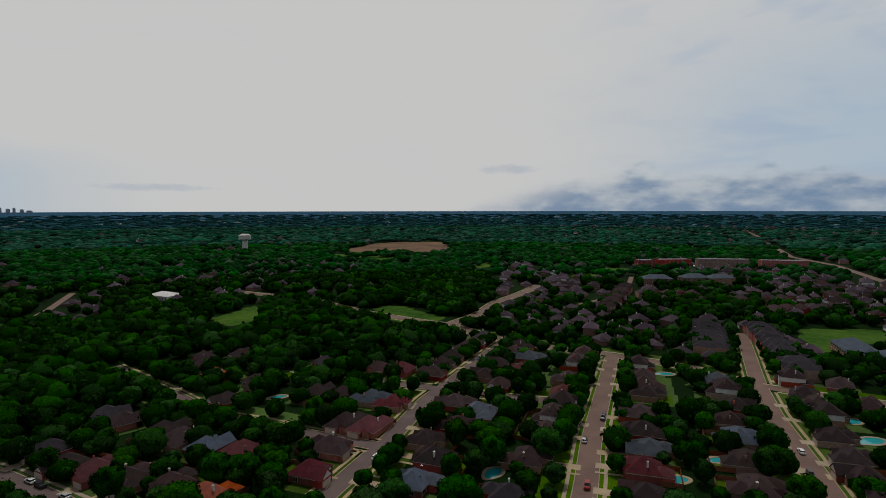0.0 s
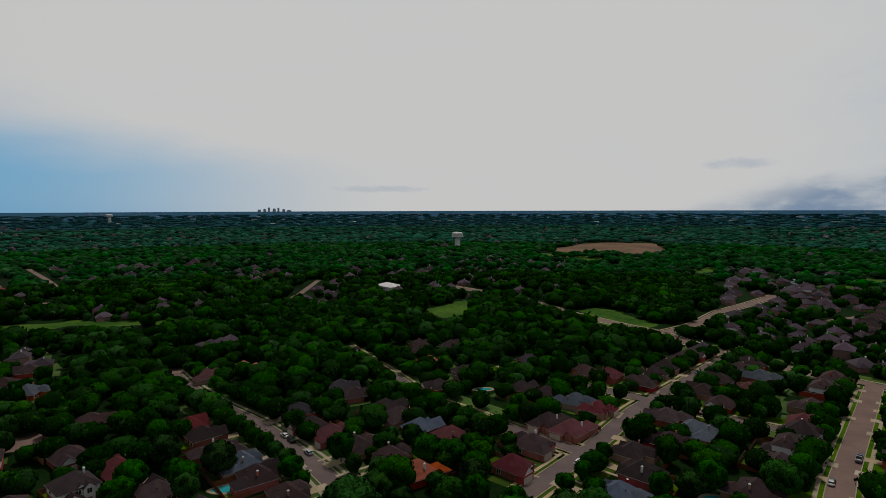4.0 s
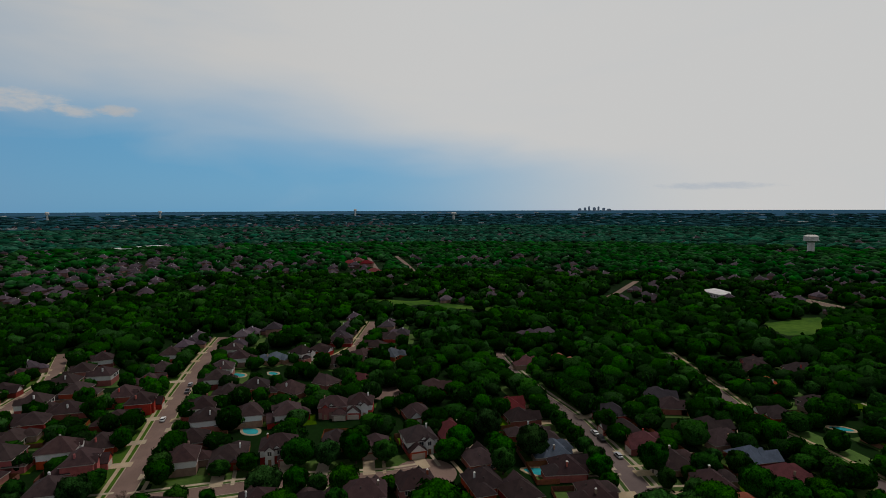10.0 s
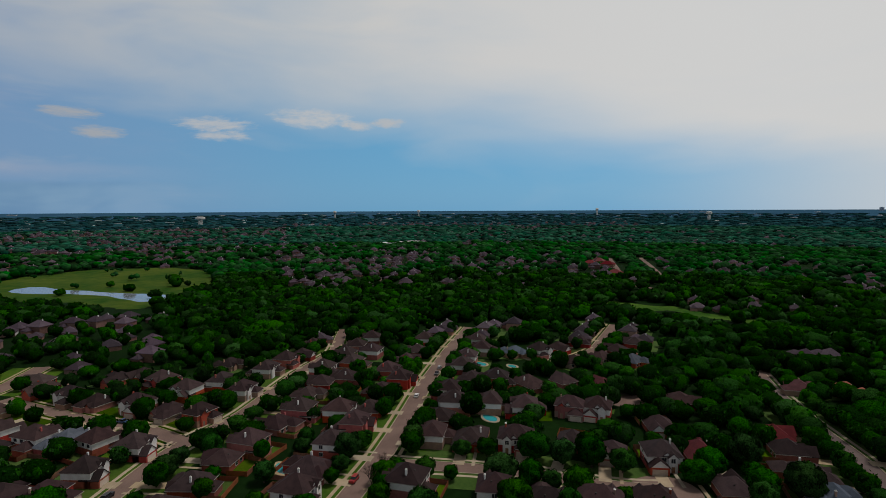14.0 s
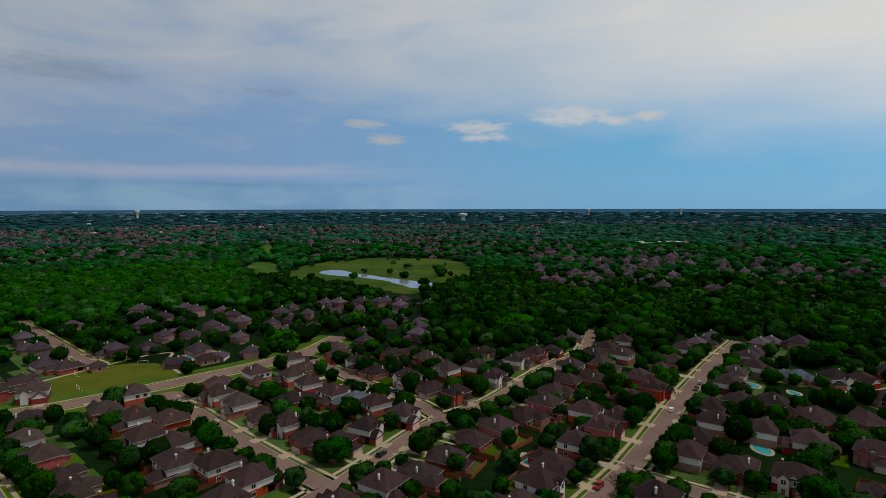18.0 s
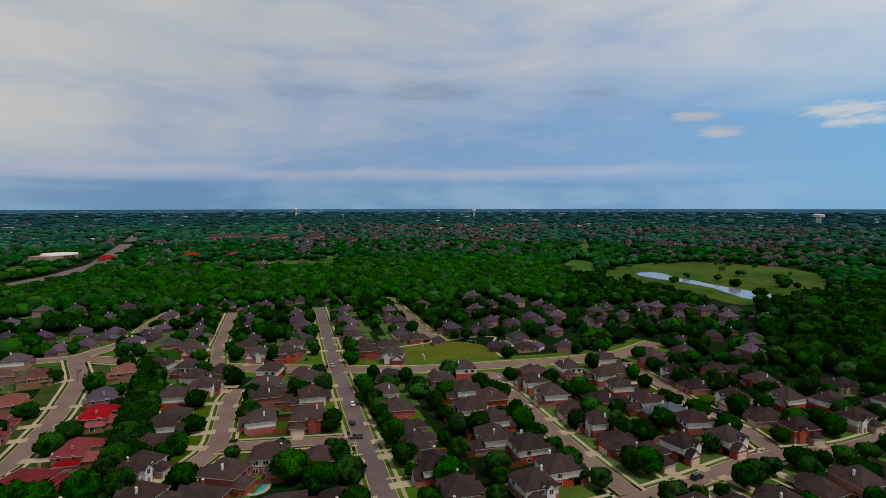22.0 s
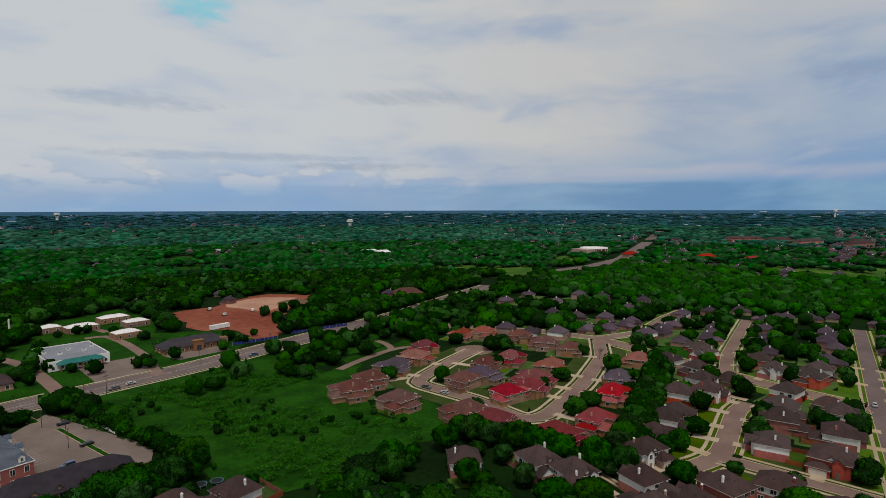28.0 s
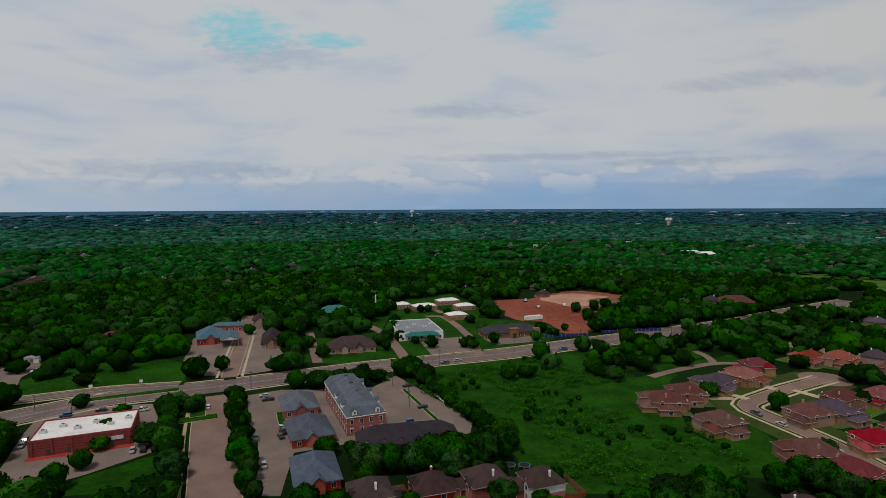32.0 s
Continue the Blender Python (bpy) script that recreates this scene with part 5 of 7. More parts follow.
for a0, a1, r0, r1, sp, share in TOWNS:
    r = r0
    while r < r1:
        n = max(1, int(radians(a1 - a0) * r / sp))
        for j in range(n):
            a = radians(a0 + (a1 - a0) * (j + frng.uniform(0.25, 0.75)) / n)
            rr = r + frng.uniform(-0.2, 0.2) * sp
            x, y = -math.sin(a) * rr, math.cos(a) * rr
            cluster = noise.noise(Vector((x * 0.006, y * 0.006, 5.0))) * 1.1 + noise.noise(Vector((x * 0.02, y * 0.02, 9.0))) * 0.5
            if frng.random() > share * min(1.0, max(0.12, 0.72 + cluster)):
                continue
            if in_clear(x, y) or (len(TAKEN) and np.hypot(TAKEN[:, 0] - x, TAKEN[:, 1] - y).min() < 16):
                continue
            if nearest_street(x, y)[0] < 8:
                continue
            FARHOUSES.append((x, y, frng.choice((20, 65, 110, 155)) + frng.uniform(-8, 8), frng.uniform(0.72, 0.98) * (1 + rr / 6000)))
        r += sp * 1.15
FARHOUSES += OUTER
walls, roofs, stacks = Build(), Build(), Build()
for x, y, turn, s in FARHOUSES:
    z = land(math.hypot(x, y))
    b, c = Build(), Build()
    hh = frng.choice((2.9, 2.9, 5.4))
    b.box(-6, 6, -5, 5, -0.5, hh, 0, False)
    c.hip(-6, 6, -5, 5, hh, 0.7, 0.5)
    if s < 1.5:
        b.box(-6, -0.5, -9, -4, -0.5, 2.8, 0, False)
        c.hip(-6, -0.5, -9, -2, 2.8, 0.7, 0.4)
    e = Build()
    if frng.random() < 0.7:
        e.box(1.6, 2.2, 0.6, 1.2, hh, hh + 4.3, 0, False)
    if frng.random() < 0.45:
        e.box(-5.5, 5.5, 4.9, 5.06, hh - 2.6, hh - 0.3, 0, False)
    m = pose(x, y, z, 0, 0, turn) @ Matrix.Diagonal((s, s, s, 1))
    for src, dst in ((b, walls), (c, roofs), (e, stacks)):
        i = len(dst.v)
        dst.v += [tuple(m @ Vector(p)) for p in src.v]
        dst.f += [tuple(q + i for q in g) for g in src.f]
        dst.k += src.k
fw = part("far_house_walls", walls, FARWALL)
tagged(fw, "brick walls of hundreds of distant suburban houses", "houses", kind="stuff")
tagged(part("far_house_chimneys", stacks, SIDING), "white chimneys and siding of distant suburban houses", "houses", kind="stuff")
fr = part("far_house_roofs", roofs, FARROOF)
tagged(fr, "brown hipped roofs of hundreds of distant suburban houses", "houses", kind="stuff")
FH = np.array([(x, y) for x, y, t, s in FARHOUSES])
ALLH = np.concatenate([TAKEN, FH])
# tree-free circles; two near (-280, 520) only open the camera's view to the hall
BUILDINGS = [(190, -105, 20), (240, -82, 22), (180, -170, 26), (205, -155, 15), (178, -134, 14), (142, -114, 14), (138, -152, 15), (355, -200, 28), (376, -241, 10), (318, -220, 16), (258, -235, 15), (268, -300, 32),
             (204, -332, 18), (330, -372, 12), (300, -385, 30), (212, -386, 8), (378, -313, 16), (-272, -217, 14), (-299, 560, 22), (-284, 528, 17), (-274, 508, 14), (-250, -205, 22), (473, -132, 8), (448, -124, 8), (408, -155, 8), (383, -101, 5), (688, -155, 12), (725, -178, 12), (762, -200, 12), (798, -222, 12), (835, -245, 12), (830, -164, 12), (865, -188, 12), (900, -211, 12), (935, -234, 12), (970, -258, 12), (104, -545, 24), (350, -298, 17)]
BLD = np.array(BUILDINGS, dtype=float)

POOLS = ((13, 184, 60, 8, 5), (7, 171, 60, 7, 4.5), (73, 181, 10, 9, 5), (113, 301, 0, 10, 5), (168, 234, 30, 8, 5), (161, 214, 20, 11, 6), (94, 196, 10, 7, 4), (-131, 132, 40, 8, 5), (-107, 186, 20, 6, 4),
                         (-266, 168, 20, 9, 5), (-192, -20, 30, 9, 5.5), (-304, 79, 20, 8, 5), (-296, 95, 20, 6, 4), (-223, 62, 20, 8, 5), (-74, -164, 30, 7, 4.5), (-61, -161, 20, 6, 4), (-73, -154, 150, 8, 4), (-86, 258, 30, 8, 4), (-108, 248, 20, 9, 4))
POOL_AT = np.array([(q[0], q[1]) for q in POOLS], dtype=float)
trng = np.random.RandomState(11)
near, mid = [], []
r = 100.0
while r < 4200:
    sp = 10.2 if r < 340 else 11.0 if r < 560 else 12.5 if r < 750 else 17.0 if r < 1000 else r / 52.0 if r < 2450 else r / 42.0
    n = int(2 * math.pi * r / sp)
    for j in range(n):
        a = 2 * math.pi * (j + trng.uniform(-0.4, 0.4)) / n
        rr = r + trng.uniform(-0.4, 0.4) * sp
        deg = math.degrees(a)
        x, y = -math.sin(a) * rr, math.cos(a) * rr
        if 268 < deg % 360 < 312 and rr > 150 and trng.rand() < 0.5:
            continue
        if (np.hypot(BLD[:, 0] - x, BLD[:, 1] - y) - BLD[:, 2]).min() < 0:
            continue
        clumped = rr > 560 and noise.noise(Vector((x * 0.011, y * 0.011, 4.0))) > 0.12 and not inside(CLEAR["lake"], x, y) and not inside(CLEAR["golf"], x, y) and not inside(CLEAR["dirt2"], x, y)
        if not clumped and in_clear(x, y):
            continue
        gap = nearest_street(x, y)[0] if rr < 2300 else 99
        if gap < (3.6 if rr < 560 else 9.0) or (560 < rr < 2300 and nearest_street(x * 1.085, y * 1.085)[0] < 3.0):
            continue
        # trees that would hide clearings or roads from the camera are left out
        if rr > 330 and not clumped and (in_clear(x * 1.05, y * 1.05) or in_clear(x * 1.09, y * 1.09)):
            continue
        if 330 < rr < 2300 and nearest_street(x * 1.045, y * 1.045)[0] < 0.5:
            continue
        dh = np.hypot(ALLH[:, 0] - x, ALLH[:, 1] - y).min()
        old = y > 130 and x < 40 and x > -260
        if rr < 560:
            if dh < 6.9:
                continue
            if dh < 24:
                if trng.rand() > (0.9 if old else 0.10 if (x > -75 and y < -215) else 0.45 if y < -120 else 0.72):
                    continue
                size = trng.uniform(0.7, 1.15) * (1.12 if old else 1.0)
            else:
                if trng.rand() > 0.95:
                    continue
                size = trng.uniform(0.9, 1.35) * sp / 8.6
        else:
            size = trng.uniform(0.8, 1.3) * (sp if rr < 2450 else sp * 0.7) / 8.6
            if dh < 9 or (dh < 26 and trng.rand() > 0.45):
                continue
            if dh < 60:
                size = min(size, max(0.6, (dh - 5) / 6.5))
        near.append((rr, x, y, size, trng.randint(0, 1000), dh))
    r += sp
# trees along the kerbs
VERGE_TREES = [(143, -318), (120, -281), (119, -300), (106, -276), (118, -325), (115, -343), (112, -362), (100, -346), (128, -299), (113, -276), (112, -296), (108, -307), (104, -326), (101, -364), (100, -385), (94, -401), (89, -419), (82, -432), (154, -287), (140, -272), (144, -252), (148, -242), (194, -222), (181, -214), (170, -210), (158, -203)]
HEDGE = [(-88, -333), (-64, -263), (-48, -218), (-39, -196), (-30, -183), (-10, -198), (5, -204), (17, -209)]
planted = []
for key, (w, kind, line) in LINES.items():
    if key in ("V", "VN", "W", "X", "FAR1", "FAR2") or key.startswith("RD") or key == "ROADFAR":
        continue
    fine = resample(STREETS[key][2], 9.0)
    for i in range(1, len(fine) - 1):
        d = (fine[i + 1] - fine[i - 1]).normalized()
        for sgn in (-1, 1):
            leafy_side = key in ("A", "B", "C", "S4")
            if trng.rand() > (0.92 if leafy_side else 0.12 if key == "Q" else 0.3 if key == "L" else 0.55 if key in ("M", "P", "P3", "N", "Kk") else 0.72):
                continue
            p = fine[i] + Vector((-d.y, d.x, 0)) * sgn * (w / 2 + (trng.uniform(4.4, 6.4) if leafy_side else trng.uniform(5.2, 7.6))) + d * trng.uniform(-2, 2)
            if nearest_street(p.x, p.y)[0] < 3.2 or in_clear(p.x, p.y) or np.hypot(TAKEN[:, 0] - p.x, TAKEN[:, 1] - p.y).min() < 6.4:
                continue
            planted.append((math.hypot(p.x, p.y), p.x, p.y, trng.uniform(0.7, 1.15) * (1.05 if leafy_side else 1.0), trng.randint(0, 1000), 10.0))
for p in resample(HEDGE, 5.0):
    planted.append((p.length, p.x + trng.uniform(-1, 1), p.y + trng.uniform(-1, 1), trng.uniform(1.0, 1.2), trng.randint(0, 1000), 10.0))
for p in resample(HEDGE, 6.5):
    planted.append((p.length, p.x - 4.5, p.y + trng.uniform(2, 4), trng.uniform(0.8, 1.0), trng.randint(0, 1000), 10.0))
for x, y, k in [(trng.uniform(-900, -420), trng.uniform(-420, -120), q) for q in range(150)]:
    if inside(CLEAR["golf"], x, y) and not inside(CLEAR["lake"], x, y) and noise.noise(Vector((x * 0.02, y * 0.02, 1.0))) > 0.22 and min(math.hypot(x - a, y - b) for a, b in CLEAR["lake"]) > 22:
        planted.append((math.hypot(x, y), x, y, trng.uniform(0.5, 1.0), k, 99))
for x, y in VERGE_TREES:
    planted.append((math.hypot(x, y), x, y, trng.uniform(0.9, 1.25), trng.randint(0, 1000), 10.0))
for x, y in ((202, -433), (194, -451), (190, -466), (172, -456), (154, -448), (136, -440), (125, -451), (157, -433), (168, -422), (180, -408), (148, -420), (163, -441)):
    planted.append((math.hypot(x, y), x, y, trng.uniform(0.9, 1.2), trng.randint(0, 1000), 99))
BELT_TREES = [(109, -353), (101, -367), (94, -382), (82, -387), (66, -371), (117, -321), (116, -300), (90, -427), (75, -420), (59, -415), (102, -320), (86, -324), (101, -342), (121, -355), (108, -416), (85, -366), (64, -395), (100, -302), (128, -353), (131, -316), (130, -130), (126, -133), (123, -136), (120, -139), (115, -142), (111, -147), (107, -151), (103, -156), (102, -163), (135, -128), (353, -112), (334, -113), (335, -141), (349, -153), (366, -149), (353, -126), (399, -106), (390, -98), (395, -118), (355, -166), (330, -163), (340, -94), (340, -99), (312, -104), (365, -89), (325, -126)]
for x, y in BELT_TREES:
    planted.append((math.hypot(x, y), x, y, trng.uniform(1.0, 1.4), trng.randint(0, 1000), 10.0))
LOT_TREES = [(233, -120), (225, -118), (237, -124), (233, -122), (229, -120), (346, -218), (298, -209), (272, -202), (259, -212), (283, -221), (208, -190), (209, -198), (211, -206), (280, -160), (276, -162), (253, -253), (240, -246), (251, -270), (310, -342), (304, -352), (301, -358), (278, -355), (247, -344), (221, -322), (196, -301), (200, -283), (236, -269), (222, -268), (206, -281), (209, -292), (205, -331), (179, -324), (188, -348), (176, -343), (178, -364), (330, -346), (332, -358), (356, -299), (336, -296), (328, -262), (335, -259)]
for x, y in LOT_TREES:
    planted.append((math.hypot(x, y), x, y, trng.uniform(0.6, 0.95), trng.randint(0, 1000), 10.0))
for a, b, step in (((239, -143), (146, -93), 7.0), ((240, -112), (164, -78), 8.0), ((190, -217), (104, -172), 6.0), ((112, -172), (152, -128), 9.0), ((280, -82), (266, -112), 11.0), ((246, -96), (200, -60), 14.0), ((290, -306), (250, -255), 6.0)):
    for p in resample([a, b], step):
        planted.append((p.length, p.x + trng.uniform(-1.5, 1.5), p.y + trng.uniform(-1.5, 1.5), trng.uniform(0.7, 1.0), trng.randint(0, 1000), 10.0))
PL = np.array([(t[1], t[2]) for t in planted])
near = [t for t in near if t[0] > 560 or np.hypot(PL[:, 0] - t[1], PL[:, 1] - t[2]).min() > 5.0] + planted
for x, y, k in ((-660, -230, 3), (-700, -300, 1), (-640, -290, 2), (-600, -185, 4), (-760, -260, 5), (-720, -200, 6), (-690, -190, 7), (-810, -300, 2)):
    near.append((math.hypot(x, y), x, y, 1.0 + 0.1 * k, k, 99))
near = [t for t in near if t[0] > 420 or min(np.hypot(POOL_AT[:, 0] - t[1] * f, POOL_AT[:, 1] - t[2] * f).min() for f in (1.0, 1.02, 1.04)) > 5.5]
# most crowns that hide a carriageway from the camera are removed
near = [t for t in near if t[0] > 340 or t[4] % 10 < 3 or (t[2] > 130 and t[1] < 20) or nearest_street(t[1] * 1.035, t[2] * 1.035)[0] > -1.0]
# and most that hide a roof from it
near = [t for t in near if t[0] > 420 or t[4] % 10 < 4 or np.hypot(TAKEN[:, 0] - t[1] * (1 + 9 / t[0]), TAKEN[:, 1] - t[2] * (1 + 9 / t[0])).min() > 5.0]
near.sort()
# the nearest three hundred stand as trees of their own, the rest as woods
own = [t for t in near if t[5] < 26][:296]
ids = set(id(t) for t in own)
for i, (rr, x, y, s, k, dh) in enumerate(own):
    m = pose(x, y, 0, 0, 0, k * 7.0) @ Matrix.Diagonal((s * 0.95, s * 0.95, s * (0.8 + 0.3 * (k % 7) / 7), 1))
    p = tree_protos[k % len(tree_protos)]
    if used[k % len(tree_protos)]:
        copy_thing(p, m)
    else:
        p.matrix_basis = m
        used[k % len(tree_protos)] = True


def scatter(items, crowns, name, label, mat, flat=1.0):
    V, F, n = [], [], 0
    for rr, x, y, s, k, dh in items:
        v, f = crowns[k % len(crowns)]
        a = k * 0.7
        c, q = math.cos(a), math.sin(a)
        w = v * np.array([5.6 * s, 5.6 * s, 7.4 * (min(s, 1.6) * 0.6 + 0.4) * flat * (0.75 + 0.06 * (k % 9))])
        p = np.stack([w[:, 0] * c - w[:, 1] * q + x, w[:, 0] * q + w[:, 1] * c + y, w[:, 2] + 0.6 * flat + land(rr)], 1)
        V.append(p)
        F.append(f + n)
        n += len(v)
    ob = new(name, big_mesh(name, np.concatenate(V), np.concatenate(F), [mat], smooth=True))
    return tagged(ob, label, "trees", kind="stuff")


rest = [t for t in near if id(t) not in ids]
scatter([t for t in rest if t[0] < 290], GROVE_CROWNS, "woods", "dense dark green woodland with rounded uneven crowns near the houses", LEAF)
def lowland(t):
    """The sector of wood behind the southern streets that takes the lighter leaf colour."""
    return 505 < t[0] < 900 and 124 < math.degrees(math.atan2(-t[1], t[2])) % 360 < 176


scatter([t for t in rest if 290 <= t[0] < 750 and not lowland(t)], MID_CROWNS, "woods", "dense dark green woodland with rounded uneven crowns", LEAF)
scatter([t for t in rest if lowland(t)], MID_CROWNS, "woods", "bright green lowland woodland behind the houses", LEAF_LIGHT)
# beyond 750 m the leaf colours hold the painted haze
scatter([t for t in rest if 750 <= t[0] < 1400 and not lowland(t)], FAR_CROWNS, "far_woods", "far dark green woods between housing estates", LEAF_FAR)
scatter([t for t in rest if 1400 <= t[0] < 2450], FAR_CROWNS, "far_woods", "distant woods and tree belts, tinted blue-green with haze", LEAF_HAZE)
scatter([t for t in rest if t[0] >= 2450], FAR_CROWNS, "far_woods", "woods along the horizon, tinted blue-green with haze", LEAF_HORIZON_HAZE, 0.6)
bushes = []
while len(bushes) < 760:
    x, y = trng.uniform(25, 190), trng.uniform(-300, -155)
    if inside(CLEAR["vacant_field"], x, y) and noise.noise(Vector((x * 0.035, y * 0.035, 3.0))) > -0.2 + 0.5 * trng.rand():
        bushes.append((math.hypot(x, y), x, y, trng.choice((0.16, 0.22, 0.3, 0.38, 0.48)) * trng.uniform(0.8, 1.2), trng.randint(0, 1000), 0))
scatter(bushes, TUFTS, "bushes", "scattered bright green bushes and saplings in the field", BUSH, 0.45)
shrubs = []
while len(shrubs) < 70:
    x, y = trng.uniform(25, 190), trng.uniform(-300, -155)
    if inside(CLEAR["vacant_field"], x, y) and noise.noise(Vector((x * 0.03, y * 0.03, 11.0))) > 0.05:
        shrubs.append((math.hypot(x, y), x, y, trng.uniform(0.18, 0.42), trng.randint(0, 1000), 0))
scatter(shrubs, GROVE_CROWNS, "shrubs", "dark green shrubs in the overgrown field", LEAF, 0.5)
# ---- vehicles ----
CAR_PAINTS = [material("car_paint_%s" % n, c, tuple(v * 0.8 for v in c), 0.3, 0.5, 3.0, spec=0.5) for n, c in
              (("white", (0.72, 0.72, 0.72)), ("black", (0.02, 0.02, 0.024)), ("silver", (0.36, 0.37, 0.39)), ("blue", (0.04, 0.10, 0.22)), ("red", (0.30, 0.02, 0.02)), ("grey", (0.10, 0.10, 0.11)))]
CAR_WORDS = ["white", "black", "silver", "blue", "red", "dark grey"]
car_protos = {}


def make_car(paint, tall):
    name = "pickup_truck" if tall == 2 else "car"
    root = thing(name, "%s %s standing on the concrete" % (CAR_WORDS[paint], ("saloon car", "sport utility car", "pickup truck")[tall]), "car", "parked cars")
    L, W, h, roof = ((4.7, 1.85, 0.95, 1.45), (4.8, 1.95, 1.1, 1.78), (5.6, 2.0, 1.1, 1.85))[tall]
    bm = bmesh.new()
    bmesh.ops.create_cube(bm, size=1.0, matrix=Matrix.Translation((0, 0, 0.28 + (h - 0.28) / 2)) @ Matrix.Diagonal((L, W, h - 0.28, 1)))
    bmesh.ops.bevel(bm, geom=[e for e in bm.edges], offset=0.16, segments=2, affect="EDGES")
    me = bpy.data.meshes.new("body")
    bm.to_mesh(me)
    bm.free()
    me.materials.append(CAR_PAINTS[paint])
    part("body", me, None, root)
    x0, x1 = ((-1.9, 1.1), (-2.3, 1.2), (-0.6, 1.3))[tall]
    i = 0.35
    b = Build()
    v = [(x0, -W / 2 + 0.08, h - 0.02), (x1, -W / 2 + 0.08, h - 0.02), (x1, W / 2 - 0.08, h - 0.02), (x0, W / 2 - 0.08, h - 0.02), (x0 + i, -W / 2 + 0.25, roof - 0.06), (x1 - 0.75, -W / 2 + 0.25, roof - 0.06), (x1 - 0.75, W / 2 - 0.25, roof - 0.06), (x0 + i, W / 2 - 0.25, roof - 0.06)]
    b.v += v
    b.f += [(0, 1, 5, 4), (1, 2, 6, 5), (2, 3, 7, 6), (3, 0, 4, 7)]
    b.k += [0] * 4
    part("window_glass", b, CARGLASS, root)
    part("roof", Build().box(x0 + i - 0.05, x1 - 0.7, -W / 2 + 0.22, W / 2 - 0.22, roof - 0.06, roof), CAR_PAINTS[paint], root)
    if tall == 2:
        part("cargo_bed", Build().box(-2.6, -0.75, -0.8, 0.8, h - 0.01, h + 0.03), RUBBER, root)
    for sx in (-L / 2 + 0.85, L / 2 - 0.9):
        for sy in (-W / 2 + 0.08, W / 2 - 0.08):
            wheel = Build().cyl(0, 0, -0.12, 0.12, 0.34, 0.34, 12)
            wheel.f.append(tuple(range(11, -1, -1)))
            wheel.k.append(0)
            w = part("wheel", wheel, RUBBER, root)
            w.matrix_basis = Matrix.Translation((sx, sy, 0.34)) @ Matrix.Rotation(math.pi / 2, 4, "X")
    return root


def car(x, y, turn, paint, tall=0, z=0.2):
    key, m = (paint, tall), pose(x, y, z, 0, 0, turn)
    if key in car_protos:
        return copy_thing(car_protos[key], m)
    car_protos[key] = make_car(paint, tall)
    car_protos[key].matrix_basis = m
    return car_protos[key]


crng = random.Random(3)
ON_STREET = [(-137, -206), (-125, -188), (-163, -265), (-118, -175), (-2, 271), (8, 256), (13, 257), (14, 328), (-138, 178), (-133, 174), (-122, 164), (65, 234), (50, 211), (43, 175), (50, 212), (65, 236), (128, 203), (116, 186),
             (-300, 54), (-288, 54), (-256, 35), (-179, 2), (-251, -100), (-251, -89), (-240, -84), (-182, -72), (190, -254), (192, -245), (-16, 190), (-170, 62), (226, -166), (150, -312), (232, -126), (-322, 200), (33, -255), (46, -258)]
for i, (x, y) in enumerate(ON_STREET):
    gap, foot, along = nearest_street(x, y)
    w = float(SEG_W[int(np.argmin(np.hypot(*(SEG_A - foot).T)))])
    side = np.array([x, y]) - foot
    if np.linalg.norm(side) > w - 1.2:
        side = side / np.linalg.norm(side) * (w - 1.2)
        x, y = foot + side
    car(x, y, math.degrees(math.atan2(along[1], along[0])) + (180 if i % 2 else 0), (0, 1, 2, 5, 0, 4, 1, 3)[i % 8], (0, 1, 0, 2)[i % 4], 0.09)
IN_LOTS = [(182, -202, 60), (168, -205, 150), (161, -200, 150), (155, -197, 150), (157, -185, 60), (203, -203, 60), (186, -132, 160), (182, -130, 160), (179, -127, 160), (185, -120, 150), (163, -109, 150), (251, -106, 65), (265, -95, 65), (270, -83, 65),
           (211, -86, 150), (209, -89, 150), (207, -92, 150), (252, -64, 150), (248, -62, 150), (358, -96, 60), (362, -100, 60), (150, -168, 60), (225, -150, 60), (219, -148, 60)]
for i, (x, y, turn) in enumerate(IN_LOTS):
    car(x, y, turn, (1, 5, 2, 0, 1, 3, 2, 1)[i % 8], (0, 1, 0, 2)[i % 4], 0.10 if not (350 < x) else 0.03)

# ---- pools ----
def pool(x, y, turn, L, W, deck=1.2):
    root = thing("swimming_pool", "turquoise garden swimming pool with a pale stone rim", "pool", "garden pools", (x, y, 0.0), turn)
    rim, water = Build(), Build()
    n = 22
    def outline(gr):
        return [((L / 2 + gr) * math.cos(a) * (1 + 0.14 * math.cos(2 * a + 0.6)), (W / 2 + gr) * math.sin(a) * (1 + 0.18 * math.cos(a))) for a in (2 * math.pi * j / n for j in range(n))]
    a, b = outline(0), outline(deck)
    for j in range(n):
        k = (j + 1) % n
        rim.poly([(*a[j], 0.18), (*b[j], 0.18), (*b[k], 0.18), (*a[k], 0.18)])
        rim.poly([(*b[j], 0.18), (*b[j], -0.05), (*b[k], -0.05), (*b[k], 0.18)])
        rim.poly([(*a[k], 0.18), (*a[k], 0.05), (*a[j], 0.05), (*a[j], 0.18)])
    water.poly([(*p, 0.08) for p in a])
    part("pool_rim", rim, WALKS, root)
    part("water_surface", water, POOLWATER, root)


for x, y, turn, L, W in POOLS:
    pool(x, y, turn, L, W)

# ---- back garden fences ----
fence_protos = {}


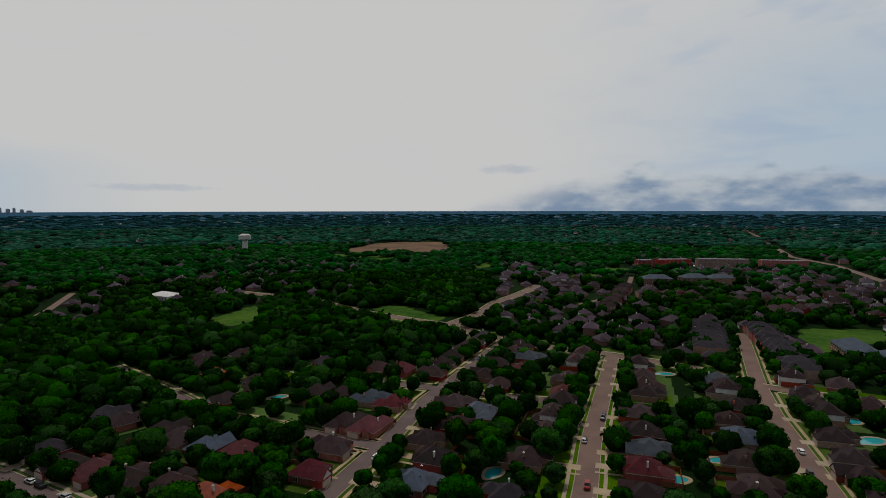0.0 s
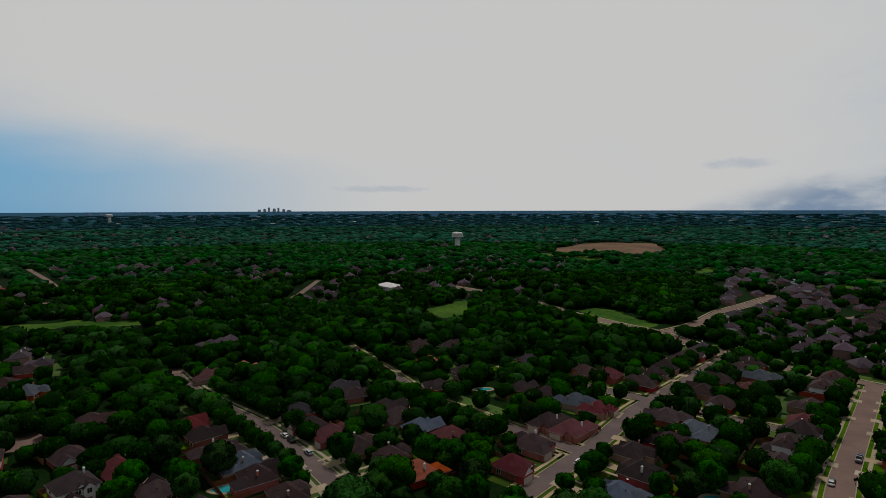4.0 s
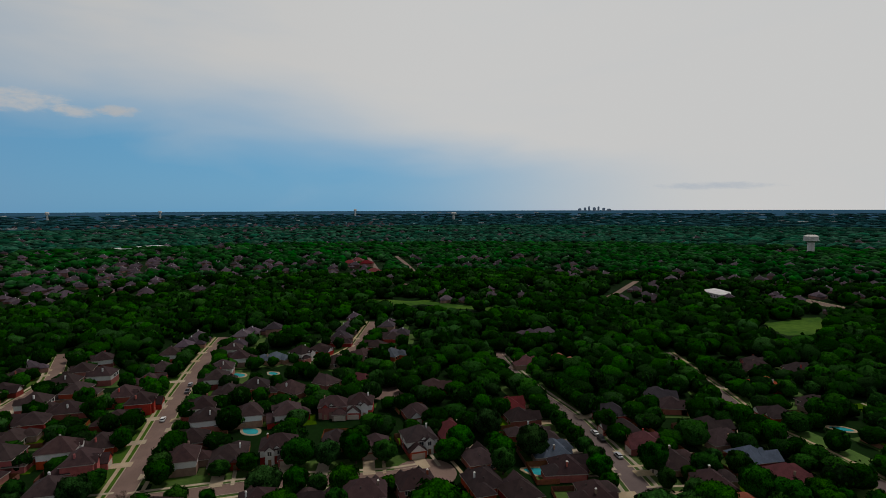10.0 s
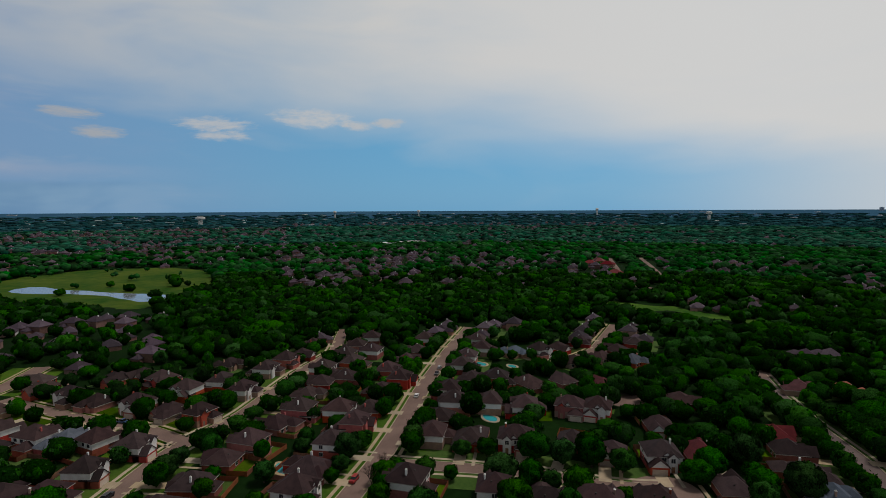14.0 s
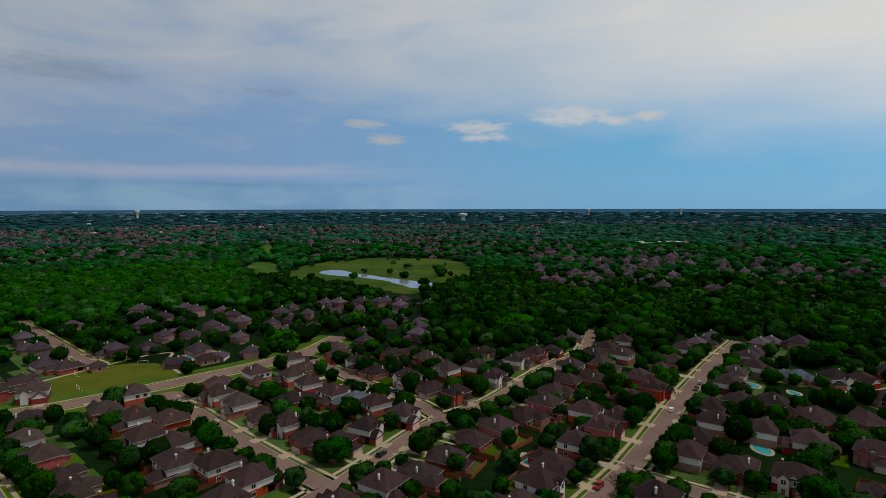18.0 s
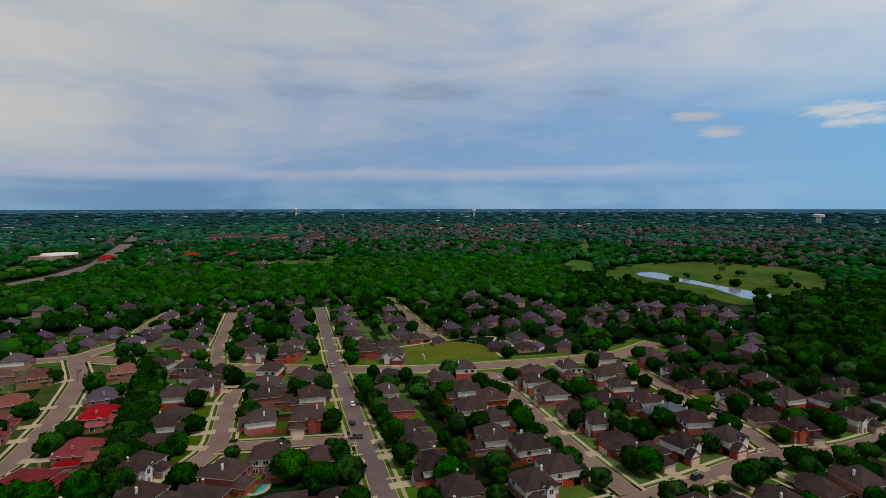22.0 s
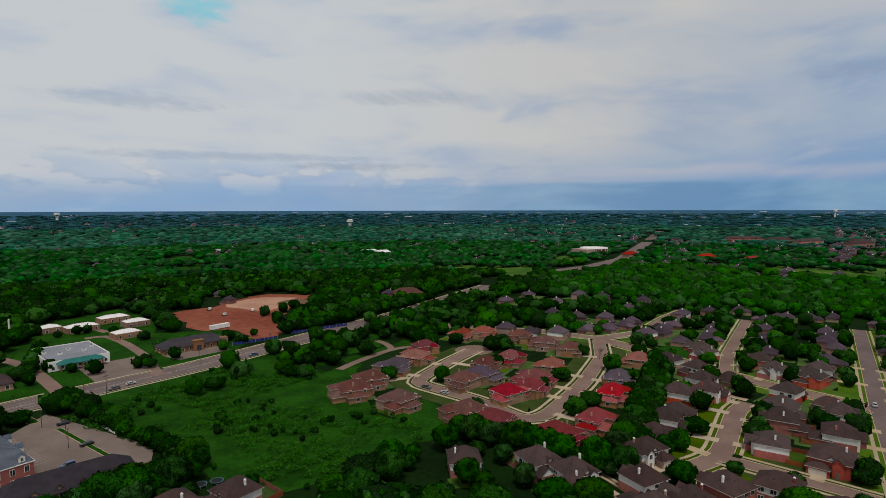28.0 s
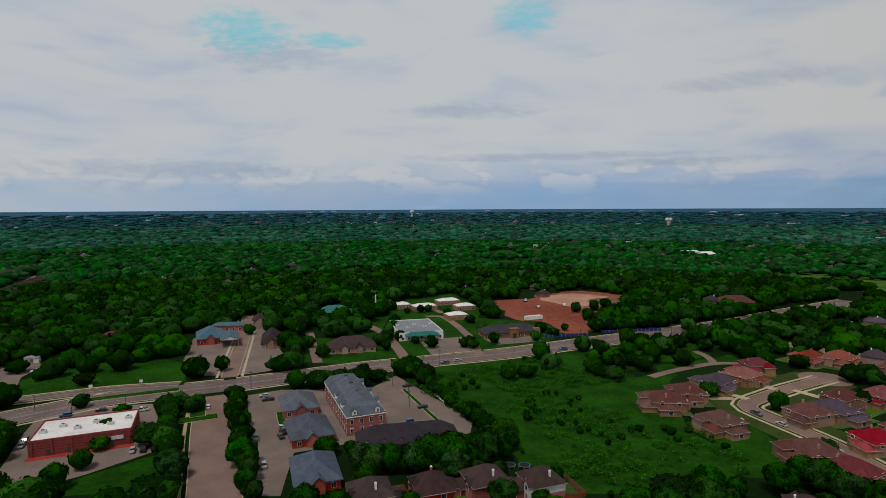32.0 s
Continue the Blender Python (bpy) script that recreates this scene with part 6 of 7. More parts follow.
def fence_panel(L):
    b = Build()
    n = max(2, int(L / 0.6))
    for j in range(n):
        b.box(-L / 2 + j * L / n + 0.02, -L / 2 + (j + 1) * L / n - 0.02, -0.03, 0.03, 0.02, 1.8 + (0.03 if j % 2 else 0.0), 0, False)
    b.box(-L / 2, L / 2, 0.03, 0.08, 0.4, 0.5, 0, False).box(-L / 2, L / 2, 0.03, 0.08, 1.4, 1.5, 0, False)
    return b.mesh("fence_panel", [FENCE])


PANEL_LONG, PANEL_SHORT = fence_panel(12.6), fence_panel(7.6)
for x, y, turn, style, gap, foot, perp in HOUSES:
    if style >= 10 or math.hypot(x, y) > 270 or hrng.random() < 0.25:
        continue
    base = pose(x, y, 0, 0, 0, turn)
    spots = [((0, 12.0, 0), 0, PANEL_LONG), ((6.3, 8.2, 0), 90, PANEL_SHORT), ((-6.3, 8.2, 0), 90, PANEL_SHORT)]
    good = []
    for p, a, me in spots:
        q = base @ Vector(p)
        if nearest_street(q.x, q.y)[0] > 5.5 and np.sort(np.hypot(TAKEN[:, 0] - q.x, TAKEN[:, 1] - q.y))[0] > 6.2:
            good.append((p, a, me))
    if good:
        root = thing("fence", "reddish brown board fence round a back garden", "fence", "garden fences", (x, y, 0), turn)
        for p, a, me in good:
            part("fence_panel", me, None, root).matrix_basis = pose(*p, 0, 0, a)

# ---- large buildings ----
def place(root_args, at, turn):
    return thing(*root_args, at=(*at, 0), turn=turn)


def facade(root, w, d, floors, fh, z0, ww=1.4, wh=1.6, step=3.4, faces=(0, 1, 2, 3)):
    for fl in range(floors):
        for face in faces:
            L = w if face < 2 else d
            n = max(1, int((L - 1.5) / step))
            for j in range(n):
                s = -L / 2 + L * (j + 0.5) / n
                x, y = ((s, -d / 2), (s, d / 2), (-w / 2, s), (w / 2, s))[face]
                window(root, x, y, z0 + fl * fh, ww, wh, face, root.location.length > 330)


def hip_building(label, cat, at, turn, w, d, h, wall, roof, floors=1, pitch=0.6, faces=(0, 1, 2, 3), step=4.0, gables=()):
    root = place((cat.replace(" ", "_"), label, cat, ""), at, turn)
    part("wall", Build().box(-w / 2, w / 2, -d / 2, d / 2, -0.3, h), wall, root)
    r = Build()
    hh = r.hip(-w / 2, w / 2, -d / 2, d / 2, h, pitch, 0.7)
    part("roof", r, roof, root)
    for face, s, gw in gables:
        b = Build()
        if face == 1:
            b.gable(s - gw / 2, s + gw / 2, d / 2 - 4, d / 2 + 1.5, h + 0.3, 0.9, 0.4, "y", 0, 1)
            b.box(s - gw / 2, s + gw / 2, d / 2 - 0.5, d / 2 + 1.5, -0.3, h + 0.3, 1)
        else:
            b.gable(s - gw / 2, s + gw / 2, -d / 2 - 1.5, -d / 2 + 4, h + 0.3, 0.9, 0.4, "y", 0, 1)
            b.box(s - gw / 2, s + gw / 2, -d / 2 - 1.5, -d / 2 + 0.5, -0.3, h + 0.3, 1)
        part("porch", b, [roof, wall], root)
    facade(root, w, d, floors, h / floors, 0.9, step=step, faces=faces)
    return root


def flat_building(label, cat, at, turn, w, d, h, wall, roof, units=0, floors=1, faces=(1,), step=4.0, windows=True):
    root = place((cat.replace(" ", "_"), label, cat, ""), at, turn)
    b = Build().box(-w / 2, w / 2, -d / 2, d / 2, -0.3, h - 0.6)
    for q in ((-w / 2, w / 2, d / 2 - 0.35, d / 2 + 0.03), (-w / 2, w / 2, -d / 2 - 0.03, -d / 2 + 0.35), (-w / 2 - 0.03, -w / 2 + 0.35, -d / 2, d / 2), (w / 2 - 0.35, w / 2 + 0.03, -d / 2, d / 2)):
        b.box(*q, h - 0.6, h)
    part("wall", b, wall, root)
    part("roof", Build().box(-w / 2 + 0.36, w / 2 - 0.36, -d / 2 + 0.36, d / 2 - 0.36, h - 0.65, h - 0.45), roof, root)
    for j in range(units):
        x, y = -w / 2 + w * (j + 0.5) / units, (0.12 if j % 2 else -0.08) * d
        u = part("rooftop_unit", Build().box(x - 1.1, x + 1.1, y - 0.8, y + 0.8, h - 0.46, h + 0.75), STEEL, root)
        part("fan", Build().cyl(x, y, h + 0.75, h + 0.9, 0.55, 0.55, 10), DARKSTEEL, u)
    if windows:
        facade(root, w, d, floors, h / floors, 0.9, step=step, faces=faces)
    return root


store = flat_building("long red-brown brick store with a white flat roof", "store", (236, -80), 61, 32.7, 21.5, 6.2, REDWALL, ROOFWHITE, 6, windows=False)
for j in range(6):
    part("pilaster", Build().box(-15.6 + j * 6.1, -15.1 + j * 6.1, 10.75, 11.0, -0.3, 6.0), REDWALL, store)
for j in range(4):
    part("back_door", Build().box(-10 + j * 6.5, -8.6 + j * 6.5, 10.72, 10.82, 0.0, 2.3), DARKSTEEL, store)
for j in range(5):
    part("wall_band", Build().box(-16.3, 16.3, 10.74, 10.80, 1.0 + j * 1.0, 1.12 + j * 1.0), SHINGLE_RED, store)
part("shop_sign", Build().box(-13.5, -7.0, 10.76, 10.9, 2.6, 4.0), STEEL, store, "pale shop sign with unreadable dark bars")
tagged(part("pavement", Build().box(-17, 17, 11.2, 13.6, 0, 0.13), REDPAVE), "strip of red painted pavement behind the store", "pavement", kind="structure").matrix_basis = pose(236, -80, 0, 0, 0, 61)
hip_building("single-storey brick office with blue-grey hip roof", "office", (199, -150), 60, 14.5, 19, 3.4, BRICK, SHINGLE_BLUE, gables=((1, 0, 4),))
hip_building("single-storey brick office with blue-grey hip roof and arched porch", "office", (172, -135), 62, 15.5, 20, 3.4, BRICK, SHINGLE_BLUE, gables=((1, 0.5, 4),))
hip_building("single-storey brick office with blue-grey hip roof", "office", (143, -115), 58, 14, 20, 3.4, BRICK, SHINGLE_BLUE, gables=((1, 0, 4),))
# brick block with mansard roof and dormers
brk = place(("office_block", "long two-storey red brick block with grey mansard roof and dormers", "office block", ""), (177, -162), 61)
part("wall", Build().box(-7.7, 7.7, -24, 24, -0.3, 7.2), material("office_brick", (0.30, 0.10, 0.085), (0.21, 0.07, 0.06), 0.9, 0.4, 10.0, bump=0.3), brk)
part("cornice", Build().box(-8.0, 8.0, -24.3, 24.3, 7.2, 7.5), TRIM, brk)
b = Build()
b.v += [(-7.9, -24.2, 7.5), (7.9, -24.2, 7.5), (7.9, 24.2, 7.5), (-7.9, 24.2, 7.5), (-5.6, -21.9, 10.6), (5.6, -21.9, 10.6), (5.6, 21.9, 10.6), (-5.6, 21.9, 10.6), (0, -17, 12.6), (0, 17, 12.6)]
b.f += [(0, 1, 5, 4), (1, 2, 6, 5), (2, 3, 7, 6), (3, 0, 4, 7), (4, 5, 8), (5, 6, 9, 8), (6, 7, 9), (7, 4, 8, 9)]
b.k += [0] * 8
part("roof", b, SHINGLE_BLUE, brk)
for x, y, face in ((-4.6, 23.0, 0), (4.6, 23.0, 0), (-6.9, 14, 1), (-6.9, 2, 1), (-6.9, -12, 1), (6.9, 14, 1), (6.9, 2, 1)):
    b = Build()
    b.gable(x - 0.9, x + 0.9, y - 1.4, y + 1.0, 9.6, 0.9, 0.15, "y" if face == 0 else "x", 0, 1)
    b.box(x - 0.9, x + 0.9, y - 1.4, y + 1.0, 8.0, 9.6, 1)
    dm = part("dormer", b, [SHINGLE_BLUE, TRIM], brk)
    if face == 0:
        window(dm, x, y + 1.0, 8.4, 0.7, 1.0, 1)
facade(brk, 15.4, 48, 2, 3.5, 1.0, 1.2, 1.9, 3.4, (1, 2, 3))
for j in range(3):
    part("chimney", Build().box(-0.8, 0.8, -14 + j * 11, -12.8 + j * 11, 11.5, 13.0), SHINGLE_BLUE, brk)
apt = hip_building("two-storey apartment block with dark grey shingle roof", "apartment block", (133, -149), 50, 36, 12, 5.6, TANBRICK, SHINGLE_DARK, 2, 0.75, (0, 1))
for j in range(6):
    b = Build()
    b.gable(-15 + j * 6 - 1.2, -15 + j * 6 + 1.2, 1.5, 5.6, 6.4, 0.9, 0.2, "y", 0, 1)
    part("dormer", b, [SHINGLE_DARK, TANBRICK], apt)
hip_building("veterinary clinic wing with a blue metal hip roof", "clinic", (352, -192), 63, 16, 25, 4.0, BRICK, TEALBLUE, gables=((1, 0, 5),))
hip_building("long brick clinic wing with a blue metal roof", "clinic", (370, -216), 44, 22, 8, 4.4, BRICK, TEALBLUE, pitch=0.4)
can = place(("canopy", "blue metal roofed canopy on brick posts", "canopy", ""), (334, -196), 61)
b = Build()
b.gable(-5.5, 5.5, -11, 11, 4.6, 0.4, 0.4, "y", 0, 1)
part("roof", b, [TEALBLUE, TRIM], can)
for x in (-5, 5):
    for y in (-10, 0, 10):
        part("post", Build().box(x - 0.3, x + 0.3, y - 0.3, y + 0.3, -0.2, 4.6), TANBRICK, can)
hip_building("small two-storey tan brick tower house with gables", "house", (362, -236), 60, 9, 9, 6.2, TANBRICK, SHINGLE, 2, 0.9, gables=((1, 0, 5), (0, 0, 5)))
hip_building("long brown brick house with steep gables", "house", (312, -213), 55, 12, 28, 3.2, TANBRICK, SHINGLE, pitch=0.9, gables=((1, 0, 6), (1, -3.5, 4)))
hip_building("long single-storey brick office with brown hip roof and gabled front", "office", (258, -234), 53, 28, 17, 3.4, TANBRICK, SHINGLE, pitch=0.6, gables=((1, -4, 4), (1, 5, 4)))
wf = flat_building("wide low commercial building with grey flat roof and white parapet", "store", (257, -292), 54, 30, 42, 5.6, SIDING, ROOFGREY, 5, faces=(1,))
b = Build()
b.hip(-11, 11, 19, 26, 4.2, 0.5, 0.5)
part("awning", b, TEAL, wf, "green metal awning roof over the entrance")
for x in (-10, -5, 0, 5, 10):
    part("post", Build().box(x - 0.25, x + 0.25, 25.4, 25.9, -0.2, 4.1), BRICK, wf)
dk = hip_building("long single-storey office with charcoal hip roof and tan stone arches", "office", (202, -328), 54, 40, 16, 3.6, STUCCO, SHINGLE_DARK, pitch=0.5)
part("entrance_tower", Build().box(-3, 3, 7.0, 10.5, -0.3, 6.2).box(-3.3, 3.3, 6.8, 10.8, 6.2, 6.6), STUCCO, dk)
part("entrance_door", Build().box(-1.3, 1.3, 10.48, 10.6, 0, 3.4), GLASS, dk)
part("side_tower", Build().box(-19, -15, 6.0, 9.5, -0.3, 5.6), STUCCO, dk)
for x, y, w in ((331, -358, 13), (311, -364, 21), (312, -398, 21), (284, -386, 17), (265, -350, 17)):
    tb = flat_building("small tan brick office with white pitched roof", "office", (x, y), 58, w, 12, 4.0, STUCCO, ROOFWHITE, 0)
    r = Build()
    r.hip(-w / 2 + 0.5, w / 2 - 0.5, -5.5, 5.5, 4.0, 0.35, 0.2)
    part("upper_roof", r, ROOFWHITE, tb)
hip_building("low building with green metal hip roof among trees", "clinic", (350, -298), 47, 27, 17, 3.8, TANBRICK, TEAL)
tr = place(("site_trailer", "white site office trailer on red earth", "trailer", ""), (214, -383), 61)
part("body", Build().box(-7.3, 7.3, -1.7, 1.7, 0.6, 3.3), SIDING, tr)
part("roof", Build().box(-7.4, 7.4, -1.8, 1.8, 3.3, 3.45), ROOFWHITE, tr)
for x in (-5, 5):
    part("wheel", Build().cyl(x, -1.5, 0, 0.62, 0.35, 0.35, 10), RUBBER, tr)
hip_building("far building with brown hip roof beside the road", "store", (104, -545), 30, 30, 16, 4.5, STUCCO, CLAY[10])

# blue screen along the building site
for x0, y0, x1, y1 in ((179, -336, 158, -358), (154, -372, 123, -405)):
    L = math.hypot(x1 - x0, y1 - y0)
    root = thing("site_fence", "blue fabric screen fence round the building site", "fence", "site screens", ((x0 + x1) / 2, (y0 + y1) / 2, 0), math.degrees(math.atan2(y1 - y0, x1 - x0)))
    n = int(L / 3)
    for j in range(n + 1):
        part("post", Build().cyl(-L / 2 + j * L / n, 0, -0.2, 2.1, 0.05, 0.05, 6), STEEL, root)
    for j in range(n):
        part("screen", Build().box(-L / 2 + j * L / n + 0.06, -L / 2 + (j + 1) * L / n - 0.06, -0.02, 0.02, 0.1, 2.0), BLUEFABRIC, root)
tagged(part("ground_patch", Build().cyl(0, 0, -0.1, 0.075, 15, 15, 9), PALEDIRT), "pale graded pad on the building site", "ground", kind="structure").matrix_basis = pose(205, -500, 0, 0, 0, 0) @ Matrix.Diagonal((1, 1.3, 1, 1))
for x, y in ((236, -430), (222, -452), (262, -452)):
    root = thing("excavator", "small yellow-white excavator on red earth", "digger", "site machines", (x, y, 0), x * 3)
    part("tracks", Build().box(-1.8, 1.8, -1.3, -0.7, 0, 0.8).box(-1.8, 1.8, 0.7, 1.3, 0, 0.8), RUBBER, root)
    part("cab", Build().box(-1.4, 0.6, -1.1, 1.1, 0.8, 2.6), SIDING, root)
    part("boom", Build().box(0.6, 3.6, -0.2, 0.2, 1.8, 2.3).box(3.3, 3.6, -0.2, 0.2, 0.4, 2.0), STUCCO, root)

# houses and sheds in the trees west of the clinic
for (x, y), roof, text in zip([(473, -132), (448, -124), (408, -155)], (SHINGLE, TERRA, SHINGLE_RED), ("grey-brown shingle", "orange tile", "red shingle")):
    hip_building("low house with a %s roof among trees" % text, "house", (x, y), 70, 17, 9, 2.9, TANBRICK, roof, pitch=0.5)
hut = place(("shed", "small white shed beside a concrete yard", "shed", ""), (383, -101), 60)
part("wall", Build().box(-3.5, 3.5, -2.5, 2.5, -0.2, 3.0), SIDING, hut)
b = Build()
b.gable(-3.5, 3.5, -2.5, 2.5, 3.0, 0.35, 0.3, "x", 0, 1)
part("roof", b, [ROOFGREY, SIDING], hut)
part("door", Build().box(-0.9, 0.9, 2.48, 2.56, 0.0, 2.3), DOORS, hut)
for j, (x, y) in enumerate([(97, -161), (93, -164)]):
    tramp = thing("trampoline", "round garden trampoline with a dark mat and blue edge", "trampoline", "trampolines", (x, y, 0))
    part("mat", Build().cyl(0, 0, 0.82, 0.86, 1.75, 1.75, 20), RUBBER, tramp)
    rim = Build()
    for k in range(20):
        a, c = 2 * math.pi * k / 20, 2 * math.pi * (k + 1) / 20
        rim.poly([(1.75 * math.cos(a), 1.75 * math.sin(a), 0.9), (2.15 * math.cos(a), 2.15 * math.sin(a), 0.88), (2.15 * math.cos(c), 2.15 * math.sin(c), 0.88), (1.75 * math.cos(c), 1.75 * math.sin(c), 0.9)])
    part("edge_pad", rim, TEALBLUE, tramp)
    for k in range(6):
        a = 2 * math.pi * k / 6
        part("leg", Build().cyl(2.05 * math.cos(a), 2.05 * math.sin(a), -0.1, 0.88, 0.05, 0.05, 6), STEEL, tramp)

# white mast, poles, lamps
mast = thing("mast", "tall plain white telecom mast", "mast", "", (324, -319, 0))
part("shaft", Build().cyl(0, 0, -0.2, 17.5, 0.6, 0.5, 12), TOWERWHITE, mast)
part("base_collar", Build().cyl(0, 0, -0.2, 0.6, 0.9, 0.9, 12), LOT, mast)
for x, y in ((248, -186), (251, -205), (207, -243), (190, -237), (174, -290), (284, -141), (289, -77), (150, -330), (110, -384), (236, -150), (300, -62)):
    root = thing("utility_pole", "brown wooden roadside utility pole", "pole", "roadside poles", (x, y, 0), 62)
    part("shaft", Build().cyl(0, 0, -0.2, 10.5, 0.16, 0.11, 7), DARKSTEEL, root)
    part("crossarm", Build().box(-1.1, 1.1, -0.07, 0.07, 9.5, 9.7), DARKSTEEL, root)
for x, y in ((188, -198), (162, -182), (170, -190), (252, -100), (266, -84), (204, -170)):
    root = thing("street_lamp", "dark car park lamp with a flat head", "lamp", "car park lamps", (x, y, 0), 150)
    part("shaft", Build().cyl(0, 0, -0.1, 7.5, 0.12, 0.08, 7), DARKSTEEL, root)
    part("lamp_head", Build().box(-0.2, 1.0, -0.2, 0.2, 7.4, 7.6), DARKSTEEL, root)
for x, y in ((301, -103), (290, -122)):
    root = thing("road_sign", "small white sign on a post in the grass", "sign", "roadside signs", (x, y, 0), 62)
    part("post", Build().cyl(0, 0, -0.1, 1.2, 0.06, 0.06, 6), STEEL, root)
    part("board", Build().box(-0.8, 0.8, -0.05, 0.05, 1.2, 2.6), SIDING, root)

# car park islands and planting
for x, y, turn, L, W, h in ((160, -187, 152, 46, 1.6, 0.2), (199, -204, 152, 9, 3.5, 0.2), (233, -122, 151, 18, 6, 0.3), (196, -139, 150, 14, 3, 0.2), (223, -117, 62, 15, 6, 0.25), (278, -110, 62, 46, 5.0, 0.33)):
    ob = part("grass_island", Build().box(-L / 2, L / 2, -W / 2, W / 2, -0.05, h).box(-L / 2 - 0.25, L / 2 + 0.25, -W / 2 - 0.25, W / 2 + 0.25, -0.05, h - 0.04, 1), [LAWN, WALKS])
    ob.matrix_basis = pose(x, y, 0.02, 0, 0, turn)
    tagged(ob, "kerbed grass island", "island", kind="structure")
# parking bay lines
for x, y, turn, n in ((168, -206, 152, 16), (150, -196, 152, 10), (176, -177, 152, 14), (195, -143, 62, 6), (160, -105, 152, 8)):
    b = Build()
    for j in range(n):
        b.box(-n * 1.35 + j * 2.7, -n * 1.35 + j * 2.7 + 0.12, -2.4, 2.4, 0, 0.01)
    ob = part("bay_lines", b, PAINT)
    ob.matrix_basis = pose(x, y, 0.075, 0, 0, turn)
    tagged(ob, "white painted parking bay lines", "marking", kind="structure")

# ---- community pool and soccer field ----
root = thing("swimming_pool", "long rectangular turquoise community pool with pale deck", "pool", "", (-279, -231, 0), 168)
part("deck", Build().box(-14, 14, -8, 8, -0.05, 0.16), WALKS, root)
part("water_surface", Build().box(-11.5, 11.5, -3.6, 3.6, 0.0, 0.20), POOLWATER, root)
hip_building("small tan brick pool house with brown hip roof", "pool house", (-268, -213), 150, 11, 8, 3.2, TANBRICK, SHINGLE)
hip_building("small tan brick pavilion with brown hip roof", "pavilion", (-240, -262), 150, 7, 7, 3.0, TANBRICK, SHINGLE)
for x, y, turn in ((-211, -243, 62), (-229, -265, 62), (-256, -247, 130), (-246, -264, 62)):
    root = thing("soccer_goal", "white tubular soccer goal on the grass", "goal", "soccer goals", (x, y, 0), turn)
    for sx in (-2.6, 2.6):
        part("post", Build().box(sx - 0.07, sx + 0.07, -0.07, 0.07, 0, 2.2), TRIM, root)
        part("brace", Build().box(sx - 0.04, sx + 0.04, 0, 1.4, 0.03, 0.11), TRIM, root)
    part("crossbar", Build().box(-2.67, 2.67, -0.07, 0.07, 2.2, 2.34), TRIM, root)
b = Build()
ribbon(b, resample([(-206, -276), (-270, -262), (-285, -250), (-262, -238), (-246, -212)], 5), 0, 1.8, -0.05, 0.12)
tagged(part("pavement", b, WALKS), "curving pale footpath beside the soccer field", "path", kind="structure")

# ---- water towers ----
def water_tower(x, y, h, r, label):
    root = thing("water_tower", label, "water tower", "water towers", (x, y, land(math.hypot(x, y))))
    part("column", Build().cyl(0, 0, -1, h * 0.62, r * 0.5, r * 0.46, 20, cap=False).cyl(0, 0, h * 0.62, h * 0.72, r * 0.46, r * 0.95, 20, cap=False), TOWERWHITE, root)
    part("tank", Build().cyl(0, 0, h * 0.72, h * 0.93, r * 0.98, r, 24, cap=False).cyl(0, 0, h * 0.93, h, r, r * 0.55, 24), TOWERWHITE, root)
    part("rail", Build().cyl(0, 0, h * 0.71, h * 0.73, r * 1.04, r * 1.04, 24), STEEL, root)


water_tower(-452, 1155, 38, 12.5, "pale grey fluted water tower above the trees")
for deg, rr, h, r in ((53.9, 3300, 42, 16), (103.1, 2900, 40, 22), (90.5, 3600, 46, 10), (82, 3700, 46, 10), (196.7, 2400, 34, 14), (152, 3700, 46, 10), (134, 3500, 46, 12), (222, 3500, 40, 14), (64, 3900, 48, 10)):
    water_tower(-math.sin(radians(deg)) * rr, math.cos(radians(deg)) * rr, h, r, "distant white water tower on the horizon")

# ---- townhouse rows and apartments beyond the first streets ----
def terrace(x0, y0, x1, y1, width, h, label):
    L = math.hypot(x1 - x0, y1 - y0)
    n = max(2, round(L / 11))
    root = thing("townhouse_row", label, "townhouses", "townhouse rows", ((x0 + x1) / 2, (y0 + y1) / 2, 0), math.degrees(math.atan2(y1 - y0, x1 - x0)))
    for j in range(n):
        a, c = -L / 2 + j * L / n, -L / 2 + (j + 1) * L / n
        hh = h + (0.5 if j % 2 else 0.0)
        part("wall", Build().box(a + 0.02, c - 0.02, -width / 2 + 0.4 * (j % 2), width / 2 - 0.4 * (j % 2), -0.3, hh), BRICK if j % 3 else TANBRICK, root)
        b = Build()
        b.hip(a + 0.4, c - 0.4, -width / 2 + 0.4 * (j % 2), width / 2 - 0.4 * (j % 2), hh, 0.6, 0.35)
        b.gable((a + c) / 2 - 2.4, (a + c) / 2 + 2.4, -width / 2 - 0.4, 0, hh, 0.8, 0.25, "y", 0, 1)
        b.gable((a + c) / 2 - 2.4, (a + c) / 2 + 2.4, 0, width / 2 + 0.4, hh, 0.8, 0.25, "y", 0, 1)
        rf = part("roof", b, [SHINGLE_DARK if width > 16 else SHINGLE, BRICK], root)


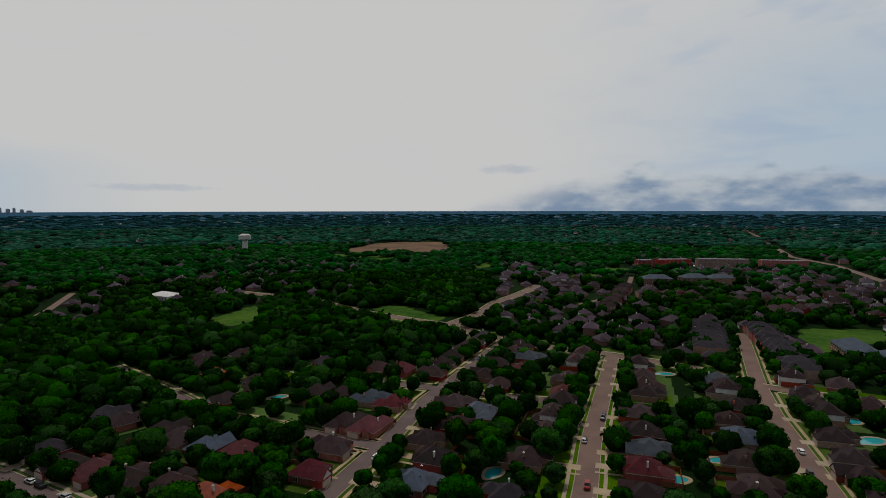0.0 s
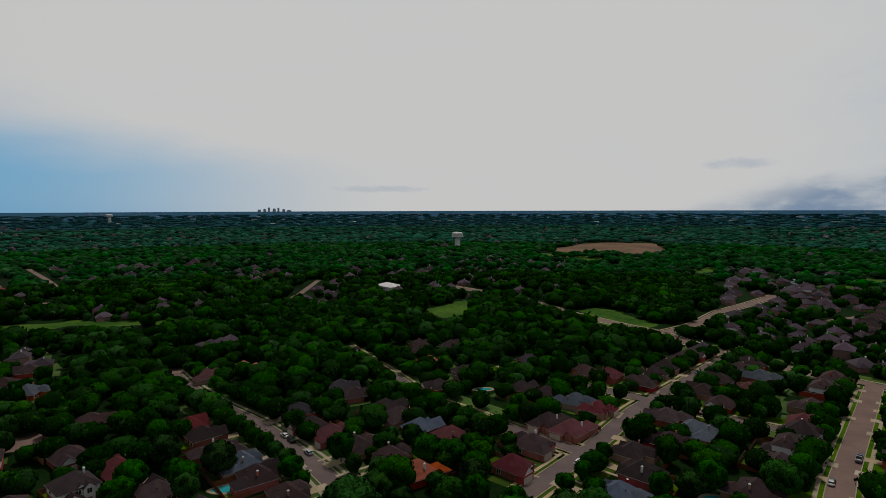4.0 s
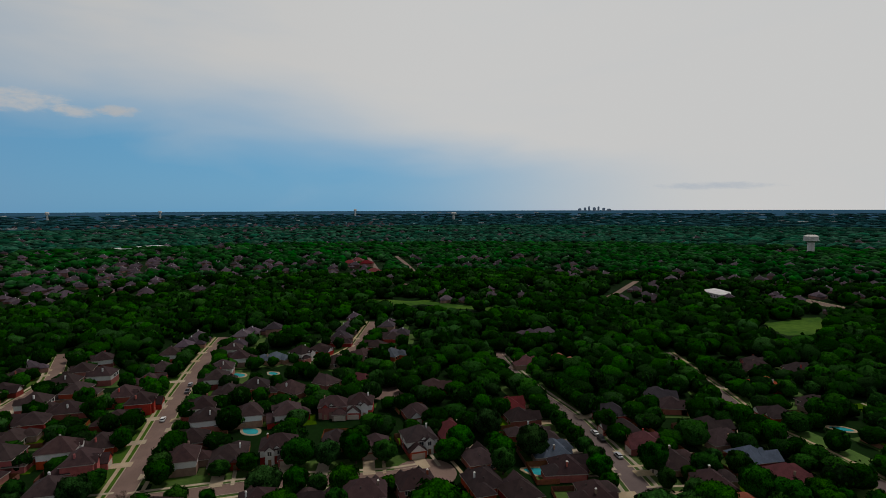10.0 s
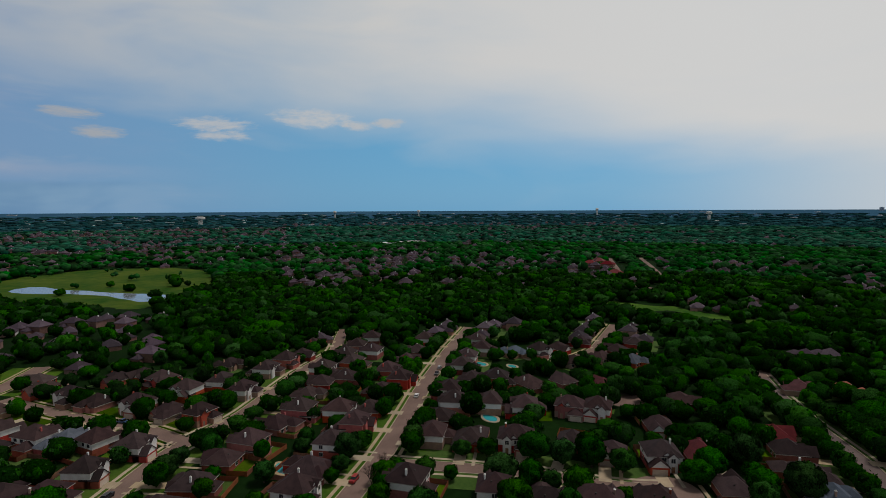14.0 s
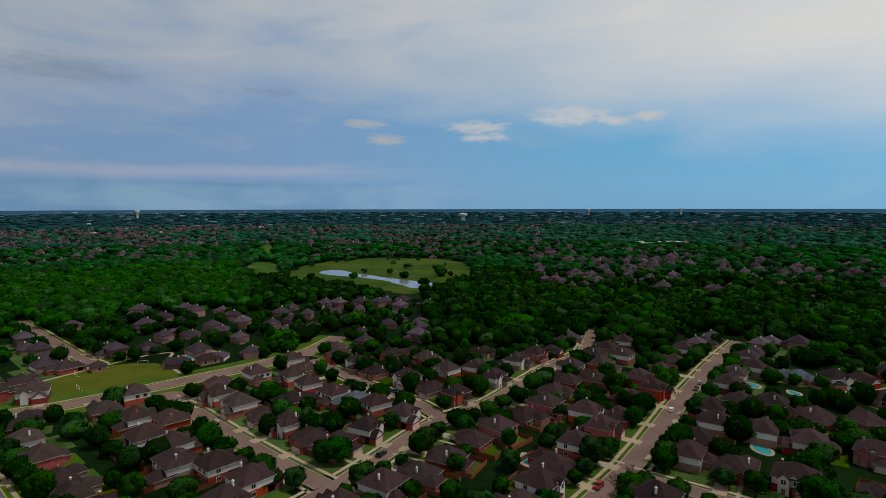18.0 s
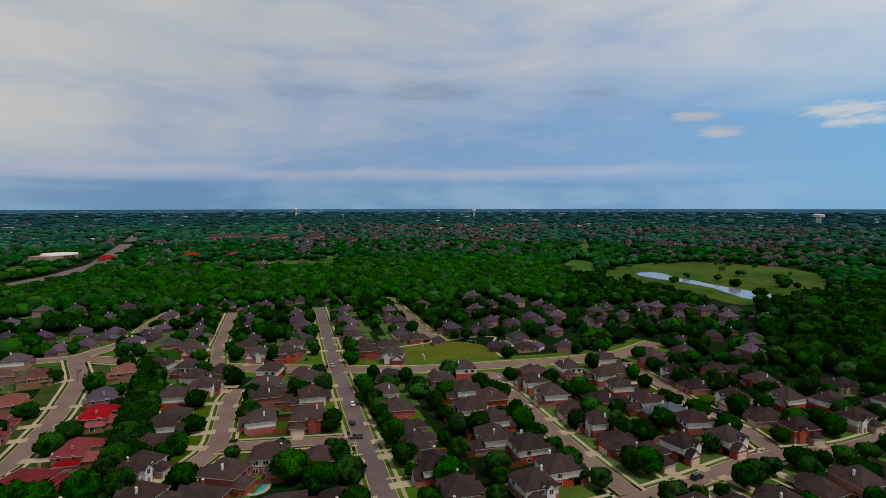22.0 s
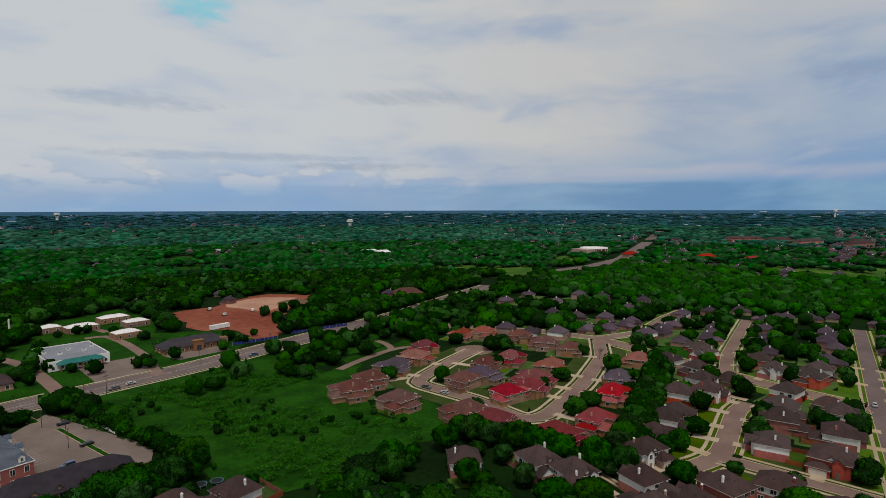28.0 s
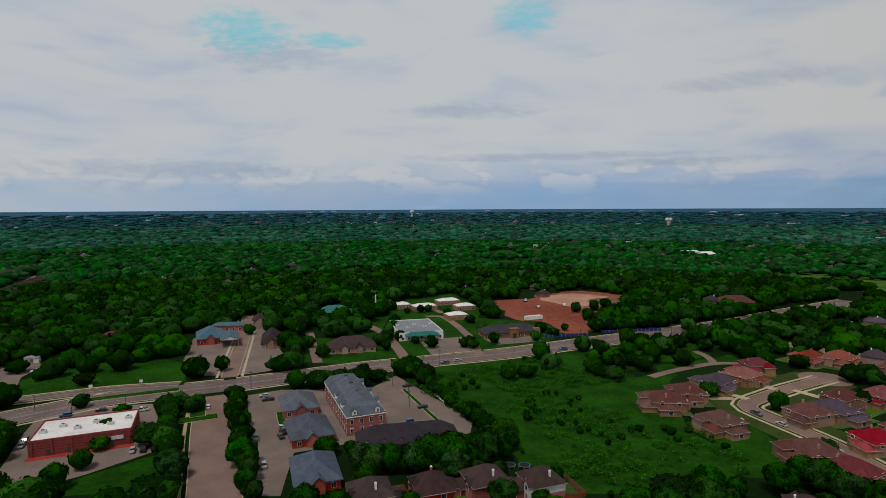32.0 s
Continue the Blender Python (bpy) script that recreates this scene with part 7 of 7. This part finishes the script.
terrace(688, -155, 835, -245, 15, 5.5, "row of dark-roofed townhouses beyond the woods")
terrace(830, -164, 970, -258, 15, 5.5, "row of dark-roofed townhouses beyond the woods")
terrace(181, 289, 218, 407, 17, 6.0, "long row of dark-roofed brick townhouses")
terrace(155, 338, 188, 418, 20, 5.5, "row of dark-roofed brick townhouses behind trees")
terrace(128, 478, 186, 615, 14, 6.0, "row of steep brown-roofed townhouses")
terrace(176, 520, 232, 515, 15, 6.0, "row of brown-roofed townhouses")
terrace(180, 560, 240, 556, 15, 6.0, "row of brown-roofed townhouses")
terrace(250, 520, 310, 528, 15, 6.0, "row of brown-roofed townhouses")
terrace(262, 470, 330, 480, 15, 6.0, "row of brown-roofed townhouses")
terrace(330, 450, 385, 430, 15, 6.0, "row of brown-roofed townhouses")
terrace(340, 500, 372, 560, 15, 6.0, "row of brown-roofed townhouses")
terrace(400, 470, 430, 540, 15, 6.0, "row of brown-roofed townhouses")
hip_building("long two-storey stone building with grey hip roof on a lawn", "apartment block", (240, 332), 72, 46, 18, 6.0, TANBRICK, SHINGLE_BLUE, 2, 0.5, (1, 2, 0))
hip_building("two-storey stone wing with grey hip roof", "apartment block", (262, 318), 165, 34, 16, 6.0, TANBRICK, SHINGLE_BLUE, 2, 0.5, (0, 1))
for x, y, turn, w, wall in ((272, 818, 5, 24, REDWALL), (318, 832, 8, 50, BRICK), (392, 836, -8, 70, TANBRICK), (470, 815, -12, 60, BRICK)):
    flat_building("four-storey red brick apartment block with flat roof", "apartment block", (x, y), turn, w, 18, 15.5, wall, ROOFGREY, 4, 4, (0, 2), 6.0)
for x, y, turn, w in ((228, 642, 0, 32), (274, 652, 10, 30), (302, 648, 10, 30)):
    hip_building("three-storey pale apartment block with grey hip roofs", "apartment block", (x, y), turn, w, 16, 10.5, STUCCO, SHINGLE_BLUE, 3, 0.5, (0, 2), 6.0)
for x, y, turn, w in ((-590, -1510, 5, 90), (-690, -1400, 30, 80), (-650, -1455, 12, 60), (-755, -1320, 35, 90), (-800, -1400, 30, 60)):
    hip_building("long three-storey brown brick apartment block in the distance", "apartment block", (x, y), turn, w, 20, 11, BRICK, SHINGLE_LIGHT, 3, 0.5, (1,), 9.0)
# white roofed hall and its neighbours
hall = hip_building("white metal-roofed hall beside trees", "hall", (-296, 548), 65, 20, 30, 4.2, SIDING, ROOFWHITE, pitch=0.3)
flat_building("long low white school wing", "school", (-330, 418), 74, 26, 9, 4.0, STUCCO, ROOFWHITE, 2)
# arched white hangar
root = thing("hangar", "white hall with two low arched roofs", "hall", "", (262, -1050, 0), -40)
for j in range(2):
    b = Build()
    n, w, d = 10, 30, 26
    prof = [(-w / 2 + w * i / n, 5.0 + 4.5 * math.sin(math.pi * i / n)) for i in range(n + 1)]
    for (xa, za), (xb, zb) in zip(prof, prof[1:]):
        b.poly([(xa, -d / 2, za), (xb, -d / 2, zb), (xb, d / 2, zb), (xa, d / 2, za)])
        for y in (-d / 2, d / 2):
            b.poly([(xa, y, -0.3), (xb, y, -0.3), (xb, y, zb), (xa, y, za)])
    ob = part("hall", b, ROOFWHITE, root)
    ob.location = (j * 32 - 16, j * 6, 0)
# red round store far along the road
root = thing("store", "red and white drum-shaped store far along the road", "store", "", (-153, -1072, 0), 40)
part("wall", Build().cyl(0, 0, -0.3, 13, 24, 24, 28), REDWALL, root)
part("roof", Build().cyl(0, 0, 13, 15.0, 25.8, 25.0, 28), ROOFWHITE, root)
part("wing", Build().box(10, 40, -18, 18, -0.3, 13), TANBRICK, root)
for j in range(14):
    a = 2 * math.pi * j / 14
    part("pilaster", Build().cyl(24.2 * math.cos(a), 24.2 * math.sin(a), 0, 13, 0.7, 0.7, 6), ROOFWHITE, root)
for x, y, w, m in ((-215, -1050, 26, CLAY[14]), (-330, -1000, 40, CLAY[14]), (-390, -960, 40, CLAY[14]), (-440, -930, 20, SHINGLE)):
    hip_building("far store with a red roof", "store", (x, y), 40, w, 16, 5, STUCCO, m)
for x, y in ((-790, 376), (-822, 405), (-662, 350), (-770, 395)):
    hip_building("far house with a red tile roof", "house", (x, y), 50, 19, 14, 5.5, STUCCO, CLAY[11])

# pale blue-grey that has the haze over the far towers painted in
HAZYTOWER = material("far_tower_haze", (0.30, 0.36, 0.44), (0.22, 0.27, 0.34), 0.6, 0.02, 0.3)
# ---- far commercial buildings and the city on the horizon ----
brng = random.Random(21)
fb = Build()
for a0, a1, r0, r1, n in ((-42, -12, 900, 2400, 90), (156, 176, 1500, 2700, 34), (95, 112, 2300, 3200, 22), (-42, 60, 2000, 4500, 130), (60, 150, 2000, 4600, 150), (150, 262, 2000, 4600, 110), (172, 210, 900, 1900, 22)):
    for j in range(n):
        a, rr = radians(brng.uniform(a0, a1)), brng.uniform(r0, r1)
        x, y = -math.sin(a) * rr, math.cos(a) * rr
        if in_clear(x, y) or nearest_street(x, y)[0] < 25:
            continue
        q, w, d, h = Build(), brng.uniform(8, 14) * (1 + rr / 1500), brng.uniform(10, 24), brng.uniform(2.0, 3.2) * (1 + rr / 9000)
        q.box(-w / 2, w / 2, -d / 2, d / 2, -1, h)
        m = pose(x, y, land(rr), 0, 0, brng.uniform(0, 180))
        i = len(fb.v)
        fb.v += [tuple(m @ Vector(p)) for p in q.v]
        fb.f += [tuple(k + i for k in g) for g in q.f]
        fb.k += q.k
tagged(part("far_commercial_buildings", fb, FARWHITE), "pale flat-roofed sheds and shops in the distance", "buildings", kind="stuff")
wl = flat_building("very long low white-roofed school in the distance", "school", (-1390, 150), 119, 120, 40, 7, FARWHITE, ROOFWHITE, 0, windows=False)
for deg, w, h in ((38.9, 22, 26), (39.4, 16, 36), (39.8, 24, 30), (40.3, 16, 38), (40.7, 20, 28), (41.2, 26, 22), (38.4, 34, 18)):
    rr = 4700
    root = thing("office_tower", "hazy grey office tower of a far city centre", "tower", "city towers", (-math.sin(radians(deg)) * rr, math.cos(radians(deg)) * rr, land(rr) - 2), deg)
    part("shaft", Build().box(-w / 2, w / 2, -w / 2, w / 2, 0, h), HAZYTOWER, root)
    part("crown", Build().box(-w / 3, w / 3, -w / 3, w / 3, h, h + 4), HAZYTOWER, root)
# two leafless trees at the street corner
for x, y, s in ((-171, 9, 1.0), (-178, 14, 1.15), (-53, -330, 0.8)):
    root = thing("bare_tree", "leafless grey-brown tree at the street corner", "tree", "bare trees", (x, y, 0))
    rs = random.Random(int(x))
    def limb(b, p, d, L, r, depth):
        q = p + d * L
        side = d.orthogonal().normalized()
        other = d.cross(side)
        i, n = len(b.v), 5
        for c, rad in ((p, r), (q, r * 0.65)):
            b.v += [tuple(c + (side * math.cos(2 * math.pi * k / n) + other * math.sin(2 * math.pi * k / n)) * rad) for k in range(n)]
        b.f += [(i + k, i + (k + 1) % n, i + n + (k + 1) % n, i + n + k) for k in range(n)]
        b.k += [0] * n
        if depth:
            for _ in range(3 if depth > 1 else 4):
                nd = (d + Vector((rs.uniform(-0.75, 0.75), rs.uniform(-0.75, 0.75), rs.uniform(-0.1, 0.5)))).normalized()
                limb(b, q, nd, L * rs.uniform(0.6, 0.85), r * 0.6, depth - 1)
    b = Build()
    limb(b, Vector((0, 0, -0.2)), Vector((0, 0, 1)), 2.6 * s, 0.22 * s, 5)
    part("trunk", b, BARK, root)
